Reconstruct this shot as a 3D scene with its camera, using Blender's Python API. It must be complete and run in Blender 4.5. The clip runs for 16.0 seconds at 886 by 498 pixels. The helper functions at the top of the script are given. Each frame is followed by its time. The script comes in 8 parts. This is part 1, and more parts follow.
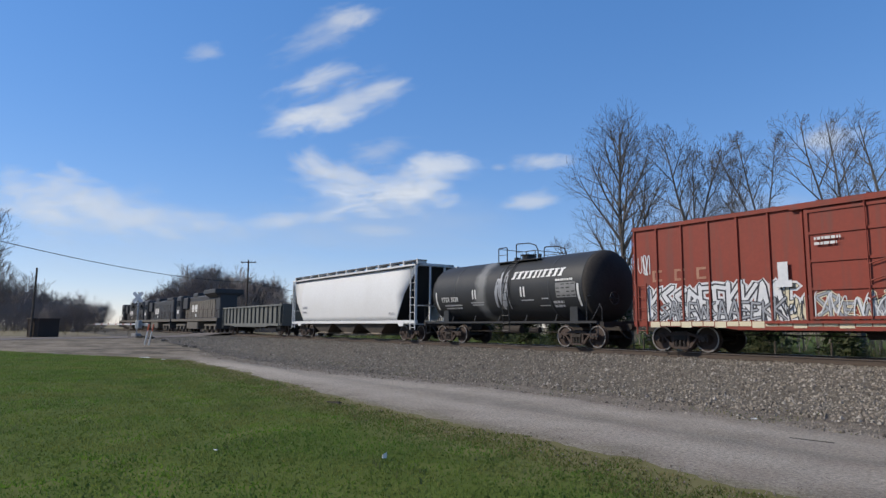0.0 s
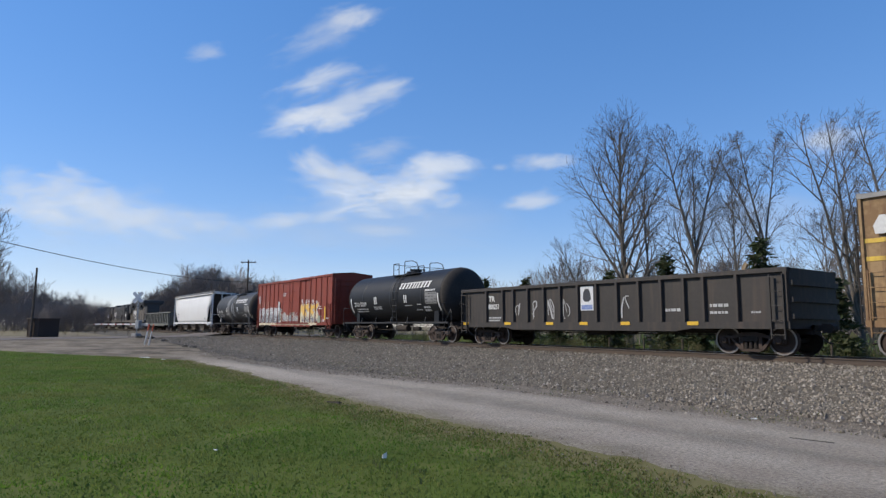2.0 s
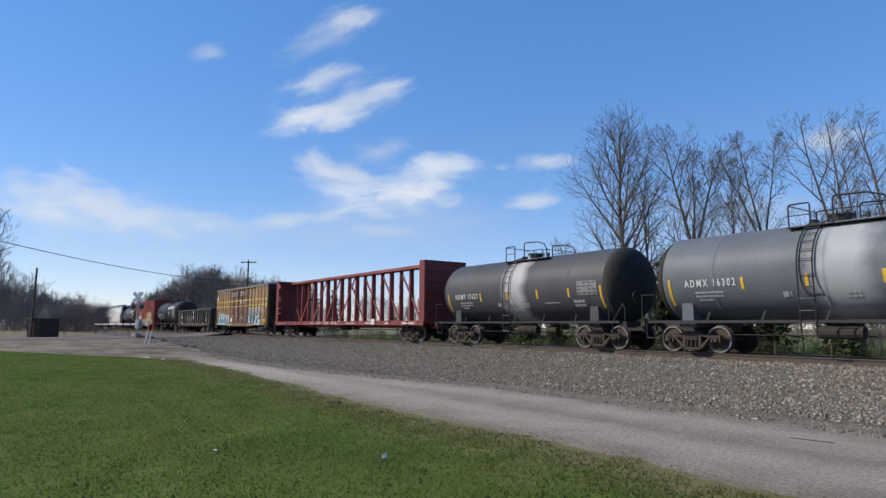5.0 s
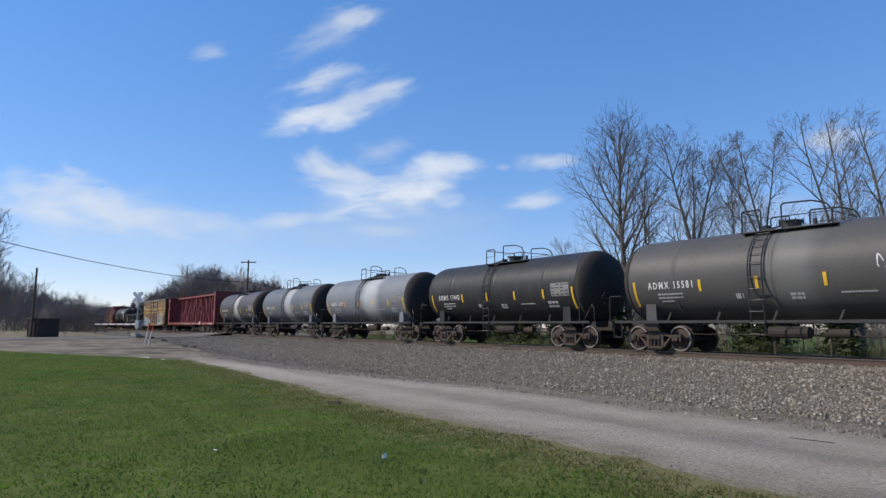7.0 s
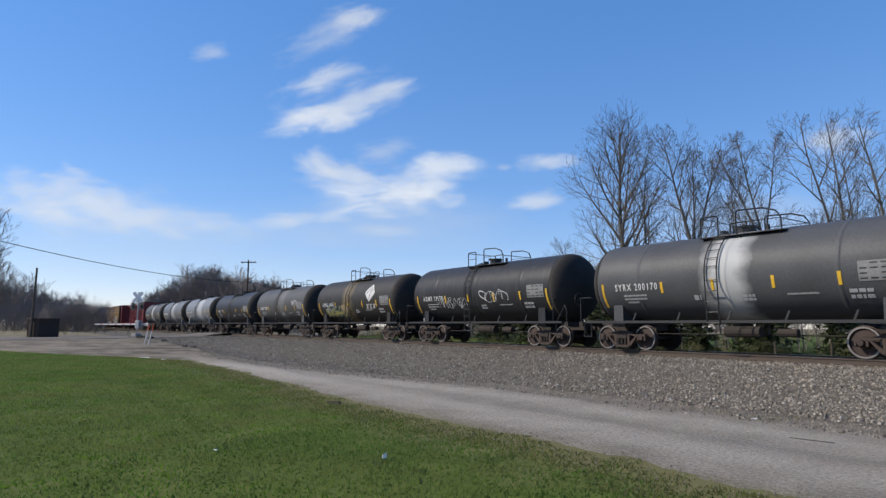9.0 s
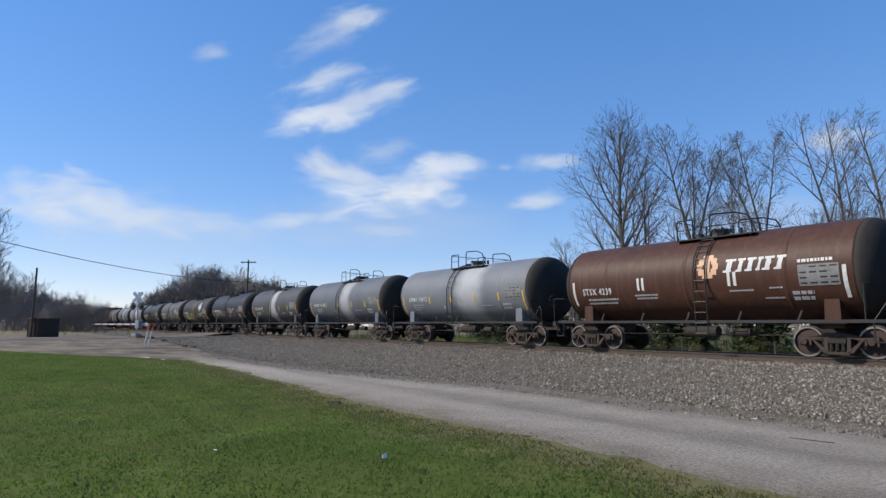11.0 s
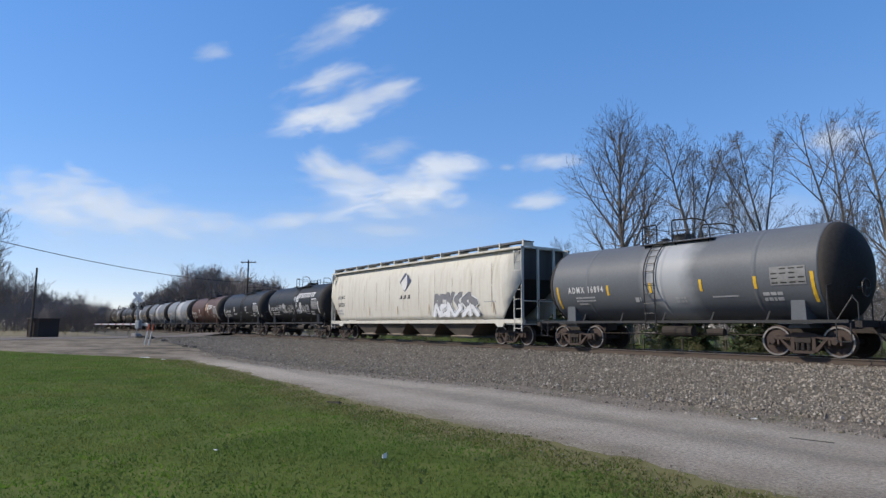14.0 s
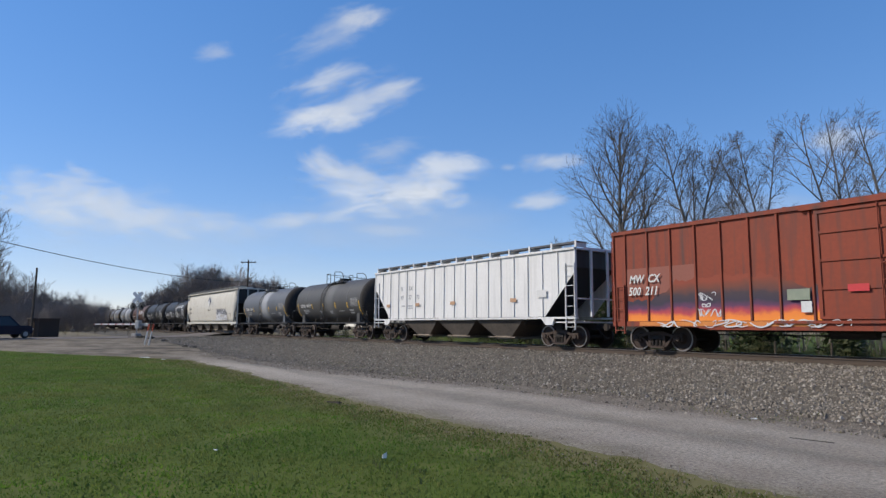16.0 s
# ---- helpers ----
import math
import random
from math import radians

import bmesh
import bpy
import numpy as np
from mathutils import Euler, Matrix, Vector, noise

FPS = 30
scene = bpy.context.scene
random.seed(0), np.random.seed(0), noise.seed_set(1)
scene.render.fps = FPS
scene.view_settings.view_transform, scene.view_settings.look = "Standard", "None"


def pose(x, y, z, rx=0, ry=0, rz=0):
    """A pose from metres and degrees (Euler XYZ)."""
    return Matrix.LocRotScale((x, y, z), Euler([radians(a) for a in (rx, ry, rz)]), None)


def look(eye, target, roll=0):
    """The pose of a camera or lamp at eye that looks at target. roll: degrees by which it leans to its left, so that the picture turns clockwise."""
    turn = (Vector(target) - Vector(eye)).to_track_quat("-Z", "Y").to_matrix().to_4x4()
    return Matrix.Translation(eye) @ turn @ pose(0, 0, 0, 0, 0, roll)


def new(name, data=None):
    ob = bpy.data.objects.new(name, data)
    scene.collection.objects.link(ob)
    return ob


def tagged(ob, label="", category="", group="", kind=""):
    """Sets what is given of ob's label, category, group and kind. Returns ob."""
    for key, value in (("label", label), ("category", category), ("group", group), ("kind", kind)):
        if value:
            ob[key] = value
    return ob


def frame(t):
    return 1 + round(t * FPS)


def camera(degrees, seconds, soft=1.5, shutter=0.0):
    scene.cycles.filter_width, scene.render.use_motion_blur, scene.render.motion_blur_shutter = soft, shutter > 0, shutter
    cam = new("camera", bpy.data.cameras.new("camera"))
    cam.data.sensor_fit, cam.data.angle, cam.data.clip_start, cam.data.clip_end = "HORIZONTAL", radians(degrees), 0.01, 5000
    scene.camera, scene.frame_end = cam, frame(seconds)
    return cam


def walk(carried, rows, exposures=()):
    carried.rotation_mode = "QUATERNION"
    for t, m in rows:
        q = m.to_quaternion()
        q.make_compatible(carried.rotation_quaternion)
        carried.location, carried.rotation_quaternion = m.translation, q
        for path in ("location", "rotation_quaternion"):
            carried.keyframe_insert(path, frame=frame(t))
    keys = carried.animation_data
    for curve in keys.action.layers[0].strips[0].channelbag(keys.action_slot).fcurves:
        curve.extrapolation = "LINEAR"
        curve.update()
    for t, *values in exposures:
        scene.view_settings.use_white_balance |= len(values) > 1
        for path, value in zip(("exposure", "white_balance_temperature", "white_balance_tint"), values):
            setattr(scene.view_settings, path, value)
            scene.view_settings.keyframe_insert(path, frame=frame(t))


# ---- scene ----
cam = camera(69.8, 16.0, soft=1.4)
EYE = (0.0, 0.0, 0.826)
CAM_POSE = pose(*EYE, 96.978, 0, 55.178) @ pose(0, 0, 0, 0, 0, 0.353)
walk(cam, [(0.0, CAM_POSE), (16.0, CAM_POSE)], exposures=[(0.0, 0.15), (1.0, 0.23), (4.0, 0.26), (6.5, 0.31), (14.5, 0.31), (15.3, 0.26), (16.0, 0.17)])

# ---- light ----
SUN_DIR = Vector((-0.50, -0.65, 0.62)).normalized()
world = bpy.data.worlds.new("world")
scene.world = world
world.use_nodes = True
wn = world.node_tree.nodes
sky = wn.new("ShaderNodeTexSky")
sky.sky_type = "NISHITA"
sky.sun_disc = False
sky.sun_elevation = math.asin(SUN_DIR.z)
sky.sun_rotation = math.atan2(SUN_DIR.x, SUN_DIR.y)
sky.altitude, sky.air_density, sky.dust_density, sky.ozone_density = 300, 1.0, 0.06, 2.8
wn["Background"].inputs["Strength"].default_value = 0.256
tone = wn.new("ShaderNodeHueSaturation")
tone.inputs["Saturation"].default_value = 1.56
tint = wn.new("ShaderNodeMix")
tint.data_type, tint.blend_type = "RGBA", "MULTIPLY"
tint.inputs["Factor"].default_value = 1.0
tint.inputs["B"].default_value = (0.945, 0.95, 1.09, 1)
soft_sky = wn.new("ShaderNodeGamma")
soft_sky.inputs["Gamma"].default_value = 0.54
world.node_tree.links.new(sky.outputs[0], soft_sky.inputs["Color"])
world.node_tree.links.new(soft_sky.outputs[0], tint.inputs["A"])
world.node_tree.links.new(tint.outputs["Result"], tone.inputs["Color"])
world.node_tree.links.new(tone.outputs[0], wn["Background"].inputs["Color"])
sun_data = bpy.data.lights.new("sun", "SUN")
sun_data.energy, sun_data.angle, sun_data.color = 4.1, radians(0.53), (1.0, 0.91, 0.78)
sun_ob = new("sun", sun_data)
sun_ob.matrix_world = look(SUN_DIR * 50, (0, 0, 0))

# ---- plan ----
TRACK_Y = 20.6      # centre of the track; the rail heads are at z = 0
SPEED = 20.68       # the train's speed, towards -x
LANE_Y0, LANE_Y1 = 6.7, 12.1


def smooth(a, b, v):
    k = min(1.0, max(0.0, (v - a) / (b - a)))
    return k * k * (3 - 2 * k)


def lane_near(x):
    """The lawn's edge along the lane, which opens out towards the crossing."""
    y = 6.55 + 0.9 * smooth(-12, -29, x) - 0.72 * max(0.0, -x - 34.0)
    return y + 0.40 * noise.noise(Vector((x * 0.35, 1, 0))) + 0.15 * noise.noise(Vector((x * 1.7, 3, 0))) + 0.09 * noise.noise(Vector((x * 5.0, 7, 0)))


def ground_z(x, y):
    """Height of the ground sheet: low by the lane, rising to the crossing and to the track's bed."""
    low = -0.92 + 0.54 * smooth(-30, -62, x) * smooth(140, 60, abs(x + 90))
    bed = smooth(LANE_Y1 - 0.3, 18.8, y) * smooth(30.0, 23.0, y)
    z = low + (-0.235 - low) * bed
    far = smooth(60, 400, math.hypot(x, y - 20))
    z -= 0.5 * far
    z += 0.035 * noise.noise(Vector((x * 0.25, y * 0.25, 0))) * (1 - bed) + 0.012 * noise.noise(Vector((x * 1.3, y * 1.3, 4)))
    return z


def toe(x):
    """Where the ballast ends on the lane: it spreads further out towards the crossing."""
    return 12.7 - 2.1 * smooth(-11, -28, x) + 0.22 * noise.noise(Vector((x * 0.5, 0, 8))) + 0.12 * noise.noise(Vector((x * 1.9, 0, 3)))


# ---- mesh helpers ----
def part(name, bm, material, parent=None, label="", smooth_faces=False):
    me = bpy.data.meshes.new(name)
    bm.normal_update()
    if smooth_faces:
        for f in bm.faces:
            f.smooth = True
    bm.to_mesh(me)
    bm.free()
    me.materials.append(material)
    ob = new(name, me)
    ob.parent = parent
    if label:
        tagged(ob, label)
    return ob


def again(name, me, parent, m=None, label=""):
    """One more object on a mesh that is there already."""
    ob = new(name, me)
    ob.parent = parent
    if m is not None:
        ob.matrix_basis = m
    if label:
        tagged(ob, label)
    return ob


def thing(name, label, category, m=None, group="", kind=""):
    ob = new(name)
    ob.empty_display_size = 0.2
    if m is not None:
        ob.matrix_basis = m
    return tagged(ob, label, category, group, kind)


def hexa(bm, a, b):
    """A block from eight corners: the lower ring a, the upper ring b."""
    va = [bm.verts.new(p) for p in a]
    vb = [bm.verts.new(p) for p in b]
    n = len(va)
    bm.faces.new(va[::-1])
    bm.faces.new(vb)
    for i in range(n):
        j = (i + 1) % n
        bm.faces.new((va[i], va[j], vb[j], vb[i]))


def block(bm, x0, x1, y0, y1, z0, z1, c=0.0):
    """A block, its upright edges cut by c."""
    if c <= 0:
        r = [(x0, y0), (x1, y0), (x1, y1), (x0, y1)]
        hexa(bm, [(x, y, z0) for x, y in r], [(x, y, z1) for x, y in r])
        return
    r = [(x0 + c, y0), (x1 - c, y0), (x1, y0 + c), (x1, y1 - c), (x1 - c, y1), (x0 + c, y1), (x0, y1 - c), (x0, y0 + c)]
    s = [(x0 + 2 * c, y0 + c), (x1 - 2 * c, y0 + c), (x1 - c, y0 + 2 * c), (x1 - c, y1 - 2 * c), (x1 - 2 * c, y1 - c), (x0 + 2 * c, y1 - c), (x0 + c, y1 - 2 * c), (x0 + c, y0 + 2 * c)]
    va = [bm.verts.new((x, y, z0)) for x, y in r]
    vb = [bm.verts.new((x, y, z1 - c)) for x, y in r]
    vc = [bm.verts.new((x, y, z1)) for x, y in s]
    bm.faces.new(va[::-1])
    bm.faces.new(vc)
    for i in range(8):
        j = (i + 1) % 8
        bm.faces.new((va[i], va[j], vb[j], vb[i]))
        bm.faces.new((vb[i], vb[j], vc[j], vc[i]))


def slab(bm, outline, y0, y1):
    """An upright plate: an outline in x and z, from y0 to y1."""
    area = sum(outline[i - 1][0] * outline[i][1] - outline[i][0] * outline[i - 1][1] for i in range(len(outline)))
    pts = outline if area > 0 else outline[::-1]
    f = [bm.verts.new((x, y0, z)) for x, z in pts]
    k = [bm.verts.new((x, y1, z)) for x, z in pts]
    bm.faces.new(f)
    bm.faces.new(k[::-1])
    for i in range(len(pts)):
        j = (i + 1) % len(pts)
        bm.faces.new((f[j], f[i], k[i], k[j]))


def rod(bm, p, q, r0, r1=None, n=6, caps=True):
    """A straight round bar from p to q."""
    p, q = Vector(p), Vector(q)
    r1 = r0 if r1 is None else r1
    d = (q - p)
    if d.length < 1e-6:
        return
    u = d.orthogonal().normalized()
    w = d.normalized().cross(u)
    ra, rb = [], []
    for i in range(n):
        a = 2 * math.pi * i / n
        o = u * math.cos(a) + w * math.sin(a)
        ra.append(bm.verts.new(p + o * r0))
        rb.append(bm.verts.new(q + o * r1))
    for i in range(n):
        j = (i + 1) % n
        bm.faces.new((ra[i], ra[j], rb[j], rb[i]))
    if caps:
        bm.faces.new(ra[::-1])
        bm.faces.new(rb)


def pipe(bm, pts, r, n=6):
    for a, b in zip(pts, pts[1:]):
        rod(bm, a, b, r, r, n)


def beam(bm, p, q, w, h):
    """A bar of oblong section between two points of one upright plane along x."""
    p, q = Vector(p), Vector(q)
    d = (q - p).normalized()
    n = Vector((-d.z, 0, d.x)) * (h / 2)
    y = Vector((0, w / 2, 0))
    hexa(bm, [p - n - y, p + n - y, p + n + y, p - n + y], [q - n - y, q + n - y, q + n + y, q - n + y])


def lathe(bm, profile, n=32, axis="x", centre=(0, 0, 0)):
    """A turned body: profile rows of (along, radius)."""
    rings = []
    for a, r in profile:
        ring = []
        for i in range(n):
            t = 2 * math.pi * i / n
            c, s = math.cos(t) * r, math.sin(t) * r
            p = {"x": (a, c, s), "y": (c, a, s), "z": (c, s, a)}[axis]
            ring.append(bm.verts.new(Vector(centre) + Vector(p)))
        rings.append(ring)
    for ra, rb in zip(rings, rings[1:]):
        for i in range(n):
            j = (i + 1) % n
            bm.faces.new((ra[i], ra[j], rb[j], rb[i]))
    for ring in (rings[0], rings[-1]):
        bm.faces.new(ring)
    bmesh.ops.recalc_face_normals(bm, faces=bm.faces[:])


def mesh_from(name, verts, faces, material):
    me = bpy.data.meshes.new(name)
    me.from_pydata(verts, [], faces)
    me.update()
    me.materials.append(material)
    return me


# ---- materials ----
DARKEN = 0.84     # darkens the base colours, to deepen shade against a stronger sun


def darkened(c):
    return tuple(v * DARKEN for v in c)


def mat(name, a, b=None, rough=0.7, metal=0.0, big=0.6, fine=18.0, bump=0.15, mix=(0.35, 0.7), dirt=None, per_object=0.0, streak=False, spec=0.4):
    """A surface whose colour wanders between a and b at two scales; dirt: a third colour in patches or, with streak, in upright runs."""
    m = bpy.data.materials.new(name)
    m.use_nodes = True
    nt = m.node_tree
    N, L = nt.nodes, nt.links.new
    bs = N["Principled BSDF"]
    bs.inputs["Roughness"].default_value = rough
    bs.inputs["Metallic"].default_value = metal
    bs.inputs["Specular IOR Level"].default_value = spec
    b = b or tuple(c * 0.75 for c in a)
    a, b, dirt = darkened(a), darkened(b), darkened(dirt) if dirt else None
    co = N.new("ShaderNodeTexCoord")
    n1, n2 = N.new("ShaderNodeTexNoise"), N.new("ShaderNodeTexNoise")
    n1.inputs["Scale"].default_value, n1.inputs["Detail"].default_value = big, 5
    n2.inputs["Scale"].default_value, n2.inputs["Detail"].default_value = fine, 4
    L(co.outputs["Object"], n1.inputs["Vector"])
    L(co.outputs["Object"], n2.inputs["Vector"])
    add = N.new("ShaderNodeMath")
    add.operation = "MULTIPLY_ADD"
    add.inputs[1].default_value = 0.45
    L(n2.outputs["Fac"], add.inputs[0])
    sc = N.new("ShaderNodeMath")
    sc.operation = "MULTIPLY"
    sc.inputs[1].default_value = 0.55
    L(n1.outputs["Fac"], sc.inputs[0])
    L(sc.outputs[0], add.inputs[2])
    ramp = N.new("ShaderNodeMapRange")
    ramp.inputs["From Min"].default_value, ramp.inputs["From Max"].default_value = mix
    L(add.outputs[0], ramp.inputs["Value"])
    col = N.new("ShaderNodeMix")
    col.data_type = "RGBA"
    col.inputs["A"].default_value, col.inputs["B"].default_value = (*a, 1), (*b, 1)
    L(ramp.outputs[0], col.inputs["Factor"])
    out = col.outputs["Result"]
    if dirt:
        n3 = N.new("ShaderNodeTexNoise")
        n3.inputs["Scale"].default_value, n3.inputs["Detail"].default_value = 1.0, 6
        mp = N.new("ShaderNodeMapping")
        mp.inputs["Scale"].default_value = (5.0, 5.0, 0.35) if streak else (0.9, 0.9, 0.9)
        L(co.outputs["Object"], mp.inputs["Vector"])
        L(mp.outputs[0], n3.inputs["Vector"])
        r3 = N.new("ShaderNodeMapRange")
        r3.inputs["From Min"].default_value, r3.inputs["From Max"].default_value = 0.50, 0.72
        L(n3.outputs["Fac"], r3.inputs["Value"])
        c3 = N.new("ShaderNodeMix")
        c3.data_type = "RGBA"
        c3.inputs["B"].default_value = (*dirt, 1)
        L(r3.outputs[0], c3.inputs["Factor"])
        L(out, c3.inputs["A"])
        out = c3.outputs["Result"]
    if per_object:
        oi = N.new("ShaderNodeObjectInfo")
        r4 = N.new("ShaderNodeMapRange")
        r4.inputs["To Min"].default_value, r4.inputs["To Max"].default_value = 1 - per_object, 1 + per_object
        L(oi.outputs["Random"], r4.inputs["Value"])
        h = N.new("ShaderNodeHueSaturation")
        L(r4.outputs[0], h.inputs["Value"])
        L(out, h.inputs["Color"])
        out = h.outputs[0]
    L(out, bs.inputs["Base Color"])
    if bump:
        bp = N.new("ShaderNodeBump")
        bp.inputs["Strength"].default_value, bp.inputs["Distance"].default_value = bump, 0.02
        L(n2.outputs["Fac"], bp.inputs["Height"])
        L(bp.outputs[0], bs.inputs["Normal"])
    return m


def island_mat(name, cols, rough=0.9, spec=0.2, through_light=0.0):
    """Loose pieces, each with a tone of its own."""
    m = bpy.data.materials.new(name)
    m.use_nodes = True
    nt = m.node_tree
    N, L = nt.nodes, nt.links.new
    bs = N["Principled BSDF"]
    bs.inputs["Roughness"].default_value = rough
    bs.inputs["Specular IOR Level"].default_value = spec
    g = N.new("ShaderNodeNewGeometry")
    r = N.new("ShaderNodeValToRGB")
    while len(r.color_ramp.elements) < len(cols):
        r.color_ramp.elements.new(0.5)
    for i, c in enumerate(cols):
        r.color_ramp.elements[i].position = i / (len(cols) - 1)
        r.color_ramp.elements[i].color = (*darkened(c), 1)
    L(g.outputs["Random Per Island"], r.inputs[0])
    L(r.outputs[0], bs.inputs["Base Color"])
    if through_light:
        tl, both = N.new("ShaderNodeBsdfTranslucent"), N.new("ShaderNodeMixShader")
        both.inputs[0].default_value = through_light
        L(r.outputs[0], tl.inputs["Color"])
        L(bs.outputs[0], both.inputs[1])
        L(tl.outputs[0], both.inputs[2])
        L(both.outputs[0], N["Material Output"].inputs["Surface"])
    return m


M_STEEL = mat("weathered_steel", (0.10, 0.075, 0.058), (0.055, 0.042, 0.035), 0.75, 0.2, fine=30)
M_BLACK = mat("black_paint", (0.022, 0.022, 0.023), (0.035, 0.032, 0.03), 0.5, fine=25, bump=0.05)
M_UNDER = mat("grimy_underframe", (0.024, 0.020, 0.018), (0.05, 0.038, 0.031), 0.85, fine=20)
M_FRAME = mat("dusty_truck_iron", (0.078, 0.053, 0.042), (0.032, 0.024, 0.020), 0.85, fine=26)
M_WHEEL = mat("brown_wheel_steel", (0.07, 0.045, 0.035), (0.04, 0.028, 0.023), 0.7, 0.2, fine=30)
M_RIM = mat("bright_wheel_rim", (0.34, 0.31, 0.29), (0.22, 0.19, 0.17), 0.4, 0.6, fine=40, bump=0)
M_RAIL = mat("rusty_rail_side", (0.095, 0.068, 0.05), (0.065, 0.048, 0.037), 0.8, fine=30)
M_RAILTOP = mat("worn_rail_head", (0.42, 0.41, 0.40), (0.30, 0.29, 0.28), 0.3, 0.9, fine=30, bump=0)
M_TIE = mat("creosoted_timber", (0.12, 0.09, 0.07), (0.07, 0.055, 0.046), 0.9, fine=35, bump=0.4, per_object=0.3)
M_CONCRETE = mat("grey_concrete", (0.36, 0.35, 0.33), (0.28, 0.27, 0.26), 0.9, big=2, fine=14)
M_BALLAST = mat("ballast_bed", (0.165, 0.144, 0.112), (0.085, 0.073, 0.056), 0.95, big=2.0, fine=24, bump=0.9, spec=0.15)
M_BARK = mat("grey_bark", (0.20, 0.175, 0.15), (0.11, 0.095, 0.08), 0.95, big=1.5, fine=12, bump=0.5, spec=0.1)
M_TWIG = mat("bare_twigs", (0.215, 0.19, 0.172), (0.125, 0.11, 0.10), 0.95, big=0.3, fine=3, bump=0, spec=0.1)
# paler than the near twigs: distance haze is put into the colour
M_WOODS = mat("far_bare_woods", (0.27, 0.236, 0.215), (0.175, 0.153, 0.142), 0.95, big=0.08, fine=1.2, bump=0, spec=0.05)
M_NEEDLE = island_mat("conifer_needles", [(0.04, 0.058, 0.028), (0.06, 0.080, 0.036), (0.085, 0.098, 0.048), (0.075, 0.072, 0.04)], through_light=0.35)
M_WHITE = mat("white_marking_paint", (0.72, 0.72, 0.70), (0.55, 0.54, 0.52), 0.6, fine=12, bump=0)
M_YELLOW = mat("yellow_reflector", (0.75, 0.46, 0.03), (0.60, 0.36, 0.03), 0.5, fine=12, bump=0)
M_POLE = mat("weathered_pole_timber", (0.10, 0.075, 0.055), (0.06, 0.045, 0.035), 0.9, fine=14)
M_WIRE = mat("black_cable", (0.02, 0.02, 0.022), rough=0.7, bump=0)


def lane_material():
    """Gravel with two paler worn tracks that wander along the lane, and grit at two scales."""
    m = mat("grey_gravel_lane", (0.335, 0.292, 0.236), (0.210, 0.181, 0.143), 0.95, big=1.1, fine=42, bump=1.0, mix=(0.40, 0.62), dirt=(0.25, 0.21, 0.17), spec=0.15)
    nt = m.node_tree
    N, L = nt.nodes, nt.links.new
    bs = N["Principled BSDF"]
    src = bs.inputs["Base Color"].links[0].from_socket
    co, sep = N.new("ShaderNodeTexCoord"), N.new("ShaderNodeSeparateXYZ")
    L(co.outputs["Object"], sep.inputs[0])
    mp, nz = N.new("ShaderNodeMapping"), N.new("ShaderNodeTexNoise")
    mp.inputs["Scale"].default_value = (0.30, 0.9, 1)
    nz.inputs["Scale"].default_value, nz.inputs["Detail"].default_value, nz.inputs["Roughness"].default_value = 1.0, 7, 0.62
    L(co.outputs["Object"], mp.inputs["Vector"])
    L(mp.outputs[0], nz.inputs["Vector"])
    # the far side of the lane draws in towards the crossing, with the ballast's toe
    draw, wide_y = N.new("ShaderNodeMapRange"), N.new("ShaderNodeMath")
    draw.interpolation_type = "SMOOTHSTEP"
    draw.inputs["From Min"].default_value, draw.inputs["From Max"].default_value = -11.0, -28.0
    draw.inputs["To Max"].default_value = 2.1
    L(sep.outputs["X"], draw.inputs["Value"])
    L(sep.outputs["Y"], wide_y.inputs[0])
    L(draw.outputs[0], wide_y.inputs[1])
    for y, w, col, k in ((8.4, 1.2, (0.40, 0.352, 0.29), 0.5), (10.6, 1.1, (0.385, 0.34, 0.28), 0.5), (9.5, 0.5, (0.21, 0.19, 0.16), 0.5), (12.1, 0.55, (0.14, 0.118, 0.092), 0.75), (12.9, 0.8, (0.11, 0.09, 0.07), 0.9), (6.7, 0.9, (0.16, 0.14, 0.08), 0.75)):
        wob = N.new("ShaderNodeMath")
        wob.operation = "MULTIPLY_ADD"
        wob.inputs[1].default_value = 1.6
        L(nz.outputs["Fac"], wob.inputs[0])
        L(sep.outputs["Y"] if y < 9.6 else wide_y.outputs[0], wob.inputs[2])
        d = N.new("ShaderNodeMath")
        d.operation = "SUBTRACT"
        d.inputs[1].default_value = y + 0.8
        L(wob.outputs[0], d.inputs[0])
        ab = N.new("ShaderNodeMath")
        ab.operation = "ABSOLUTE"
        L(d.outputs[0], ab.inputs[0])
        r = N.new("ShaderNodeMapRange")
        r.interpolation_type = "SMOOTHSTEP"
        r.inputs["From Min"].default_value, r.inputs["From Max"].default_value = 0.0, w
        r.inputs["To Min"].default_value, r.inputs["To Max"].default_value = k, 0.0
        L(ab.outputs[0], r.inputs["Value"])
        mx = N.new("ShaderNodeMix")
        mx.data_type = "RGBA"
        mx.inputs["B"].default_value = (*col, 1)
        L(r.outputs[0], mx.inputs["Factor"])
        L(src, mx.inputs["A"])
        src = mx.outputs["Result"]
    # trodden brown earth where the lane opens out by the crossing
    wide, soil = N.new("ShaderNodeMapRange"), N.new("ShaderNodeMix")
    wide.interpolation_type = "SMOOTHSTEP"
    wide.inputs["From Min"].default_value, wide.inputs["From Max"].default_value = -26.0, -40.0
    shift = N.new("ShaderNodeMath")
    shift.operation = "MULTIPLY_ADD"
    shift.inputs[1].default_value = 14.0
    L(nz.outputs["Fac"], shift.inputs[0])
    xs = N.new("ShaderNodeMath")
    xs.inputs[1].default_value = -7.0
    L(sep.outputs["X"], xs.inputs[0])
    L(xs.outputs[0], shift.inputs[2])
    L(shift.outputs[0], wide.inputs["Value"])
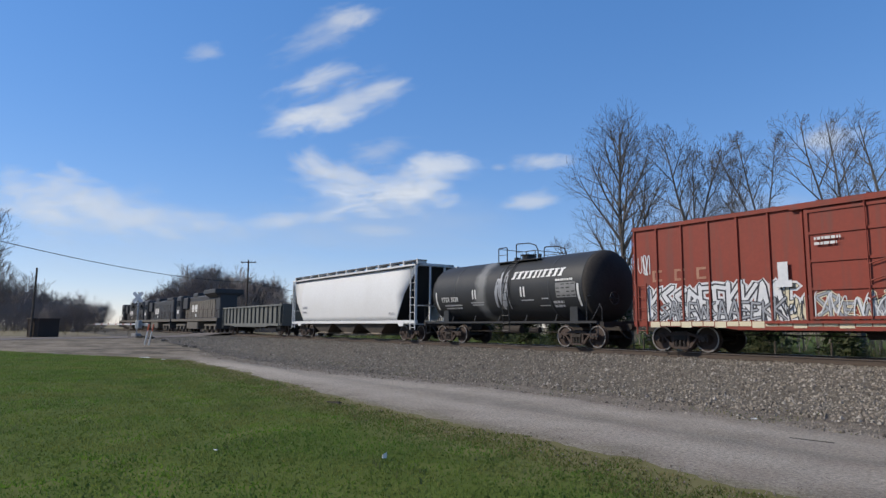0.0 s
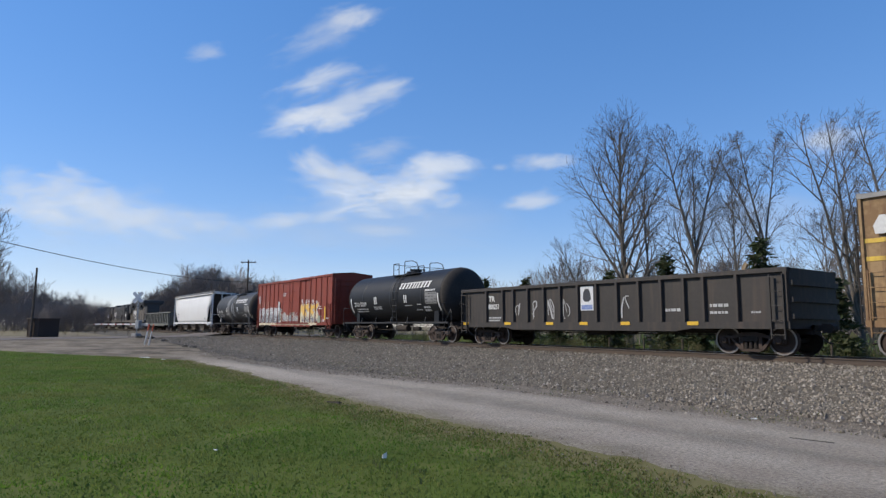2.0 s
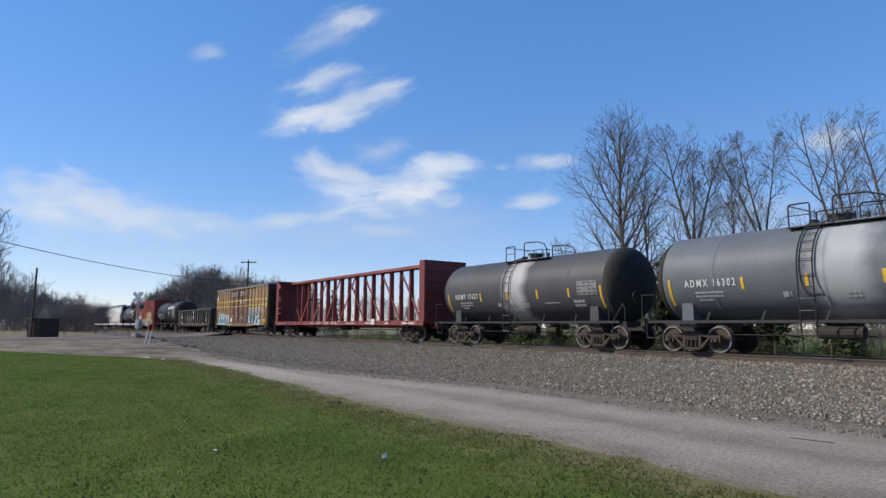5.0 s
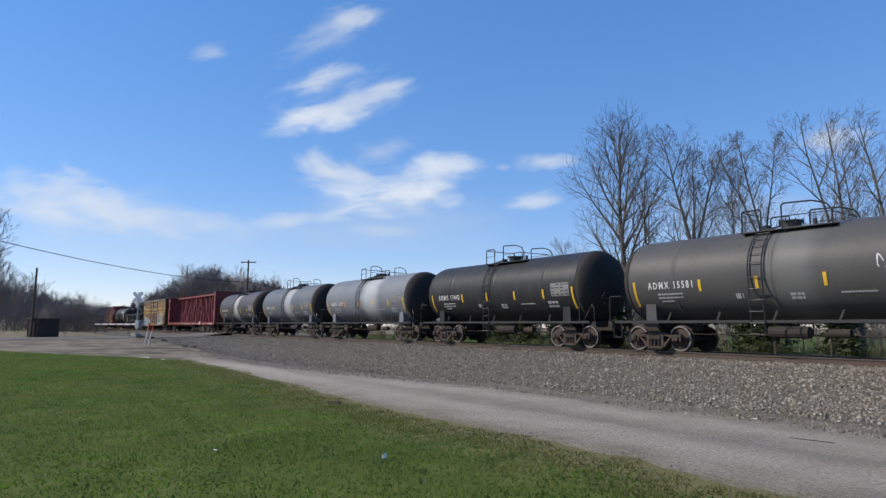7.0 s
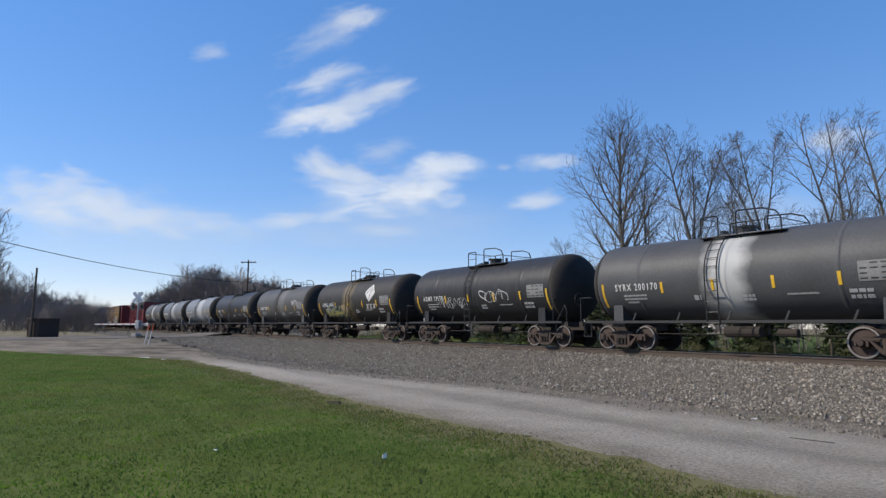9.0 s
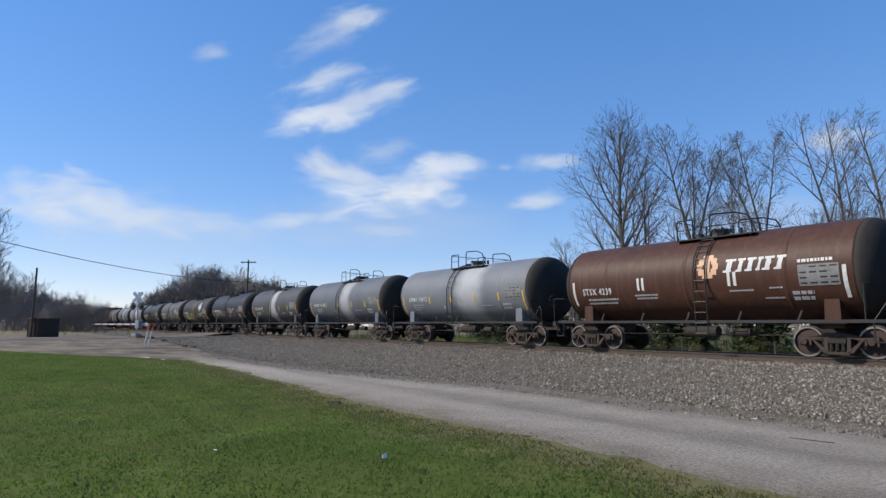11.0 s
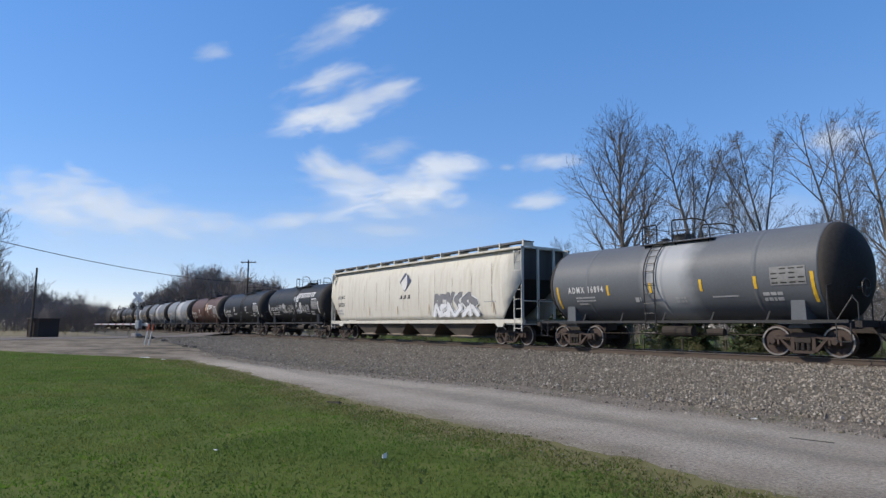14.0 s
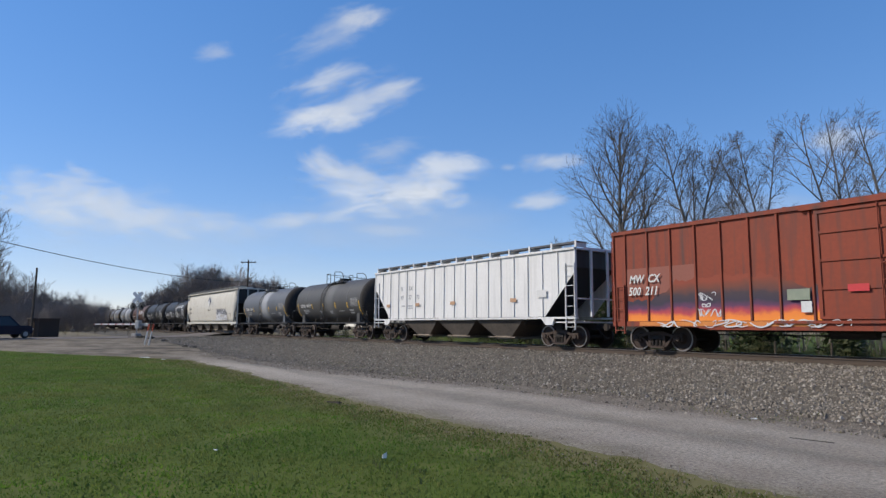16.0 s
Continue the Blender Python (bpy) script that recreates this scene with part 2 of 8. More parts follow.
    earth, er = N.new("ShaderNodeTexNoise"), N.new("ShaderNodeValToRGB")
    earth.inputs["Scale"].default_value, earth.inputs["Detail"].default_value, earth.inputs["Roughness"].default_value = 0.55, 8, 0.65
    L(co.outputs["Object"], earth.inputs["Vector"])
    for e, (p, c) in zip(er.color_ramp.elements, ((0.38, (0.085, 0.07, 0.05)), (0.58, (0.215, 0.18, 0.135)))):
        e.position, e.color = p, (*c, 1)
    L(earth.outputs["Fac"], er.inputs[0])
    soil.data_type = "RGBA"
    L(wide.outputs[0], soil.inputs["Factor"])
    L(src, soil.inputs["A"])
    L(er.outputs[0], soil.inputs["B"])
    src = soil.outputs["Result"]
    gr, gm, mul = N.new("ShaderNodeTexNoise"), N.new("ShaderNodeMapRange"), N.new("ShaderNodeMix")
    gr.inputs["Scale"].default_value, gr.inputs["Detail"].default_value, gr.inputs["Roughness"].default_value = 19.0, 8, 0.8
    L(co.outputs["Object"], gr.inputs["Vector"])
    gm.inputs["From Min"].default_value, gm.inputs["From Max"].default_value = 0.36, 0.64
    gm.inputs["To Min"].default_value, gm.inputs["To Max"].default_value = 0.55, 1.42
    L(gr.outputs["Fac"], gm.inputs["Value"])
    mul.data_type, mul.blend_type = "RGBA", "MULTIPLY"
    mul.inputs["Factor"].default_value = 1.0
    L(src, mul.inputs["A"])
    L(gm.outputs[0], mul.inputs["B"])
    L(mul.outputs["Result"], bs.inputs["Base Color"])
    bp = N.new("ShaderNodeBump")
    bp.inputs["Strength"].default_value, bp.inputs["Distance"].default_value = 0.9, 0.03
    L(gr.outputs["Fac"], bp.inputs["Height"])
    L(bp.outputs[0], bs.inputs["Normal"])
    return m


def blade_material(name, a, b, c):
    """Grass whose tone wanders in broad patches and from blade to blade."""
    m = island_mat(name, [a, b, a, c, b], 0.7, 0.2)
    nt = m.node_tree
    N, L = nt.nodes, nt.links.new
    bs = N["Principled BSDF"]
    tl, both = N.new("ShaderNodeBsdfTranslucent"), N.new("ShaderNodeMixShader")
    both.inputs[0].default_value = 0.5
    L(bs.outputs[0], both.inputs[1])
    L(tl.outputs[0], both.inputs[2])
    L(both.outputs[0], N["Material Output"].inputs["Surface"])
    src = bs.inputs["Base Color"].links[0].from_socket
    co, nz, r, mx = N.new("ShaderNodeTexCoord"), N.new("ShaderNodeTexNoise"), N.new("ShaderNodeMapRange"), N.new("ShaderNodeMix")
    nz.inputs["Scale"].default_value, nz.inputs["Detail"].default_value = 0.42, 5
    L(co.outputs["Object"], nz.inputs["Vector"])
    r.inputs["From Min"].default_value, r.inputs["From Max"].default_value = 0.42, 0.66
    r.inputs["To Max"].default_value = 0.60
    L(nz.outputs["Fac"], r.inputs["Value"])
    mx.data_type = "RGBA"
    mx.inputs["B"].default_value = (0.215, 0.205, 0.07, 1)
    L(r.outputs[0], mx.inputs["Factor"])
    L(src, mx.inputs["A"])
    n2, r2, m2 = N.new("ShaderNodeTexNoise"), N.new("ShaderNodeMapRange"), N.new("ShaderNodeMix")
    n2.inputs["Scale"].default_value, n2.inputs["Detail"].default_value = 0.9, 4
    L(co.outputs["Object"], n2.inputs["Vector"])
    r2.inputs["From Min"].default_value, r2.inputs["From Max"].default_value = 0.50, 0.68
    r2.inputs["To Max"].default_value = 0.85
    L(n2.outputs["Fac"], r2.inputs["Value"])
    m2.data_type = "RGBA"
    m2.inputs["B"].default_value = (0.105, 0.215, 0.022, 1)
    L(r2.outputs[0], m2.inputs["Factor"])
    L(mx.outputs["Result"], m2.inputs["A"])
    # small dark tussocks
    n3, r3, m3 = N.new("ShaderNodeTexNoise"), N.new("ShaderNodeMapRange"), N.new("ShaderNodeMix")
    n3.inputs["Scale"].default_value, n3.inputs["Detail"].default_value, n3.inputs["Roughness"].default_value = 1.2, 6, 0.62
    L(co.outputs["Object"], n3.inputs["Vector"])
    r3.inputs["From Min"].default_value, r3.inputs["From Max"].default_value = 0.50, 0.66
    r3.inputs["To Max"].default_value = 0.55
    L(n3.outputs["Fac"], r3.inputs["Value"])
    m3.data_type = "RGBA"
    m3.inputs["B"].default_value = (0.045, 0.085, 0.014, 1)
    L(r3.outputs[0], m3.inputs["Factor"])
    L(m2.outputs["Result"], m3.inputs["A"])
    L(m3.outputs["Result"], bs.inputs["Base Color"])
    L(m3.outputs["Result"], tl.inputs["Color"])
    return m


def field_material():
    """Turf that turns to worn olive soil beside the lane and to dead weeds beyond the road."""
    m = mat("mown_grass_soil", (0.085, 0.118, 0.020), (0.058, 0.084, 0.014), 0.95, big=0.35, fine=9, bump=0.5, dirt=(0.115, 0.125, 0.035), spec=0.1)
    nt = m.node_tree
    N, L = nt.nodes, nt.links.new
    bs = N["Principled BSDF"]
    src = bs.inputs["Base Color"].links[0].from_socket
    co, sep, nz = N.new("ShaderNodeTexCoord"), N.new("ShaderNodeSeparateXYZ"), N.new("ShaderNodeTexNoise")
    L(co.outputs["Object"], sep.inputs[0])
    nz.inputs["Scale"].default_value, nz.inputs["Detail"].default_value, nz.inputs["Roughness"].default_value = 0.7, 6, 0.6
    L(co.outputs["Object"], nz.inputs["Vector"])
    for out, gain, lo, hi, col in (("Y", 3.0, 6.4, 8.1, (0.135, 0.12, 0.055)), ("X", 14.0, -70.0, -76.0, (0.20, 0.165, 0.105))):
        add, r, mx = N.new("ShaderNodeMath"), N.new("ShaderNodeMapRange"), N.new("ShaderNodeMix")
        add.operation = "MULTIPLY_ADD"
        add.inputs[1].default_value = gain
        L(nz.outputs["Fac"], add.inputs[0])
        L(sep.outputs[out], add.inputs[2])
        r.inputs["From Min"].default_value, r.inputs["From Max"].default_value = lo, hi
        r.inputs["To Max"].default_value = 0.9
        L(add.outputs[0], r.inputs["Value"])
        if out == "Y":
            far = N.new("ShaderNodeMapRange")
            far.inputs["From Min"].default_value, far.inputs["From Max"].default_value = 24.0, 22.0
            L(sep.outputs["Y"], far.inputs["Value"])
            k = N.new("ShaderNodeMath")
            k.operation = "MULTIPLY"
            L(r.outputs[0], k.inputs[0])
            L(far.outputs[0], k.inputs[1])
            fac = k.outputs[0]
        else:
            fac = r.outputs[0]
        mx.data_type = "RGBA"
        mx.inputs["B"].default_value = (*col, 1)
        L(fac, mx.inputs["Factor"])
        L(src, mx.inputs["A"])
        src = mx.outputs["Result"]
    L(src, bs.inputs["Base Color"])
    return m


M_GRASS = field_material()
M_GRAVEL = lane_material()
# ---- ground ----
def axis(spans):
    out = []
    for a, b, step in spans:
        n = max(1, round((b - a) / step))
        out += [a + (b - a) * i / n for i in range(n)]
    return out + [spans[-1][1]]


def sheet(name, xs, ys, material, lift, edge=None):
    verts, faces = [], []
    for x in xs:
        for y in ys:
            yy = edge(x, y) if edge else y
            verts.append((x, yy, ground_z(x, yy) + (lift(x, yy) if callable(lift) else lift)))
    n = len(ys)
    for i in range(len(xs) - 1):
        for j in range(n - 1):
            k = i * n + j
            faces.append((k, k + n, k + n + 1, k + 1))
    me = mesh_from(name, verts, faces, material)
    for p in me.polygons:
        p.use_smooth = True
    return new(name, me)


GX = axis([(-4000, -600, 200), (-600, -150, 30), (-150, -60, 5), (-60, 6, 0.6), (6, 60, 6), (60, 600, 60), (600, 3000, 300)])
GY = axis([(-3000, -300, 300), (-300, -20, 20), (-20, 3, 1.2), (3, 31, 0.5), (31, 80, 4), (80, 400, 30), (400, 4000, 300)])
ground = tagged(sheet("ground", GX, GY, M_GRASS, 0.0), "green mown lawn and field grass in spring", "ground", kind="structure")


def lane_edge(x, y):
    return lane_near(x) if y <= LANE_Y0 + 0.01 else max(y, lane_near(x) + 0.02 * y) if x > -34 else lane_near(x) + (LANE_Y1 + 0.9 - lane_near(x)) * (y - LANE_Y0) / (LANE_Y1 + 0.9 - LANE_Y0)


def lane_lift(x, y):
    """The gravel thins out under the turf with a ragged edge."""
    ragged = 0.022 * noise.noise(Vector((x * 1.6, y * 1.6, 21))) + 0.012 * noise.noise(Vector((x * 4.5, y * 4.5, 5)))
    k = smooth(0.0, 1.1, y - lane_near(x))
    return -0.022 + 0.05 * k + ragged * (1 - k)


LX = axis([(-78, -40, 0.5), (-40, 6, 0.22), (6, 40, 3)])
lane = tagged(sheet("gravel_road", LX, [LANE_Y0] + axis([(LANE_Y0 + 0.15, LANE_Y0 + 0.6, 0.15), (LANE_Y0 + 0.6, LANE_Y1 + 0.9, 0.5)]), M_GRAVEL, lane_lift, lane_edge),
              "pale grey gravel lane with worn wheel tracks", "gravel road", kind="structure")
bed = tagged(sheet("ballast_bed", axis([(-330, -60, 5), (-60, 6, 0.5), (6, 60, 5)]), axis([(LANE_Y1 + 0.2, 26.0, 0.4)]), M_BALLAST, lambda x, y: 0.035 * smooth(0.0, 0.5, y - toe(x)) - 0.02 * smooth(0.3, 0.0, y - toe(x)), lambda x, y: toe(x) + (26.0 - toe(x)) * (y - LANE_Y1 - 0.2) / (25.8 - LANE_Y1)),
             "grey crushed stone ballast under the track", "ballast", kind="structure")


def loose_stones(name, label, count, x0, x1, y0, y1, size, material, lift, dense=0.0, spread=None):
    rng = np.random.default_rng(5 + count)
    base = np.array([(1, 0, 0), (-1, 0, 0), (0, 1, 0), (0, -1, 0), (0, 0, 1), (0, 0, -1)], float)
    tri = np.array([(0, 2, 4), (2, 1, 4), (1, 3, 4), (3, 0, 4), (2, 0, 5), (1, 2, 5), (3, 1, 5), (0, 3, 5)])
    xs = x1 - (x1 - x0) * rng.random(count) ** (1 + dense)
    ys = y0 + (y1 - y0) * rng.random(count)
    if spread:
        ys = np.array([toe(a) + spread[0] + (spread[1] - toe(a)) * (b - y0) / (y1 - y0) if spread[1] > 5 else toe(a) + spread[0] + spread[1] * (b - y0) / (y1 - y0) for a, b in zip(xs, ys)])
    V = np.zeros((count, 6, 3))
    r = size * (0.55 + 0.9 * rng.random((count, 1, 1)) ** 2)
    V[:] = base[None] * r * (0.7 + 0.6 * rng.random((count, 6, 1))) + r * 0.35 * (rng.random((count, 6, 3)) - 0.5)
    turn = rng.random(count) * 6.283
    c, s = np.cos(turn)[:, None], np.sin(turn)[:, None]
    V[:, :, 0], V[:, :, 1] = V[:, :, 0] * c - V[:, :, 1] * s, V[:, :, 0] * s + V[:, :, 1] * c
    zs = np.array([ground_z(a, b) for a, b in zip(xs, ys)]) + lift
    V += np.stack([xs, ys, zs], 1)[:, None]
    F = (tri[None] + 6 * np.arange(count)[:, None, None]).reshape(-1, 3)
    me = mesh_from(name, V.reshape(-1, 3).tolist(), F.tolist(), material)
    return tagged(new(name, me), label, "stones", kind="stuff")


M_STONES = island_mat("crushed_stone", [(0.072, 0.060, 0.047), (0.275, 0.236, 0.186), (0.135, 0.114, 0.088), (0.31, 0.268, 0.215), (0.10, 0.083, 0.064), (0.23, 0.194, 0.15), (0.43, 0.385, 0.32)])
loose_stones("ballast_stones", "crushed grey and buff ballast stones", 40000, -62, -3, 12.2, 19.35, 0.036, M_STONES, 0.035, 0.9, (0.0, 19.35))
loose_stones("gauge_stones", "crushed ballast stones between the sleepers", 9000, -50, -3, 19.3, 24.0, 0.038, M_STONES, 0.04, 0.6)

M_GRIT = island_mat("pale_grit", [(0.16, 0.13, 0.105), (0.26, 0.215, 0.175), (0.36, 0.31, 0.265)])
loose_stones("lane_gravel", "loose pale gravel on the lane", 6500, -34, -2, 6.2, 12.6, 0.011, M_GRIT, 0.022, 0.7)
loose_stones("toe_stones", "ballast stones strewn beside the lane", 3600, -40, -3, 10.9, 12.7, 0.028, M_STONES, 0.03, 0.4, (-1.2, 1.9))

# ---- track ----
track = thing("railway_track", "single railway track with brown rails on timber sleepers", "railway track", kind="structure")
for side in (-1, 1):
    y = TRACK_Y + side * 0.755
    bm = bmesh.new()
    prof = [(-0.076, -0.18), (0.076, -0.18), (0.076, -0.165), (0.012, -0.14), (0.012, -0.05), (0.036, -0.04), (0.036, -0.004), (-0.036, -0.004), (-0.036, -0.04), (-0.012, -0.05), (-0.012, -0.14), (-0.076, -0.165)]
    a = [bm.verts.new((-900, y + p, z)) for p, z in prof]
    b = [bm.verts.new((300, y + p, z)) for p, z in prof]
    for i in range(len(prof)):
        j = (i + 1) % len(prof)
        bm.faces.new((a[i], b[i], b[j], a[j]))
    bmesh.ops.recalc_face_normals(bm, faces=bm.faces[:])
    rail = part("rail", bm, M_RAIL, track)
    bm = bmesh.new()
    block(bm, -900, 300, y - 0.034, y + 0.034, -0.0035, 0.0)
    part("rail_head", bm, M_RAILTOP, rail, "polished running surface of the rail")
bm = bmesh.new()
block(bm, -0.115, 0.115, -1.3, 1.3, -0.17, 0, 0.012)
tie0 = part("sleeper", bm, M_TIE, track)
tie0.matrix_basis = pose(0, TRACK_Y, -0.183)
bm = bmesh.new()
for sgn in (-1, 1):
    block(bm, -0.1, 0.1, sgn * 0.755 - 0.16, sgn * 0.755 + 0.16, 0.0, 0.008)
    for dx in (-0.05, 0.05):
        block(bm, dx - 0.012, dx + 0.012, sgn * 0.755 - 0.115, sgn * 0.755 - 0.085, 0.008, 0.035)
plates0 = part("tie_plates", bm, M_RAIL, tie0)
for i in range(1, 220):
    t = again("sleeper", tie0.data, track, pose(-i * 0.53 + random.uniform(-0.02, 0.02), TRACK_Y + random.uniform(-0.03, 0.03), -0.183, 0, 0, random.uniform(-0.8, 0.8)))
    again("tie_plates", plates0.data, t)
# ---- train: common pieces ----
TRAIN = []
SHARED = {}


def shared(key, make):
    """The mesh of a repeated piece, built once."""
    if key not in SHARED:
        bm = bmesh.new()
        material = make(bm)
        bm.normal_update()
        me = bpy.data.meshes.new(key)
        bm.to_mesh(me)
        bm.free()
        me.materials.append(material)
        SHARED[key] = me
    return SHARED[key]


def make_wheel(bm):
    lathe(bm, [(-0.07, 0.09), (-0.07, 0.16), (-0.03, 0.19), (-0.02, 0.36), (-0.065, 0.385), (-0.065, 0.44), (0.04, 0.452), (0.055, 0.482), (0.075, 0.478), (0.075, 0.40), (0.02, 0.38), (0.03, 0.19), (0.08, 0.16), (0.08, 0.09)], 22, "y")
    return M_WHEEL


def make_rim(bm):
    n = 24
    for r0, r1, y0, y1 in ((0.392, 0.444, -0.072, -0.066),):
        rings = []
        for r, y in ((r0, y1), (r0, y0), (r1, y0), (r1, y1)):
            rings.append([bm.verts.new((r * math.cos(2 * math.pi * i / n), y, r * math.sin(2 * math.pi * i / n))) for i in range(n)])
        for k in range(4):
            a, b = rings[k], rings[(k + 1) % 4]
            for i in range(n):
                j = (i + 1) % n
                bm.faces.new((a[i], a[j], b[j], b[i]))
    bmesh.ops.recalc_face_normals(bm, faces=bm.faces[:])
    return M_RIM


def make_side_frame(bm):
    w = 0.07
    for sx in (-1, 1):
        slab(bm, [(sx * 0.0, 0.70), (sx * 0.30, 0.70), (sx * 0.62, 0.60), (sx * 1.06, 0.60), (sx * 1.06, 0.52), (sx * 0.66, 0.50), (sx * 0.30, 0.58), (sx * 0.0, 0.59)], -w, w)
        slab(bm, [(sx * 0.70, 0.53), (sx * 0.60, 0.50), (sx * 0.26, 0.20), (sx * 0.30, 0.13), (sx * 0.40, 0.17)], -w * 0.9, w * 0.9)
        slab(bm, [(sx * 0.25, 0.60), (sx * 0.36, 0.58), (sx * 0.35, 0.16), (sx * 0.25, 0.16)], -w, w)
        slab(bm, [(sx * 0.70, 0.53), (sx * 0.77, 0.53), (sx * 0.76, 0.36), (sx * 0.70, 0.36)], -w, w)
        slab(bm, [(sx * 1.00, 0.53), (sx * 1.06, 0.53), (sx * 1.06, 0.36), (sx * 1.01, 0.36)], -w, w)
    slab(bm, [(-0.32, 0.20), (0.32, 0.20), (0.30, 0.11), (-0.30, 0.11)], -w, w)
    return M_FRAME


def make_spring(bm):
    prof = []
    for k in range(4):
        z = 0.205 + k * 0.055
        prof += [(z, 0.048), (z + 0.012, 0.062), (z + 0.030, 0.062), (z + 0.042, 0.048)]
    lathe(bm, prof, 8, "z")
    return M_UNDER


def make_bolster_end(bm):
    slab(bm, [(-0.24, 0.43), (0.24, 0.43), (0.24, 0.57), (-0.24, 0.57)], -0.10, 0.05)
    return M_UNDER


def make_bearing(bm):
    lathe(bm, [(-0.12, 0.05), (-0.12, 0.085), (-0.09, 0.10), (0.07, 0.115), (0.08, 0.06)], 14, "y")
    return M_FRAME


def make_bolster(bm):
    block(bm, -0.2, 0.2, -0.95, 0.95, 0.46, 0.72)
    for x in (-0.889, 0.889):
        rod(bm, (x, -0.98, 0.457), (x, 0.98, 0.457), 0.08, 0.08, 10)
        block(bm, x * 0.45 - 0.04, x * 0.45 + 0.04, -0.8, 0.8, 0.30, 0.40)
    return M_UNDER


def truck(car, x):
    t = again("truck", shared("truck", make_bolster), car, pose(x, 0, 0))
    for sy in (-1, 1):
        face = pose(0, sy * 0.98, 0, 0, 0, 0 if sy < 0 else 180)
        again("side_frame", shared("side_frame", make_side_frame), t, face)
        again("bolster_end", shared("bolster_end", make_bolster_end), t, face)
        for sx in (-0.16, 0.0, 0.16):
            again("spring", shared("spring", make_spring), t, face @ pose(sx, -0.05, 0))
        for wx in (-0.889, 0.889):
            again("wheel", shared("wheel", make_wheel), t, pose(wx, sy * 0.755, 0.457, 0, random.uniform(0, 90), 0 if sy < 0 else 180))
            again("wheel_rim", shared("wheel_rim", make_rim), t, pose(wx, sy * 0.755, 0.457, 0, 0, 0 if sy < 0 else 180), "bright worn wheel rim")
            again("bearing", shared("bearing", make_bearing), t, pose(wx, sy * 0.98, 0.457, 0, 0, 0 if sy < 0 else 180))
    return t


def make_coupler(bm):
    block(bm, -0.30, 0.12, -0.09, 0.09, 0.76, 0.94)
    slab(bm, [(0.10, 0.70), (0.34, 0.72), (0.42, 0.80), (0.42, 0.92), (0.34, 0.99), (0.10, 0.99)], -0.17, 0.10)
    pipe(bm, [(-0.1, -0.35, 0.80), (0.15, -0.38, 0.62), (0.32, -0.30, 0.42), (0.42, -0.2, 0.40)], 0.028, 6)
    return M_UNDER


def couplers(car, half):
    again("coupler", shared("coupler", make_coupler), car, pose(half, 0, 0))
    again("coupler", shared("coupler", make_coupler), car, pose(-half, 0, 0, 0, 0, 180))


def ladder(car, x, y, z0, z1, w, material, rungs=None, label=""):
    """Stiles and rungs on a side."""
    bm = bmesh.new()
    for sx in (-w / 2, w / 2):
        block(bm, x + sx - 0.018, x + sx + 0.018, y - 0.03, y + 0.03, z0, z1)
    n = rungs or max(2, round((z1 - z0) / 0.40))
    for i in range(n):
        z = z0 + 0.12 + (z1 - z0 - 0.2) * i / max(1, n - 1)
        rod(bm, (x - w / 2, y - 0.03, z), (x + w / 2, y - 0.03, z), 0.013, 0.013, 5)
    return part("ladder", bm, material, car, label)


def letters(text, size, material, parent, x, z, y, radius=None, centre_z=0.0, squeeze=1.0, name="lettering", shear=0.0, spacing=1.0):
    """Letters standing on a side that faces -y; with a radius they lie on a round shell."""
    cu = bpy.data.curves.new("text", "FONT")
    cu.body, cu.size, cu.extrude, cu.resolution_u = text, size, 0.002, 2
    cu.offset, cu.shear, cu.space_character = 0.007 * size / 0.35, shear, spacing
    tmp = bpy.data.objects.new("text", cu)
    scene.collection.objects.link(tmp)
    bpy.context.view_layer.update()
    me = bpy.data.meshes.new_from_object(tmp.evaluated_get(bpy.context.evaluated_depsgraph_get()))
    bpy.data.objects.remove(tmp)
    for v in me.vertices:
        px, ph, d = v.co.x * squeeze, v.co.y, v.co.z
        if radius:
            a = math.asin(max(-1, min(1, (z + ph - centre_z) / radius)))
            r = radius + 0.014 + d
            v.co = (x + px, -r * math.cos(a), centre_z + r * math.sin(a))
        else:
            v.co = (x + px, y - 0.012 - d, z + ph)
    me.materials.clear()
    me.materials.append(material)
    me.name = name
    ob = tagged(new(name, me), kind="stuff")
    ob.parent = parent
    return ob


def patch(bm, x0, x1, z0, z1, y=0.0, radius=None, centre_z=0.0, out=0.012, slant=0.0):
    """A thin painted or stuck patch on a flat side or on a round shell."""
    n = 4 if radius else 1
    lo = []
    for i in range(n + 1):
        z = z0 + (z1 - z0) * i / n
        dx = slant * i / n
        if radius:
            a = math.asin(max(-1, min(1, (z - centre_z) / radius)))
            yy, zz = -(radius + out) * math.cos(a), centre_z + (radius + out) * math.sin(a)
        else:
            yy, zz = y - out, z
        lo.append((bm.verts.new((x0 + dx, yy, zz)), bm.verts.new((x1 + dx, yy, zz))))
    for (a, b), (c, d) in zip(lo, lo[1:]):
        bm.faces.new((a, b, d, c))


def curved_fill(bm, outline, radius, centre_z, out, rows=18):
    """A flat outline in x and z laid on a round shell, in level strips."""
    zs = [z for _, z in outline]
    lo, hi = min(zs), max(zs)
    for i in range(rows):
        z0, z1 = lo + (hi - lo) * i / rows, lo + (hi - lo) * (i + 1) / rows
        zm, hits = (z0 + z1) / 2, []
        for (xa, za), (xb, zb) in zip(outline, outline[1:] + outline[:1]):
            if (za - zm) * (zb - zm) < 0:
                hits.append(xa + (xb - xa) * (zm - za) / (zb - za))
        if len(hits) > 1:
            patch(bm, min(hits), max(hits), z0, z1, 0.0, radius, centre_z, out)


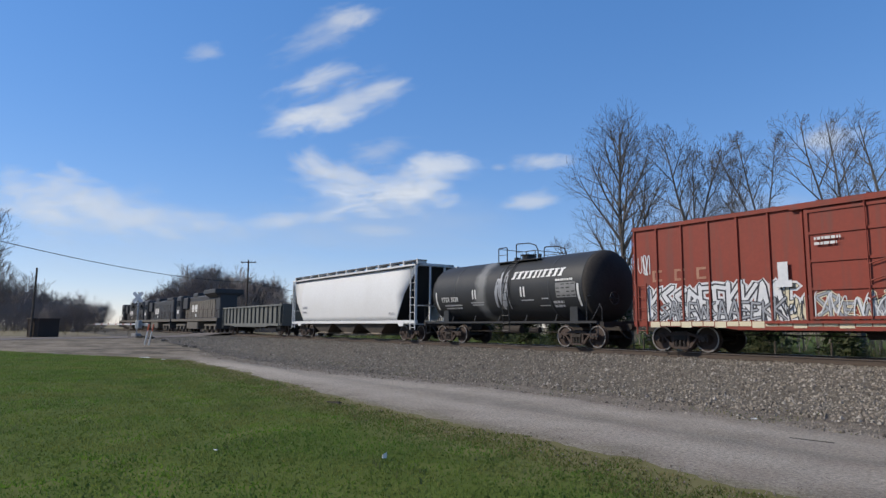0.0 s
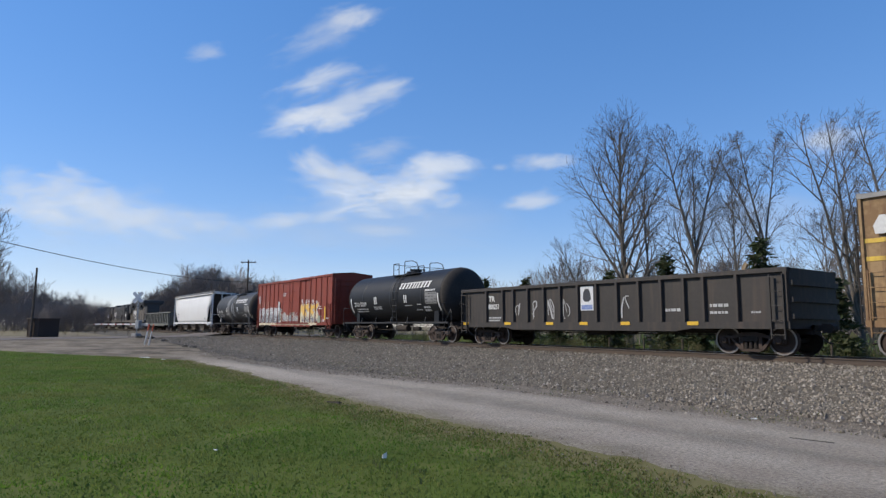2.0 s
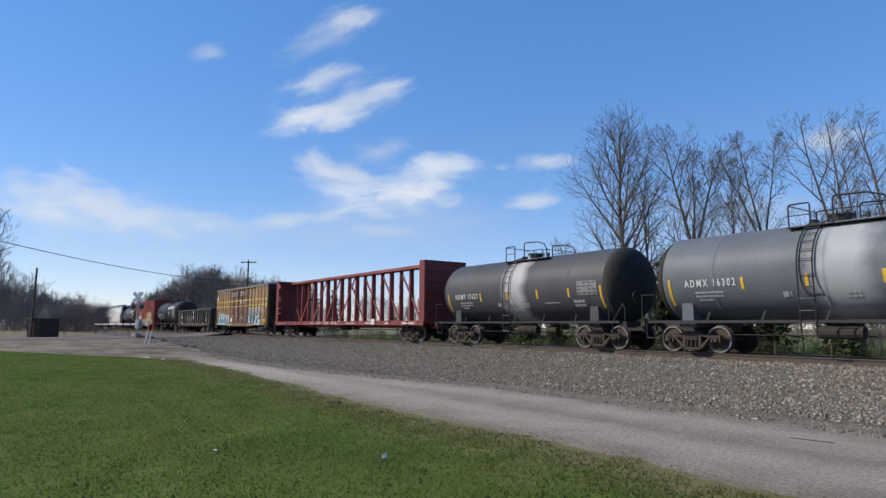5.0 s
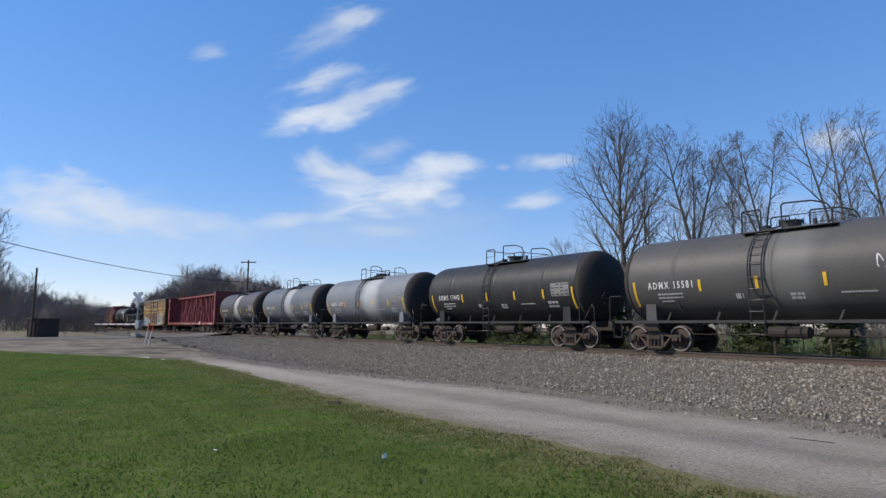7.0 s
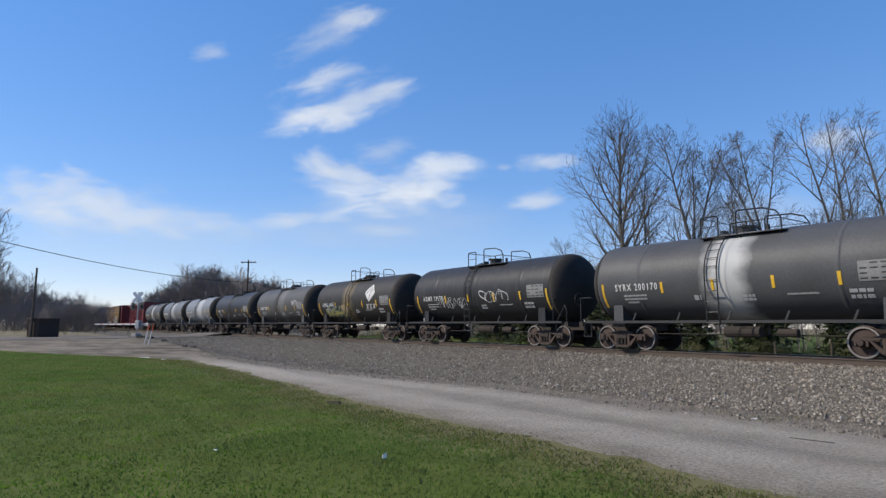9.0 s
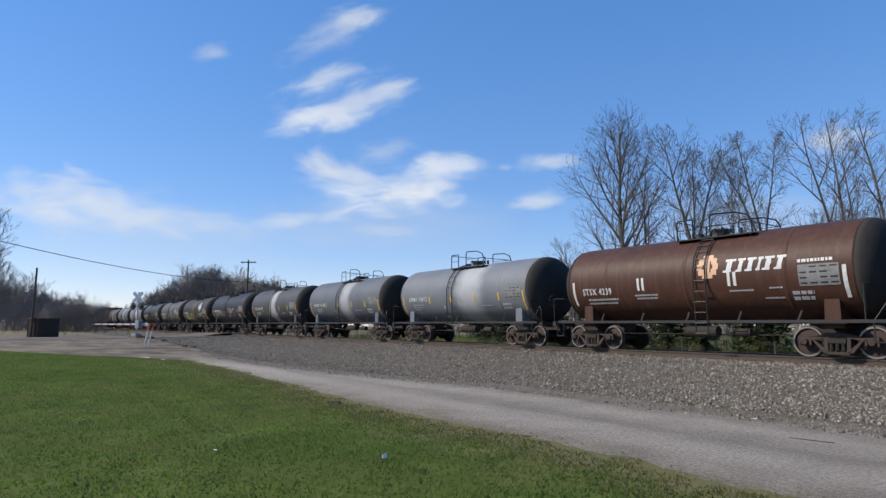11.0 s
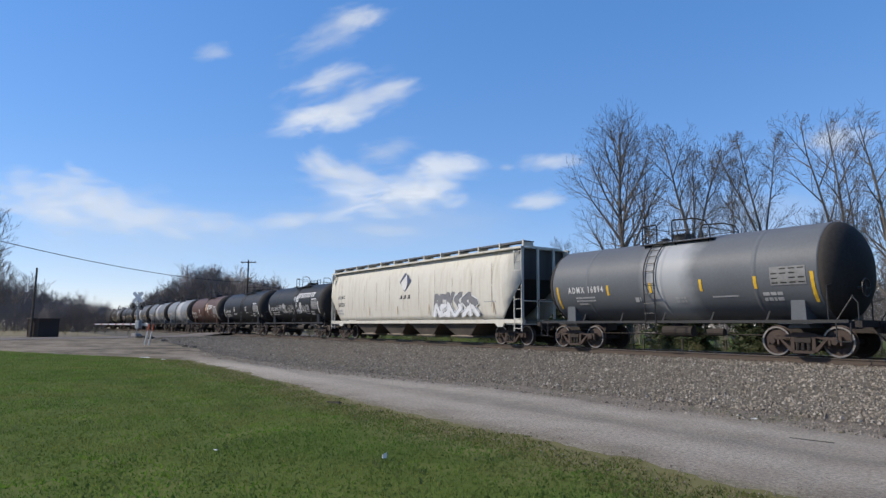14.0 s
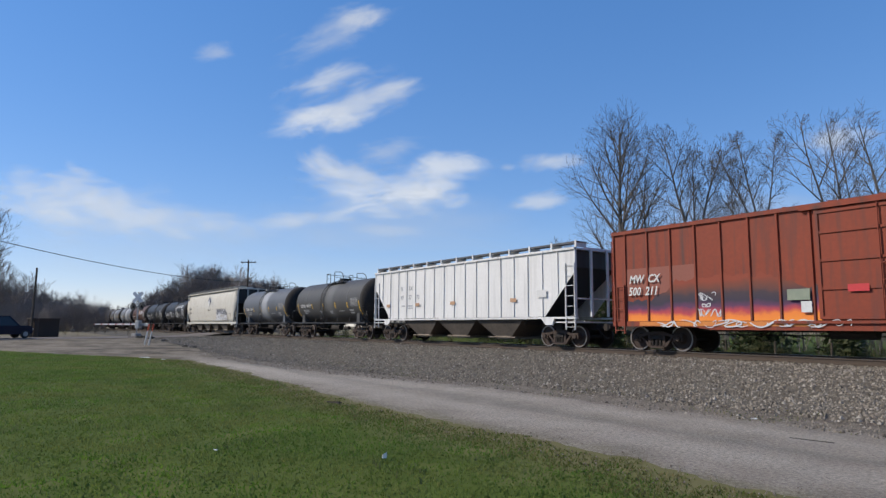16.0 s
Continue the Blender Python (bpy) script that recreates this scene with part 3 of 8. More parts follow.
def bars(car, rows, material, y=0.0, radius=None, centre_z=0.0, name="marking"):
    """Small writing that cannot be read, as plain bars; rows of (x, z, length, height)."""
    bm = bmesh.new()
    rng = random.Random(len(rows) * 7 + int(abs(rows[0][0]) * 10))
    for x, z, ln, h in rows:
        p = x
        while p < x + ln - 0.01:
            w = min(rng.uniform(0.5, 2.2) * h, x + ln - p)
            patch(bm, p, p + w, z, z + h, y, radius, centre_z)
            p += w + 0.35 * h
    return tagged(part(name, bm, material, car), kind="stuff")


def blocky_word(car, x, z, h, widths, material, y=0.0, radius=None, centre_z=0.0, name="emblem", label=""):
    """A maker's word drawn as plain slanted blocks, one for each letter."""
    bm = bmesh.new()
    p = x
    for w in widths:
        if w > 0:
            cap, stem = w * 0.84, w * 0.42
            patch(bm, p + 0.2 * w, p + 0.2 * w + stem, z, z + h, y, radius, centre_z, slant=0.22 * h)
            patch(bm, p, p + cap * 0.8, z, z + 0.16 * h, y, radius, centre_z, out=0.014, slant=0.03 * h)
            patch(bm, p + 0.2 * h, p + 0.2 * h + cap, z + 0.82 * h, z + h, y, radius, centre_z, out=0.014, slant=0.04 * h)
            if len(widths) % 2 == 0 and int(w * 100) % 4 == 0:
                patch(bm, p + 0.5 * w, p + 0.82 * w, z + 0.42 * h, z + 0.58 * h, y, radius, centre_z, out=0.014, slant=0.03 * h)
        p += abs(w) * 1.02
    return tagged(part(name, bm, material, car, label), kind="stuff")


def scrawl(car, x0, x1, z0, z1, material, seed, strokes=16, width=0.05, y=0.0, radius=None, centre_z=0.0, name="graffiti", label="", out=0.014):
    """Sprayed strokes: smooth looping ribbons of paint on a side."""
    rng = random.Random(seed)
    bm = bmesh.new()
    step = (x1 - x0) / strokes
    for k in range(strokes):
        cx = x0 + step * (k + 0.5)
        mid = (z0 + z1) / 2 + rng.uniform(-0.12, 0.12) * (z1 - z0)
        ax, az = step * rng.uniform(0.45, 0.85), (z1 - z0) * rng.uniform(0.30, 0.5)
        f1, f2, p1, p2 = rng.choice((1, 1, 2)), rng.choice((1, 1.5, 2)), rng.uniform(0, 6.3), rng.uniform(0, 6.3)
        sweep, lean = rng.uniform(2.2, 5.6), rng.uniform(-0.3, 0.3)
        n = 22
        pts = []
        for i in range(n + 1):
            a = sweep * i / n
            dz = az * math.sin(f2 * a + p2)
            pts.append(Vector((min(x1, max(x0, cx + ax * math.sin(f1 * a + p1) + lean * dz)), min(z1, max(z0, mid + dz)))))
        w = width * rng.uniform(0.6, 1.4)
        prev = None
        for i in range(n + 1):
            d = pts[min(n, i + 1)] - pts[max(0, i - 1)]
            if d.length < 1e-4:
                continue
            nrm = Vector((-d.y, d.x)).normalized() * w / 2 * (0.55 + 0.45 * math.sin(math.pi * min(1, max(0.1, i / n))))
            pair = []
            for q in (pts[i] - nrm, pts[i] + nrm):
                o = out + 0.0007 * k + 0.00003 * i
                if radius:
                    t = math.asin(max(-0.99, min(0.99, (q.y - centre_z) / radius)))
                    pair.append(bm.verts.new((q.x, -(radius + o) * math.cos(t), centre_z + (radius + o) * math.sin(t))))
                else:
                    pair.append(bm.verts.new((q.x, y - o, q.y)))
            if prev:
                bm.faces.new((prev[0], pair[0], pair[1], prev[1]))
            prev = pair
    return tagged(part(name, bm, material, car, label), kind="stuff")


def blot(car, x0, x1, z0, z1, material, seed, y=0.0, lobes=6, name="graffiti_fill", label="", out=0.008, tall=0.5, line=None):
    """A row of swollen, leaning painted letter shapes that overlap; with line, each has a dark contour."""
    rng = random.Random(seed)
    fill, rim = bmesh.new(), bmesh.new()
    step = (x1 - x0) / lobes
    for k in range(lobes):
        cx = x0 + step * (k + 0.5)
        hi = z0 + (z1 - z0) * (tall + (1 - tall) * rng.uniform(0.3, 1.0))
        lo = z0 + (z1 - z0) * rng.uniform(0.0, 0.12)
        mz, hw, hh, lean = (hi + lo) / 2, step * rng.uniform(0.55, 0.72), (hi - lo) / 2, rng.uniform(-0.25, 0.25)
        power, off = rng.uniform(0.35, 0.7), rng.uniform(0, 90)
        ring = []
        for i in range(26):
            a = 2 * math.pi * i / 26
            c, d = math.cos(a), math.sin(a)
            w = 1 + 0.22 * noise.noise(Vector((c * 1.3 + off, d * 1.3, 0))) + 0.10 * noise.noise(Vector((c * 3.5, d * 3.5, off)))
            px = math.copysign(abs(c) ** power, c) * hw * w
            pz = math.copysign(abs(d) ** power, d) * hh * min(1.05, w)
            ring.append((min(x1, max(x0, cx + px + lean * pz)), mz + pz))
        o = out + 0.0012 * (k % 3)
        fill.faces.new([fill.verts.new((px, y - o, pz)) for px, pz in ring])
        if line:
            ra = [rim.verts.new((px, y - o - 0.003, pz)) for px, pz in ring]
            rb = [rim.verts.new((cx + (px - cx) * 0.86, y - o - 0.003, mz + (pz - mz) * 0.93)) for px, pz in ring]
            for i in range(26):
                m = (i + 1) % 26
                rim.faces.new((ra[i], ra[m], rb[m], rb[i]))
    bmesh.ops.triangulate(fill, faces=fill.faces[:])
    ob = tagged(part(name, fill, material, car, label), kind="stuff")
    if line:
        tagged(part("graffiti_contour", rim, line, car), kind="stuff")
    else:
        rim.free()
    return ob


STROKES = (
    (((0.12, 0.0), (0.20, 1.0)), ((0.20, 0.95), (0.85, 0.70)), ((0.85, 0.70), (0.25, 0.45)), ((0.30, 0.50), (0.95, 0.0))),
    (((0.10, 0.05), (0.50, 1.0)), ((0.50, 1.0), (0.90, 0.0)), ((0.20, 0.40), (0.85, 0.35))),
    (((0.85, 0.95), (0.15, 0.75)), ((0.15, 0.75), (0.80, 0.35)), ((0.80, 0.35), (0.10, 0.05))),
    (((0.15, 0.0), (0.10, 1.0)), ((0.15, 0.50), (0.90, 1.0)), ((0.15, 0.50), (0.95, 0.0))),
    (((0.10, 1.0), (0.35, 0.0)), ((0.35, 0.0), (0.60, 0.70)), ((0.60, 0.70), (0.90, 0.0)), ((0.90, 0.0), (0.95, 0.95))),
    (((0.20, 0.05), (0.15, 0.95)), ((0.15, 0.95), (0.85, 0.90)), ((0.20, 0.50), (0.70, 0.50)), ((0.15, 0.05), (0.90, 0.15))))


def sprayed_piece(car, x0, x1, z0, z1, fill, line, halo, seed, n, y=0.0, radius=None, centre_z=0.0, thick=0.17, low=None, label="", out=0.003, rim=0.05, glow=0.07, ragged=0.14):
    """Interlocking sprayed shapes: a pale halo, a dark contour and a fill; with low, the fill turns to another colour towards the bottom."""
    rng = random.Random(seed)
    bms = {"halo": bmesh.new(), "line": bmesh.new(), "fill": bmesh.new(), "low": bmesh.new()}

    def spike(bm, p, q, w, o, tip):
        d = (q - p)
        if d.length < 1e-4:
            return
        d.normalize()
        u = Vector((-d.y, d.x)) * w
        ring = []
        for c in (p + u, p - d * w * tip, p - u, q - u, q + d * w * tip, q + u):
            cz = min(z1 + glow, max(z0 - 0.02, c.y))
            if radius:
                a = math.asin(max(-0.99, min(0.99, (cz - centre_z) / radius)))
                ring.append(bm.verts.new((c.x, -(radius + o) * math.cos(a), centre_z + (radius + o) * math.sin(a))))
            else:
                ring.append(bm.verts.new((c.x, y - o, cz)))
        bm.faces.new(ring[::-1])

    step = (x1 - x0) / n
    for k in range(n):
        shape = STROKES[(k * 5 + seed + rng.randrange(2)) % len(STROKES)]
        wide, lean = step * rng.uniform(1.0, 1.25), rng.uniform(-0.18, 0.18) * step
        top = z1 - (z1 - z0) * ragged * rng.random()
        for j, (a, b) in enumerate(shape):
            p, q = [Vector((x0 + step * k + wide * u + lean * v + rng.uniform(-0.06, 0.06) * step, z0 + (top - z0) * v + rng.uniform(-0.04, 0.04) * (z1 - z0))) for u, v in (a, b)]
            w, tip = thick * step * rng.uniform(0.85, 1.2), rng.uniform(0.5, 1.3)
            o = out + 0.0006 * k + 0.00012 * j
            spike(bms["halo"], p, q, w + rim + glow, o * 0.5, tip)
            spike(bms["line"], p, q, w + rim, o + 0.002, tip)
            spike(bms["fill"], p, q, w, o + 0.004, tip)
            if low:
                m = z0 + (z1 - z0) * rng.uniform(0.34, 0.52)
                lo, hi = (p, q) if p.y < q.y else (q, p)
                if lo.y < m:
                    f = min(1.0, (m - lo.y) / max(1e-3, hi.y - lo.y))
                    spike(bms["low"], lo, lo.lerp(hi, f), w * 0.96, o + 0.006, tip)
    for key, material, name in (("halo", halo, "graffiti_halo"), ("line", line, "graffiti_contour"), ("fill", fill, "graffiti"), ("low", low, "graffiti_fade")):
        if material and bms[key].faces:
            tagged(part(name, bms[key], material, car, label if key == "fill" else ""), kind="stuff")
        else:
            bms[key].free()


def new_car(name, label, category, s0, length, group="cars of the freight train"):
    car = thing(name, label, category, pose(-s0 + length / 2, TRACK_Y, 0), group)
    TRAIN.append((car, s0, length))
    return car


def brake_gear(car, half):
    bm = bmesh.new()
    rod(bm, (-0.6, -0.5, 0.72), (0.6, -0.5, 0.72), 0.19, 0.19, 12)
    rod(bm, (1.1, -0.4, 0.70), (1.7, -0.4, 0.70), 0.13, 0.13, 10)
    rod(bm, (-half + 2.5, -0.25, 0.62), (half - 2.5, -0.25, 0.62), 0.02, 0.02, 5)
    part("brake_gear", bm, M_UNDER, car, "grimy brake reservoir and rods under the floor")


# ---- train: tank cars ----
def tank_material(name, base, shade, band=None, band_x=0.0, band_w=0.6, strength=0.7, rough=0.52, dirt=None):
    """Shell paint with grime, faded runs and, where given, a pale spill band round the shell."""
    m = mat(name, base, shade, rough, 0.0, big=0.7, fine=14, bump=0.03, dirt=dirt, streak=True, spec=0.18)
    if band:
        nt = m.node_tree
        N, L = nt.nodes, nt.links.new
        bs = N["Principled BSDF"]
        src = bs.inputs["Base Color"].links[0].from_socket
        co, sep = N.new("ShaderNodeTexCoord"), N.new("ShaderNodeSeparateXYZ")
        L(co.outputs["Object"], sep.inputs[0])
        nz = N.new("ShaderNodeTexNoise")
        nz.inputs["Scale"].default_value, nz.inputs["Detail"].default_value = 1.6, 5
        L(co.outputs["Object"], nz.inputs["Vector"])
        a = N.new("ShaderNodeMath")
        a.operation = "MULTIPLY_ADD"
        a.inputs[1].default_value = 0.9
        L(nz.outputs["Fac"], a.inputs[0])
        L(sep.outputs["X"], a.inputs[2])
        d = N.new("ShaderNodeMath")
        d.operation = "SUBTRACT"
        d.inputs[1].default_value = band_x + 0.45
        L(a.outputs[0], d.inputs[0])
        ab = N.new("ShaderNodeMath")
        ab.operation = "ABSOLUTE"
        L(d.outputs[0], ab.inputs[0])
        r = N.new("ShaderNodeMapRange")
        r.inputs["From Min"].default_value, r.inputs["From Max"].default_value = band_w * 0.35, band_w
        r.inputs["To Min"].default_value, r.inputs["To Max"].default_value = strength, 0.0
        L(ab.outputs[0], r.inputs["Value"])
        mx = N.new("ShaderNodeMix")
        mx.data_type = "RGBA"
        mx.inputs["B"].default_value = (*band, 1)
        L(r.outputs[0], mx.inputs["Factor"])
        L(src, mx.inputs["A"])
        L(mx.outputs["Result"], bs.inputs["Base Color"])
    return m


TANK_LEN = 12.2
# near-black tank ends: the shade lying on them is put into the colour
M_TANKHEAD = mat("shaded_tank_end", (0.034, 0.031, 0.029), (0.055, 0.05, 0.046), 0.8, big=0.8, fine=12, bump=0.05, spec=0.12)


def tank_car(label, s0, shell, radius=1.49, stripes=True, ladder_x=-0.55, deck=None, stripe_x=(-5.05, -2.4, -0.45, 1.55, 3.42, 5.12)):
    car = new_car("tank_car", label, "tank car", s0 + 0.5, TANK_LEN)
    half, r = TANK_LEN / 2, radius
    cz = 4.05 - r
    bm = bmesh.new()
    xs, dome = 5.30, 0.72
    prof = [(-xs, r), (-xs + 0.06, r)]
    for x in (-3.4, 0.0, 3.4):
        prof += [(x - 0.10, r), (x - 0.05, r), (x - 0.04, r + 0.006), (x + 0.04, r + 0.006), (x + 0.05, r), (x + 0.10, r)]
    prof += [(xs - 0.06, r), (xs, r)]
    lathe(bm, prof, 48, "x", (0, 0, cz))
    part("tank_shell", bm, shell, car, "", True)
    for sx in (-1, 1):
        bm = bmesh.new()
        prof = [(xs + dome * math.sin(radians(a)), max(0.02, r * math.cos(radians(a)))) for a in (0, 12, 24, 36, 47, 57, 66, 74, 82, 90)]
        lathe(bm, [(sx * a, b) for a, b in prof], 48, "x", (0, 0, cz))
        part("tank_head", bm, M_TANKHEAD, car, "domed end, its shade put into a near-black colour", True)
    sill = M_UNDER
    for sx in (-1, 1):
        bm = bmesh.new()
        x0, x1 = sorted((sx * (half - 2.6), sx * (half + 0.25)))
        block(bm, x0, x1, -0.35, 0.35, 0.72, 1.08)
        xe = sx * (half + 0.05)
        block(bm, min(xe, xe + sx * 0.18), max(xe, xe + sx * 0.18), -1.45, 1.45, 0.88, 1.06)
        part("stub_sill", bm, sill, car)
    for sx in (-1, 1):
        xb = sx * (half - 1.55)
        bm = bmesh.new()
        slab(bm, [(xb - 0.32, 0.86), (xb + 0.32, 0.86), (xb + 0.22, 1.06), (xb + 0.20, 1.75), (xb - 0.20, 1.75), (xb - 0.22, 1.06)], -1.20, 1.20)
        slab(bm, [(xb - 0.5, 0.98), (xb + 0.5, 0.98), (xb + 0.5, 1.06), (xb - 0.5, 1.06)], -1.46, 1.46)
        part("saddle", bm, shell, car)
    # side sill rail and its brackets
    bm = bmesh.new()
    for y in (-1.44, 1.44):
        block(bm, -half + 0.1, half - 0.1, y - 0.035, y + 0.035, 1.0, 1.09)
        for k in range(5):
            x = -half + 2.4 + k * (TANK_LEN - 4.8) / 4
            beam(bm, (x, y * 0.98, 1.08), (x + 0.12, y * 0.98, 1.36), 0.03, 0.06)
    part("side_rail", bm, M_BLACK, car)
    rails = []
    for sx in (-1, 1):
        xe = sx * (half + 0.16)
        rails.append([(sx * (half - 0.05), -1.46, 1.0), (sx * (half - 0.05), -1.46, 0.48), (sx * (half - 0.42), -1.46, 0.48), (sx * (half - 0.42), -1.46, 1.0)])
        if sx < 0:
            rails.append([(xe, -1.42, 0.96), (xe, -1.42, 2.0), (xe, 1.42, 2.0), (xe, 1.42, 0.96)])
            rails.append([(xe, -1.42, 2.0), (sx * (half - 0.42), -1.44, 2.0)])
        else:
            for y in (-1.44, 1.44):
                rails.append([(half - 0.62, y, 1.05), (half - 0.62, y, 2.05), (half - 0.55, y * 0.9, 2.1)])
                rails.append([(half - 0.42, y, 1.05), (half + 0.02, y * 0.95, 1.75)])
                rails.append([(xe, y, 0.96), (xe, y, 1.55), (half - 0.02, y * 0.96, 1.75)])
    for run in rails:
        bm = bmesh.new()
        pipe(bm, run, 0.02)
        part("handrail", bm, M_BLACK, car)
    rb = bmesh.new()
    ring = [(half + 0.04, -0.55 + 0.26 * math.cos(k * 0.5236), 2.0 + 0.26 * math.sin(k * 0.5236)) for k in range(13)]
    pipe(rb, ring, 0.018, 5)
    for k in (0, 4, 8):
        rod(rb, (half + 0.02, -0.55, 2.0), ring[k], 0.012, 0.012, 5)
    rod(rb, (half - 0.2, -0.55, 2.0), (half + 0.05, -0.55, 2.0), 0.04, 0.04, 8)
    part("hand_brake_wheel", rb, M_BLACK, car)
    # ladder over the shell
    for sy in (-1, 1):
        bm = bmesh.new()
        for sx in (-0.22, 0.22):
            pts = [(ladder_x + sx, sy * 1.47, 0.62), (ladder_x + sx, sy * (r + 0.06), cz)]
            for k in range(1, 9):
                a = k / 8 * math.radians(78)
                pts.append((ladder_x + sx, sy * (r + 0.07) * math.cos(a), cz + (r + 0.07) * math.sin(a)))
            pipe(bm, pts, 0.024, 5)
        for z in (0.66, 1.0, 1.35, 1.7, 2.05, 2.4):
            rod(bm, (ladder_x - 0.22, sy * (r + 0.05), z), (ladder_x + 0.22, sy * (r + 0.05), z), 0.014, 0.014, 5)
        for k in range(1, 7):
            a = k / 7 * math.radians(76)
            y, z = sy * (r + 0.07) * math.cos(a), cz + (r + 0.07) * math.sin(a)
            rod(bm, (ladder_x - 0.22, y, z), (ladder_x + 0.22, y, z), 0.014, 0.014, 5)
        part("ladder", bm, M_BLACK, car)
    # top platform with its rails, manway and valves
    zt, o = cz + r, ladder_x + 0.40 if deck is None else deck
    bm = bmesh.new()
    for sy in (-1, 1):
        y0, y1 = sorted((sy * 0.55, sy * 0.95))
        block(bm, o - 1.15, o + 1.75, y0, y1, zt - 0.17, zt - 0.145)
        for x in (o - 1.0, o + 0.3, o + 1.6):
            rod(bm, (x, sy * 0.75, zt - 0.45), (x, sy * 0.9, zt - 0.16), 0.025, 0.025, 5)
    for x in (o - 1.10, o + 1.70):
        block(bm, x - 0.03, x + 0.03, -0.7, 0.7, zt - 0.15, zt - 0.125)
    part("platform", bm, M_BLACK, car)
    for y in (-0.90, 0.90):
        bm = bmesh.new()
        pipe(bm, [(o - 1.08, y, zt - 0.16), (o - 1.08, y, zt + 0.50), (o - 1.03, y, zt + 0.55), (o - 0.50, y, zt + 0.55), (o - 0.45, y, zt + 0.50), (o - 0.45, y, zt - 0.16)], 0.024, 6)
        rod(bm, (o - 1.08, y, zt + 0.2), (o - 0.45, y, zt + 0.2), 0.014, 0.014, 5)
        part("platform_railing", bm, M_BLACK, car)
        bm = bmesh.new()
        pipe(bm, [(o + 0.20, y, zt - 0.16), (o + 0.20, y, zt + 0.58), (o + 0.27, y, zt + 0.64), (o + 1.10, y, zt + 0.60), (o + 1.52, y, zt + 0.46), (o + 1.66, y, zt + 0.24), (o + 1.68, y, zt - 0.16)], 0.026, 6)
        rod(bm, (o + 0.20, y, zt + 0.24), (o + 1.64, y, zt + 0.22), 0.014, 0.014, 5)
        part("platform_railing", bm, M_BLACK, car)
    for x, high in ((o - 1.08, 0.52), (o + 1.68, 0.20)):
        bm = bmesh.new()
        rod(bm, (x, -0.90, zt + high), (x, 0.90, zt + high), 0.018, 0.018, 5)
        part("railing_crossbar", bm, M_BLACK, car)
    bm = bmesh.new()
    rod(bm, (o + 0.05, 0, zt - 0.06), (o + 0.05, 0, zt + 0.16), 0.30, 0.30, 18)
    rod(bm, (o + 0.05, 0, zt + 0.16), (o + 0.05, 0, zt + 0.21), 0.34, 0.34, 18)
    for k in range(8):
        c, d = 0.36 * math.cos(k * 0.785), 0.36 * math.sin(k * 0.785)
        rod(bm, (o + 0.05 + c, d, zt + 0.08), (o + 0.05 + c, d, zt + 0.25), 0.022, 0.022, 5)
    part("manway", bm, M_BLACK, car)
    for x, y, top, r0 in ((o - 0.75, 0, 0.14, 0.16), (o + 0.70, 0.15, 0.22, 0.07)):
        bm = bmesh.new()
        rod(bm, (x, y, zt - 0.06), (x, y, zt + top), r0, r0 * 0.9, 12)
        part("relief_valve", bm, M_BLACK, car)
    bm = bmesh.new()
    rod(bm, (-0.3, 0, cz - r + 0.05), (-0.3, 0, 0.62), 0.16, 0.10, 12)
    block(bm, -0.55, -0.05, -0.18, 0.18, 0.86, 0.98)
    part("outlet_valve", bm, M_UNDER, car)
    brake_gear(car, half)
    couplers(car, half + 0.12)
    for sx in (-1, 1):
        truck(car, sx * (half - 1.55))
    if stripes:
        xs = stripe_x
        for i, x in enumerate(xs):
            bm = bmesh.new()
            if i in (0, 5):
                patch(bm, x - 0.05, x + 0.05, cz - 0.95, cz - 0.08, radius=r, centre_z=cz)
            else:
                patch(bm, x - 0.05, x + 0.05, cz - 0.50, cz - 0.12, radius=r, centre_z=cz)
            part("reflector_strip", bm, M_YELLOW, car, "yellow reflective strip")
    return car, r, cz


def data_panel(car, x, z, r, cz, material=None, w=0.95, h=0.5):
    """Light test-record stencil beside the end of a shell."""
    bm = bmesh.new()
    patch(bm, x, x + w, z - h, z, radius=r, centre_z=cz)
    sheet_ob = part("data_stencil", bm, material or M_PANEL, car)
    bm = bmesh.new()
    for i in range(4):
        for j in range(4):
            if (i * 3 + j) % 5:
                patch(bm, x + (i + 0.15) * w / 4, x + (i + 0.85) * w / 4, z - (j + 0.62) * h / 4, z - (j + 0.35) * h / 4, radius=r, centre_z=cz, out=0.016)
    tagged(part("stencil_text", bm, M_BLACK, sheet_ob), kind="stuff")


M_PANEL = mat("dull_stencil_panel", (0.26, 0.26, 0.255), (0.15, 0.15, 0.148), 0.7, big=4, fine=22, bump=0)
M_PALE = mat("faded_white_stencil", (0.50, 0.50, 0.50), (0.32, 0.32, 0.32), 0.7, big=3, fine=20, bump=0)
M_TANKBLACK = tank_material("black_tank_paint", (0.013, 0.0145, 0.017), (0.021, 0.022, 0.024), rough=0.50)
M_TANKWORN = tank_material("black_tank_paint_worn", (0.035, 0.038, 0.042), (0.05, 0.05, 0.05), (0.30, 0.30, 0.29), -1.3, 0.55, 0.45)
M_TANKDARK = tank_material("dark_grey_tank_paint", (0.095, 0.094, 0.092), (0.07, 0.069, 0.068), (0.16, 0.16, 0.155), 0.6, 0.9, 0.5, dirt=(0.09, 0.085, 0.08))
M_TANKCHAR = tank_material("charcoal_tank_paint", (0.028, 0.029, 0.032), (0.038, 0.038, 0.039), rough=0.47, dirt=(0.055, 0.052, 0.049))
# these two greys carry the cool cast of reflected sky in their colour
M_TANKMID = tank_material("mid_grey_tank_paint", (0.150, 0.165, 0.185), (0.108, 0.118, 0.132), (0.38, 0.39, 0.40), 0.5, 1.0, 0.75)
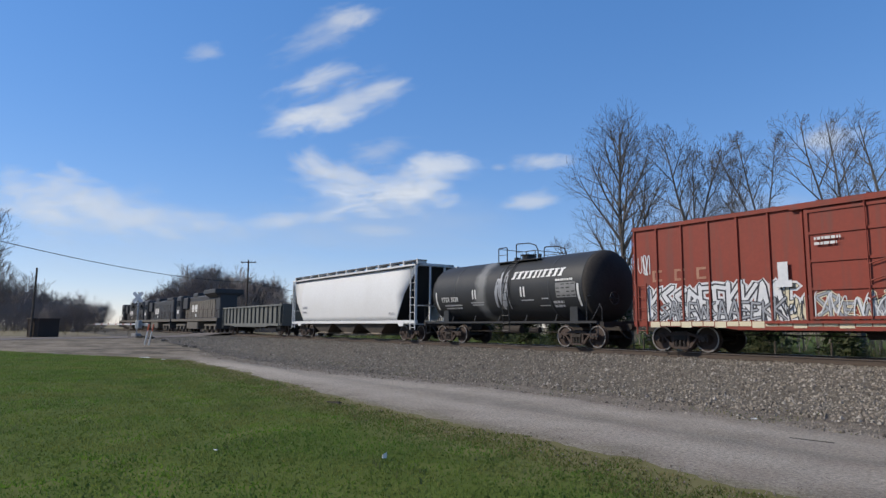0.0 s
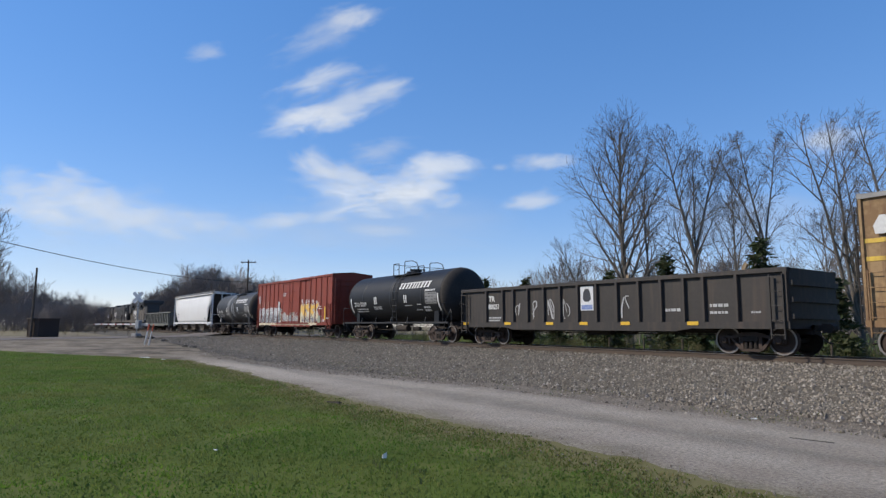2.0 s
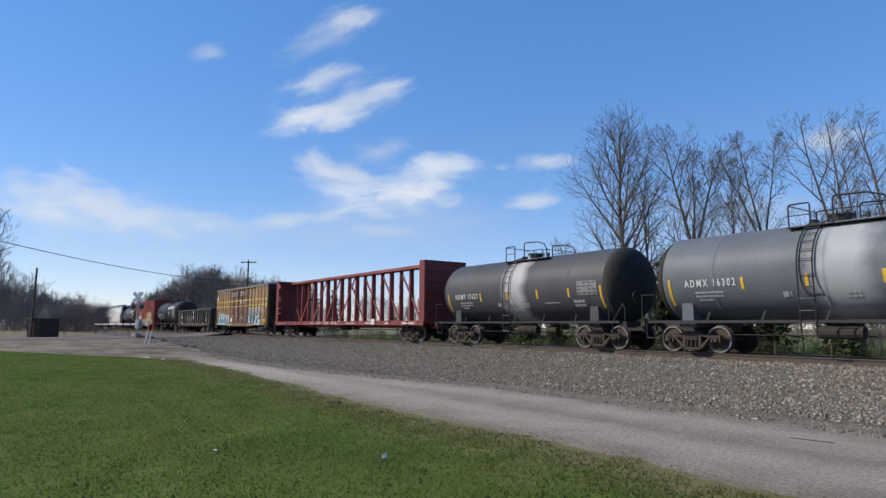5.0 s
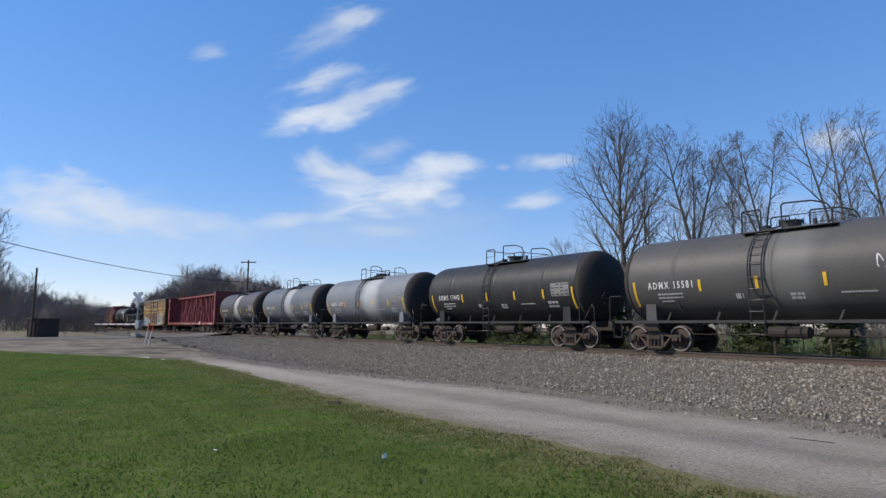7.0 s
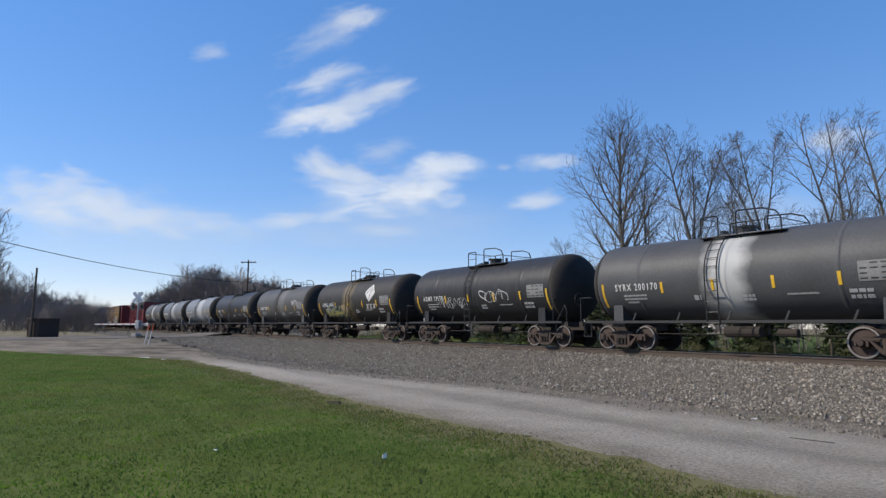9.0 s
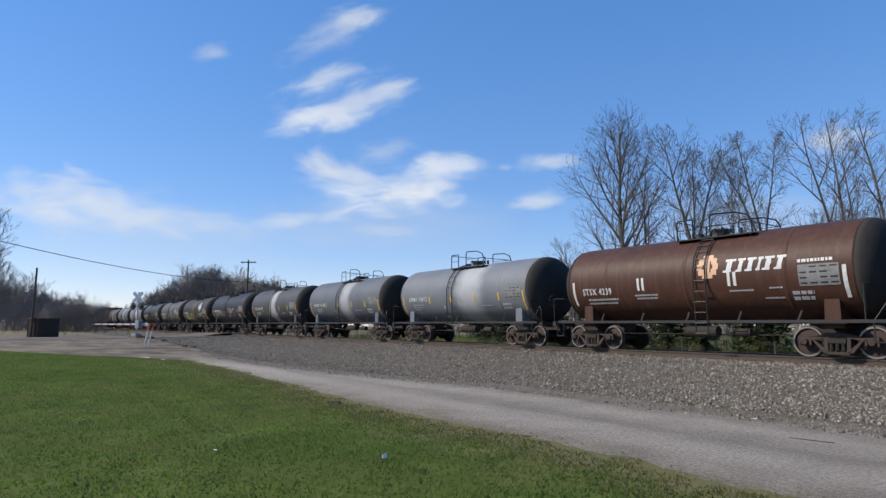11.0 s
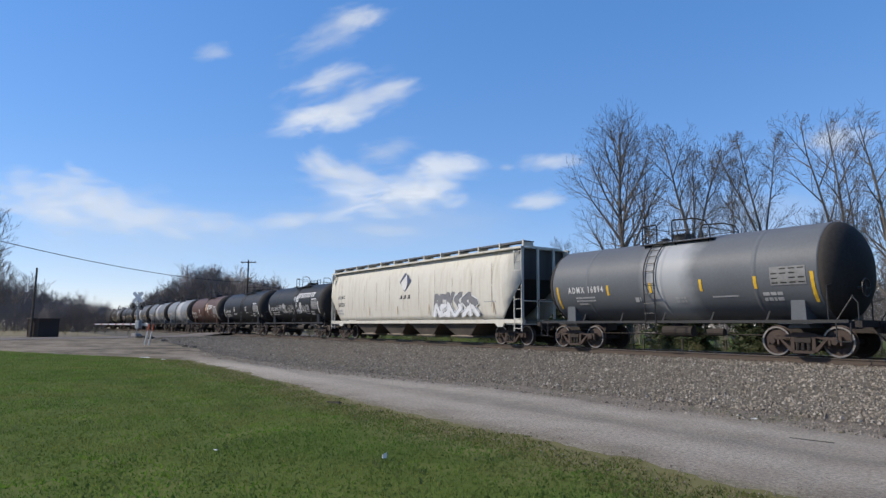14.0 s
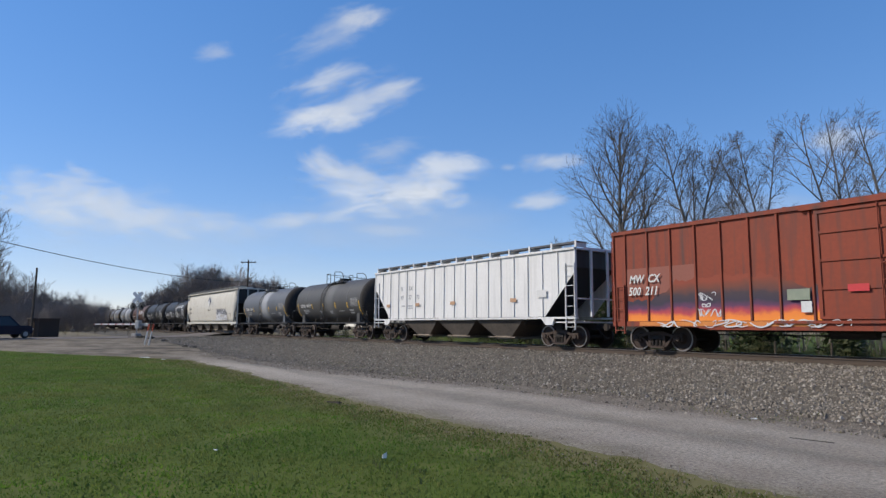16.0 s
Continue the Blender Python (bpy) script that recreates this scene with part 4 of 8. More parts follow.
M_TANKLIGHT = tank_material("light_grey_tank_paint", (0.205, 0.222, 0.245), (0.155, 0.166, 0.182), (0.42, 0.43, 0.44), 1.0, 1.3, 0.7)
M_TANKSPLASH = tank_material("grey_tank_with_pale_spill", (0.09, 0.092, 0.096), (0.06, 0.06, 0.062), (0.46, 0.46, 0.45), 0.0, 0.9, 0.75)
M_TANKBROWN = tank_material("brown_tank_paint", (0.088, 0.042, 0.028), (0.062, 0.031, 0.022), dirt=(0.11, 0.055, 0.038))
M_TANKOIL = tank_material("black_tank_with_tan_runs", (0.035, 0.034, 0.032), (0.045, 0.04, 0.035), (0.22, 0.17, 0.09), -0.6, 0.9, 0.55, dirt=(0.055, 0.048, 0.036))


def syrup_tank(s0, shell, label, mark, worn=False, big=True):
    """A black syrup tank with white bars and a big slanted maker's word."""
    car, r, cz = tank_car(label, s0, shell, stripes=False, ladder_x=0.62, deck=0.50)
    for x in (-5.12, 5.0):
        bm = bmesh.new()
        patch(bm, x, x + 0.11, cz - 0.85, cz + 0.05, radius=r, centre_z=cz)
        part("end_mark", bm, M_WHITE, car)
    for x in (-1.95, 1.58):
        bm = bmesh.new()
        patch(bm, x, x + 0.10, cz - 0.38, cz + 0.06, radius=r, centre_z=cz)
        patch(bm, x + 0.20, x + 0.30, cz - 0.38, cz + 0.06, radius=r, centre_z=cz)
        part("bar_mark", bm, M_WHITE, car)
    if big:
        blocky_word(car, 0.95, cz + 0.42, 0.34, [0.32, 0.38, 0.32, 0.34, 0.28, 0.24, 0.32, 0.36, 0.32, 0.34], M_WHITE, radius=r, centre_z=cz, name="maker_emblem", label="white slanted maker's word as plain blocks")
    letters(mark, 0.34, M_WHITE, car, -4.6, cz - 0.46, 0, r, cz, squeeze=0.8, spacing=1.2)
    bars(car, [(-4.4, cz - 0.68, 1.5, 0.07), (-4.4, cz - 0.82, 1.4, 0.07), (1.6, cz - 0.56, 0.8, 0.05), (-2.1, cz - 0.58, 1.0, 0.06), (-2.05, cz - 0.69, 0.9, 0.06), (2.9, cz - 0.52, 0.4, 0.05)], M_PALE, radius=r, centre_z=cz)
    bars(car, [(3.8, cz + 0.20, 1.0, 0.09)], M_WHITE, radius=r, centre_z=cz, name="stencil_row")
    data_panel(car, 3.8, cz + 0.13, r, cz, w=1.12, h=0.62)
    bars(car, [(3.55, cz - 0.72, 0.62, 0.10), (3.55, cz - 0.88, 0.62, 0.10), (2.7, cz - 0.82, 0.6, 0.05)], M_PALE, radius=r, centre_z=cz, name="stencil_box")
    return car, r, cz


def grain_tank(s0, shell, label, mark, stripes=True):
    car, r, cz = tank_car(label, s0, shell, stripes=stripes, ladder_x=-0.45)
    letters(mark, 0.34, M_WHITE, car, -4.45, cz - 0.36, 0, r, cz, squeeze=0.72, spacing=1.4)
    bars(car, [(-4.1, cz - 0.58, 1.0, 0.06), (-4.1, cz - 0.70, 1.0, 0.06), (-4.0, cz - 0.82, 0.5, 0.06)], M_PALE, radius=r, centre_z=cz)
    data_panel(car, 3.9, cz + 0.12, r, cz, w=1.05, h=0.55)
    bars(car, [(1.9, cz - 0.72, 0.9, 0.05), (3.6, cz - 0.72, 0.62, 0.10), (3.6, cz - 0.88, 0.62, 0.10), (-1.2, cz - 0.78, 0.25, 0.16), (0.5, cz - 0.74, 0.4, 0.08), (0.5, cz - 0.85, 0.4, 0.08)], M_PALE, radius=r, centre_z=cz, name="stencil_box")
    return car, r, cz
# ---- train: boxcars ----
M_ROOF = mat("galvanised_roof", (0.30, 0.30, 0.29), (0.20, 0.19, 0.18), 0.5, 0.5, fine=10)


def box_car(label, s0, length, paint, end_paint, door_x=(-1.6, 1.6), eave=4.45, posts=7, roof=None, sill=0.86, double=False, post_x=None, door_paint=None, inset=1.5, bar_paint=None):
    car = new_car("boxcar", label, "boxcar", s0, length)
    h, y = length / 2, 1.52
    bm = bmesh.new()
    block(bm, -h, h, -y, y, sill + 0.12, eave - 0.06)
    part("body", bm, paint, car)
    bm = bmesh.new()
    for sy in (-1, 1):
        top = bmesh.new()
        block(top, -h, h, sy * y - 0.05 * (sy > 0) - 0.07 * (sy < 0), sy * y + 0.07 * (sy > 0) + 0.05 * (sy < 0), eave - 0.13, eave)
        part("top_chord", top, roof or paint, car)
        slab(bm, [(-h, sill + 0.02), (-h, sill + 0.2), (h, sill + 0.2), (h, sill + 0.02), (h - 3.2, sill + 0.02), (h - 4.0, sill - 0.08), (-h + 4.0, sill - 0.08), (-h + 3.2, sill + 0.02)], min(sy * y, sy * (y + 0.06)), max(sy * y, sy * (y + 0.06)))
    part("side_sill", bm, paint, car)
    spans = ((-h, door_x[0]), (door_x[1], h))
    rib = None
    for k, (a, b) in enumerate(spans):
        row = [a + (b - a) * i / posts for i in range(posts + 1)]
        if post_x and k == 0:
            row = post_x
        for x in row:
            x = min(h - 0.06, max(-h + 0.06, x))
            for sy in (-1, 1):
                if rib is None:
                    bm = bmesh.new()
                    hexa(bm, [(-0.028, -0.055, 0), (0.028, -0.055, 0), (0.045, 0.0, 0), (-0.045, 0.0, 0)], [(-0.028, -0.055, eave - sill - 0.32), (0.028, -0.055, eave - sill - 0.32), (0.045, 0.0, eave - sill - 0.32), (-0.045, 0.0, eave - sill - 0.32)])
                    ob = part("side_post", bm, paint, car)
                    rib = ob.data
                    ob.matrix_basis = pose(x, sy * y, sill + 0.2, 0, 0, 0 if sy < 0 else 180)
                else:
                    again("side_post", rib, car, pose(x, sy * y, sill + 0.2, 0, 0, 0 if sy < 0 else 180))
    leaves = [door_x] if not double else [(door_x[0], (door_x[0] + door_x[1]) / 2 - 0.01), ((door_x[0] + door_x[1]) / 2 + 0.01, door_x[1])]
    for a, b in leaves:
        for sy in (-1, 1):
            bm = bmesh.new()
            y0, y1 = sorted((sy * (y + 0.005), sy * (y + 0.05)))
            block(bm, a + 0.1, b - 0.1, y0, y1, sill + 0.24, eave - 0.2)
            door = part("door", bm, door_paint or paint, car)
            ya, yb = sorted((sy * (y + 0.05), sy * (y + 0.085)))
            for z in (sill + 0.28, sill + 1.1, sill + 1.9, sill + 2.7, eave - 0.28):
                bm = bmesh.new()
                block(bm, a + 0.12, b - 0.12, ya, yb, z - 0.04, z + 0.04)
                part("door_rib", bm, bar_paint or paint, door)
            for x in (a + 0.14, b - 0.14):
                bm = bmesh.new()
                block(bm, x - 0.05, x + 0.05, ya - 0.002, yb + 0.002, sill + 0.24, eave - 0.22)
                part("door_stile", bm, bar_paint or paint, door)
            bm = bmesh.new()
            for x in (a + 0.45 * (b - a), a + 0.62 * (b - a)):
                rod(bm, (x, sy * (y + 0.11), sill + 0.25), (x, sy * (y + 0.11), eave - 0.2), 0.022, 0.022, 6)
            for k in range(3):
                z = sill + 0.8 + 0.45 * k
                rod(bm, (a + 0.45 * (b - a), sy * (y + 0.12), z), (a + 0.62 * (b - a), sy * (y + 0.12), z + 0.2), 0.016, 0.016, 5)
            part("locking_bar", bm, bar_paint or paint, door)
    bm = bmesh.new()
    for sy in (-1, 1):
        y0, y1 = sorted((sy * (y + 0.03), sy * (y + 0.13)))
        block(bm, door_x[0] - 1.2, door_x[1] + 1.8, y0, y1, sill + 0.12, sill + 0.2)
        block(bm, door_x[0] - 0.3, door_x[1] + 1.8, y0, y1, eave - 0.18, eave - 0.1)
    part("door_track", bm, paint, car)
    # roof: low ridge with cross ribs
    bm = bmesh.new()
    e, rz = eave - 0.05, eave + 0.13
    hexa(bm, [(-h, -y - 0.04, e), (-h, y + 0.04, e), (-h, y + 0.04, e + 0.05), (-h, 0, rz), (-h, -y - 0.04, e + 0.05)],
         [(h, -y - 0.04, e), (h, y + 0.04, e), (h, y + 0.04, e + 0.05), (h, 0, rz), (h, -y - 0.04, e + 0.05)])
    for i in range(13):
        x = -h + 0.05 + (length - 0.1) * i / 12
        for sy in (-1, 1):
            hexa(bm, [(x - 0.03, 0, rz), (x + 0.03, 0, rz), (x + 0.03, sy * (y + 0.03), e + 0.05), (x - 0.03, sy * (y + 0.03), e + 0.05)][::sy],
                 [(x - 0.03, 0, rz + 0.035), (x + 0.03, 0, rz + 0.035), (x + 0.03, sy * (y + 0.03), e + 0.085), (x - 0.03, sy * (y + 0.03), e + 0.085)][::sy])
    bmesh.ops.recalc_face_normals(bm, faces=bm.faces[:])
    part("roof", bm, roof or paint, car)
    for sx in (-1, 1):
        bm = bmesh.new()
        xa, xb = sorted((sx * h, sx * (h + 0.04)))
        block(bm, xa, xb, -y + 0.03, y - 0.03, sill + 0.1, eave - 0.02)
        panel = part("end_panel", bm, end_paint, car)
        for k in range(9):
            z = sill + 0.35 + k * 0.36
            xa, xb = sorted((sx * (h + 0.04), sx * (h + 0.11)))
            bm = bmesh.new()
            block(bm, xa, xb, -y + 0.1, y - 0.1, z - 0.08, z + 0.08)
            part("corrugation", bm, end_paint, panel)
        ladder(car, sx * (h - 0.36), -y - 0.09, sill - 0.25, sill + 1.55, 0.42, paint, 5)
        bm = bmesh.new()
        for k in range(8):
            z = sill + 0.3 + k * 0.4
            rod(bm, (sx * (h + 0.16), -y + 0.1, z), (sx * (h + 0.16), -y + 0.52, z), 0.014, 0.014, 5)
        for yy in (-y + 0.1, -y + 0.52):
            rod(bm, (sx * (h + 0.14), yy, sill + 0.1), (sx * (h + 0.14), yy, eave - 0.3), 0.018, 0.018, 5)
        part("end_ladder", bm, end_paint, car)
    bm = bmesh.new()
    block(bm, -h, h, -0.35, 0.35, 0.72, sill + 0.12)
    for i in range(5):
        x = -h + 3 + i * (length - 6) / 4
        block(bm, x - 0.08, x + 0.08, -1.45, 1.45, sill - 0.02, sill + 0.12)
    part("underframe", bm, M_UNDER, car)
    brake_gear(car, h)
    couplers(car, h + 0.15)
    for sx in (-1, 1):
        truck(car, sx * (h - inset))
    return car


M_BOXRED = mat("boxcar_red_paint", (0.255, 0.038, 0.019), (0.195, 0.031, 0.016), 0.65, big=0.5, fine=10, dirt=(0.16, 0.045, 0.032), streak=True)
M_BOXREDEND = M_BOXRED
M_BOXYELLOW = mat("ochre_boxcar_paint", (0.33, 0.216, 0.105), (0.22, 0.13, 0.061), 0.75, big=0.55, fine=7, mix=(0.42, 0.58), dirt=(0.12, 0.058, 0.034), streak=True)
M_DOORMAROON = mat("maroon_rusted_door_paint", (0.22, 0.135, 0.075), (0.15, 0.08, 0.05), 0.75, big=0.9, fine=9, mix=(0.40, 0.60), dirt=(0.10, 0.04, 0.035))
M_DOORBAR = mat("dark_maroon_door_bars", (0.085, 0.034, 0.030), (0.05, 0.024, 0.022), 0.75, fine=12)
# both ends of the ochre boxcar, darker than its sides
M_BOXBROWN = mat("dark_brown_boxcar_ends", (0.055, 0.042, 0.034), (0.035, 0.028, 0.024), 0.8)
M_BOXRUST = mat("rust_red_boxcar_paint", (0.28, 0.050, 0.020), (0.205, 0.040, 0.019), 0.7, big=0.45, fine=9, dirt=(0.12, 0.045, 0.035), streak=True)
M_GRAFWHITE = mat("white_spray_paint", (0.70, 0.70, 0.70), (0.55, 0.56, 0.58), 0.5, big=2, fine=12, bump=0)
M_GRAFBLACK = mat("black_spray_paint", (0.03, 0.03, 0.035), (0.05, 0.05, 0.06), 0.5, big=2, fine=12, bump=0)
M_GRAFYELLOW = mat("amber_spray_paint", (0.72, 0.40, 0.06), (0.75, 0.52, 0.16), 0.5, big=1.2, fine=8, bump=0)
M_GRAFCYAN = mat("pale_blue_spray_paint", (0.30, 0.55, 0.66), (0.55, 0.68, 0.72), 0.5, big=1.5, fine=8, bump=0)
M_GRAFGREY = mat("grey_spray_paint", (0.35, 0.36, 0.38), (0.22, 0.23, 0.25), 0.5, big=1.5, fine=8, bump=0)
M_GRAFGREEN = mat("grey_green_spray_paint", (0.30, 0.33, 0.24), (0.22, 0.26, 0.2), 0.5, big=1.5, fine=8, bump=0)
M_GRAFORANGE = mat("orange_spray_paint", (0.80, 0.24, 0.03), (0.82, 0.36, 0.05), 0.5, big=1.2, fine=8, bump=0)
M_GRAFNAVY = mat("dark_violet_spray_paint", (0.035, 0.030, 0.055), (0.06, 0.04, 0.07), 0.6, big=1.2, fine=8, bump=0)
M_FADED = mat("faded_cream_lettering", (0.38, 0.20, 0.13), (0.30, 0.12, 0.08), 0.7, big=3, fine=14, bump=0)


# ---- train: gondolas ----
def gondola(label, s0, length, paint, rib_paint, top=2.62, bays=11, bottom=0.82, rib_x=None):
    car = new_car("gondola_car", label, "gondola car", s0, length)
    h, y = length / 2, 1.45
    for sy in (-1, 1):
        bm = bmesh.new()
        y0, y1 = sorted((sy * y, sy * (y - 0.06)))
        block(bm, -h, h, y0, y1, bottom, top)
        part("side_panel", bm, paint, car)
        bm = bmesh.new()
        y0, y1 = sorted((sy * (y - 0.10), sy * (y + 0.11)))
        block(bm, -h, h, y0, y1, top - 0.14, top, 0.02)
        part("top_chord", bm, paint, car)
        bm = bmesh.new()
        y0, y1 = sorted((sy * (y - 0.04), sy * (y + 0.09)))
        slab(bm, [(-h, bottom), (-h, bottom + 0.22), (h, bottom + 0.22), (h, bottom), (h - 3.3, bottom), (h - 3.9, bottom - 0.1), (-h + 3.9, bottom - 0.1), (-h + 3.3, bottom)], y0, y1)
        part("bottom_chord", bm, paint, car)
    bm = bmesh.new()
    hh = top - bottom - 0.36
    hexa(bm, [(-0.05, -0.11, 0), (0.05, -0.11, 0), (0.09, 0, 0), (-0.09, 0, 0)], [(-0.05, -0.11, hh), (0.05, -0.11, hh), (0.09, 0, hh), (-0.09, 0, hh)])
    me = bpy.data.meshes.new("side_rib")
    bm.to_mesh(me)
    bm.free()
    me.materials.append(rib_paint)
    for x in rib_x or [-h + 0.12 + (length - 0.24) * i / bays for i in range(bays + 1)]:
        for sy in (-1, 1):
            again("side_rib", me, car, pose(x, sy * y, bottom + 0.22, 0, 0, 0 if sy < 0 else 180))
    for sx in (-1, 1):
        bm = bmesh.new()
        xa, xb = sorted((sx * h, sx * (h - 0.07)))
        block(bm, xa, xb, -y + 0.06, y - 0.06, bottom, top - 0.02)
        for k in range(3):
            xa, xb = sorted((sx * h, sx * (h + 0.09)))
            block(bm, xa, xb, -y, y, bottom + 0.3 + k * 0.5, bottom + 0.45 + k * 0.5)
        part("end_panel", bm, paint, car)
        ladder(car, sx * (h - 0.33), -y - 0.14, bottom - 0.3, top - 0.2, 0.4, paint, 5)
    bm = bmesh.new()
    block(bm, -h + 0.05, h - 0.05, -y + 0.06, y - 0.06, bottom + 0.12, bottom + 0.2)
    block(bm, -h, h, -0.3, 0.3, 0.66, bottom + 0.12)
    for i in range(6):
        x = -h + 3 + i * (length - 6) / 5
        block(bm, x - 0.07, x + 0.07, -1.4, 1.4, bottom - 0.05, bottom + 0.12)
    part("underframe", bm, M_UNDER, car)
    brake_gear(car, h)
    couplers(car, h + 0.15)
    for sx in (-1, 1):
        truck(car, sx * (h - 1.5))
    return car


# ---- train: covered hoppers ----
M_GRATING = mat("dark_galvanised_grating", (0.12, 0.12, 0.125), (0.07, 0.07, 0.075), 0.6, 0.4, fine=20)


def hopper(label, s0, length, paint, ribbed=False, top=4.40, bays=3, cut=2.0, cut_z=3.0, sill_z=1.20, trim=None, bulge=0.10, dark=None):
    car = new_car("covered_hopper", label, "covered hopper", s0, length)
    h, y = length / 2, 1.48
    trim = trim or paint
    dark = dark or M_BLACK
    # side sheets, gently bowed, with a corner cut away over each truck
    for sy in (-1, 1):
        bm = bmesh.new()
        levels = [sill_z, sill_z + 0.25, (sill_z + cut_z) / 2, cut_z, (cut_z + top) / 2, top - 0.12, top]
        cols = [-h + 0.05, -h + 0.05 + cut, 0.0, h - 0.05 - cut, h - 0.05]
        grid = []
        for z in levels:
            f = max(0.0, min(1.0, (cut_z - z) / (cut_z - sill_z)))
            k = (z - sill_z) / (top - sill_z)
            yy = y - 0.05 + bulge * (math.sin(math.pi * min(1, k * 1.05)) if not ribbed else 0.5) - (0.12 * max(0, k - 0.9) * 10 if not ribbed else 0)
            xs = [-h + 0.06 + cut * f, -h + 0.06 + cut + 0.02, 0.0, h - 0.08 - cut, h - 0.06 - cut * f]
            grid.append([bm.verts.new((x, sy * yy, z)) for x in xs])
        for ra, rb in zip(grid, grid[1:]):
            for i in range(4):
                q = (ra[i], ra[i + 1], rb[i + 1], rb[i])
                bm.faces.new(q if sy < 0 else q[::-1])
        ret = bmesh.ops.extrude_face_region(bm, geom=bm.faces[:])
        for v in ret["geom"]:
            if isinstance(v, bmesh.types.BMVert):
                v.co.y -= sy * 0.02
        bmesh.ops.recalc_face_normals(bm, faces=bm.faces[:])
        part("side_sheet", bm, paint, car, "", not ribbed)
        bm = bmesh.new()
        y0, y1 = sorted((sy * (y - 0.12), sy * (y + 0.04)))
        block(bm, -h, h, y0, y1, sill_z - (0.10 if ribbed else 0.20), sill_z - 0.02)
        part("side_sill", bm, trim, car)
        bm = bmesh.new()
        y0, y1 = sorted((sy * (y - 0.10), sy * (y + 0.07)))
        block(bm, -h + 0.02, h - 0.02, y0, y1, top - 0.04, top + 0.05)
        part("roof_chord", bm, trim, car)
    if ribbed:
        me = None
        n = 16
        for i in range(n + 1):
            x = -h + 1.0 + (length - 2.0) * i / n
            f = max(0.0, (abs(x) - (h - cut - 0.1)) / cut)
            z0 = sill_z + (cut_z - sill_z) * min(1, f)
            for sy in (-1, 1):
                bm = bmesh.new()
                yo = sy * (y + 0.0)
                y0, y1 = sorted((yo, sy * (y + 0.045)))
                block(bm, x - 0.015, x + 0.015, y0, y1, z0, top - 0.05)
                part("side_post", bm, trim, car)
    # slope sheets and ends, black to put their shade into the colour
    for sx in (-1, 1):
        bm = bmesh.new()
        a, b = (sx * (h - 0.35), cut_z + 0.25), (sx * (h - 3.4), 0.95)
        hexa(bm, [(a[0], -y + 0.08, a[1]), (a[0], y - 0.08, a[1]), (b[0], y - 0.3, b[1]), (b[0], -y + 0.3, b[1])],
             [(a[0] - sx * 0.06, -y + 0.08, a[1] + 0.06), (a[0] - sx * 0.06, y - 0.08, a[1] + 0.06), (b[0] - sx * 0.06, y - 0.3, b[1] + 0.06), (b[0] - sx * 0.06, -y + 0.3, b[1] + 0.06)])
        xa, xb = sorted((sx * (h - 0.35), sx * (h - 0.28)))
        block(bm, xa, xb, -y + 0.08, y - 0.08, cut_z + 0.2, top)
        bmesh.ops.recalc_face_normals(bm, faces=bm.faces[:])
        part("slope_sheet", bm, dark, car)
        bm = bmesh.new()
        for yy in (-y + 0.03, y - 0.03, -0.5, 0.5):
            xa, xb = sorted((sx * (h - 0.02), sx * (h - 0.10)))
            block(bm, xa, xb, yy - 0.05, yy + 0.05, sill_z, top + 0.02)
        xa, xb = sorted((sx * h, sx * (h - 1.2)))
        block(bm, xa, xb, -y + 0.02, y - 0.02, sill_z - 0.26, sill_z - 0.21)
        pipe(bm, [(sx * (h - 0.06), -y + 0.1, 2.0), (sx * (h - 0.06), y - 0.1, 2.0)], 0.03)
        part("end_frame", bm, trim, car)
        ladder(car, sx * (h - 0.30), -y - 0.03, sill_z - 0.55, cut_z + 0.35 if ribbed else top - 0.1, 0.5, trim, None)
        bm = bmesh.new()
        slab(bm, [(sx * (h - 2.05), sill_z - 0.05), (sx * (h - 1.2), sill_z - 0.05), (sx * (h - 1.35), sill_z - 0.36), (sx * (h - 1.75), sill_z - 0.36)], -y - 0.045, -y + 0.05)
        part("bolster_gusset", bm, trim, car)
        bm = bmesh.new()
        rod(bm, (sx * (h - 1.55), -0.9, 0.8), (sx * (h - 1.55), 0.9, 0.8), 0.2, 0.2, 10)
        block(bm, min(sx * (h - 3.3), sx * h), max(sx * (h - 3.3), sx * h), -0.3, 0.3, 0.72, 1.0)
        part("centre_sill", bm, M_UNDER, car)
    # roof with running board and hatches
    bm = bmesh.new()
    rz = top + 0.10
    hexa(bm, [(-h + 0.1, -y + 0.05, top - 0.02), (-h + 0.1, y - 0.05, top - 0.02), (-h + 0.1, 0.7, rz), (-h + 0.1, -0.7, rz)],
         [(h - 0.1, -y + 0.05, top - 0.02), (h - 0.1, y - 0.05, top - 0.02), (h - 0.1, 0.7, rz), (h - 0.1, -0.7, rz)])
    bmesh.ops.recalc_face_normals(bm, faces=bm.faces[:])
    part("roof", bm, paint, car)
    n = 12
    for i in range(n + 1):
        x = -h + 0.1 + (length - 0.2) * i / n
        bm = bmesh.new()
        block(bm, x - 0.045, x + 0.045, -1.38, -1.34, top, rz + 0.25)
        part("board_post", bm, trim, car)
        bm = bmesh.new()
        block(bm, x - 0.025, x + 0.025, -1.30, -0.75, rz - 0.02, rz + 0.16)
        part("board_support", bm, trim, car)
    bm = bmesh.new()
    block(bm, -h + 0.02, h - 0.02, -1.30, -0.75, rz + 0.17, rz + 0.21)
    block(bm, -h + 0.02, h - 0.02, -1.335, -1.305, rz + 0.14, rz + 0.22)
    part("running_board", bm, M_GRATING, car, "dark galvanised roof walk")
    bm = bmesh.new()
    block(bm, -h + 1.2, h - 1.2, -0.35, 0.35, rz, rz + 0.16, 0.03)
    part("hatch_cover", bm, trim, car)
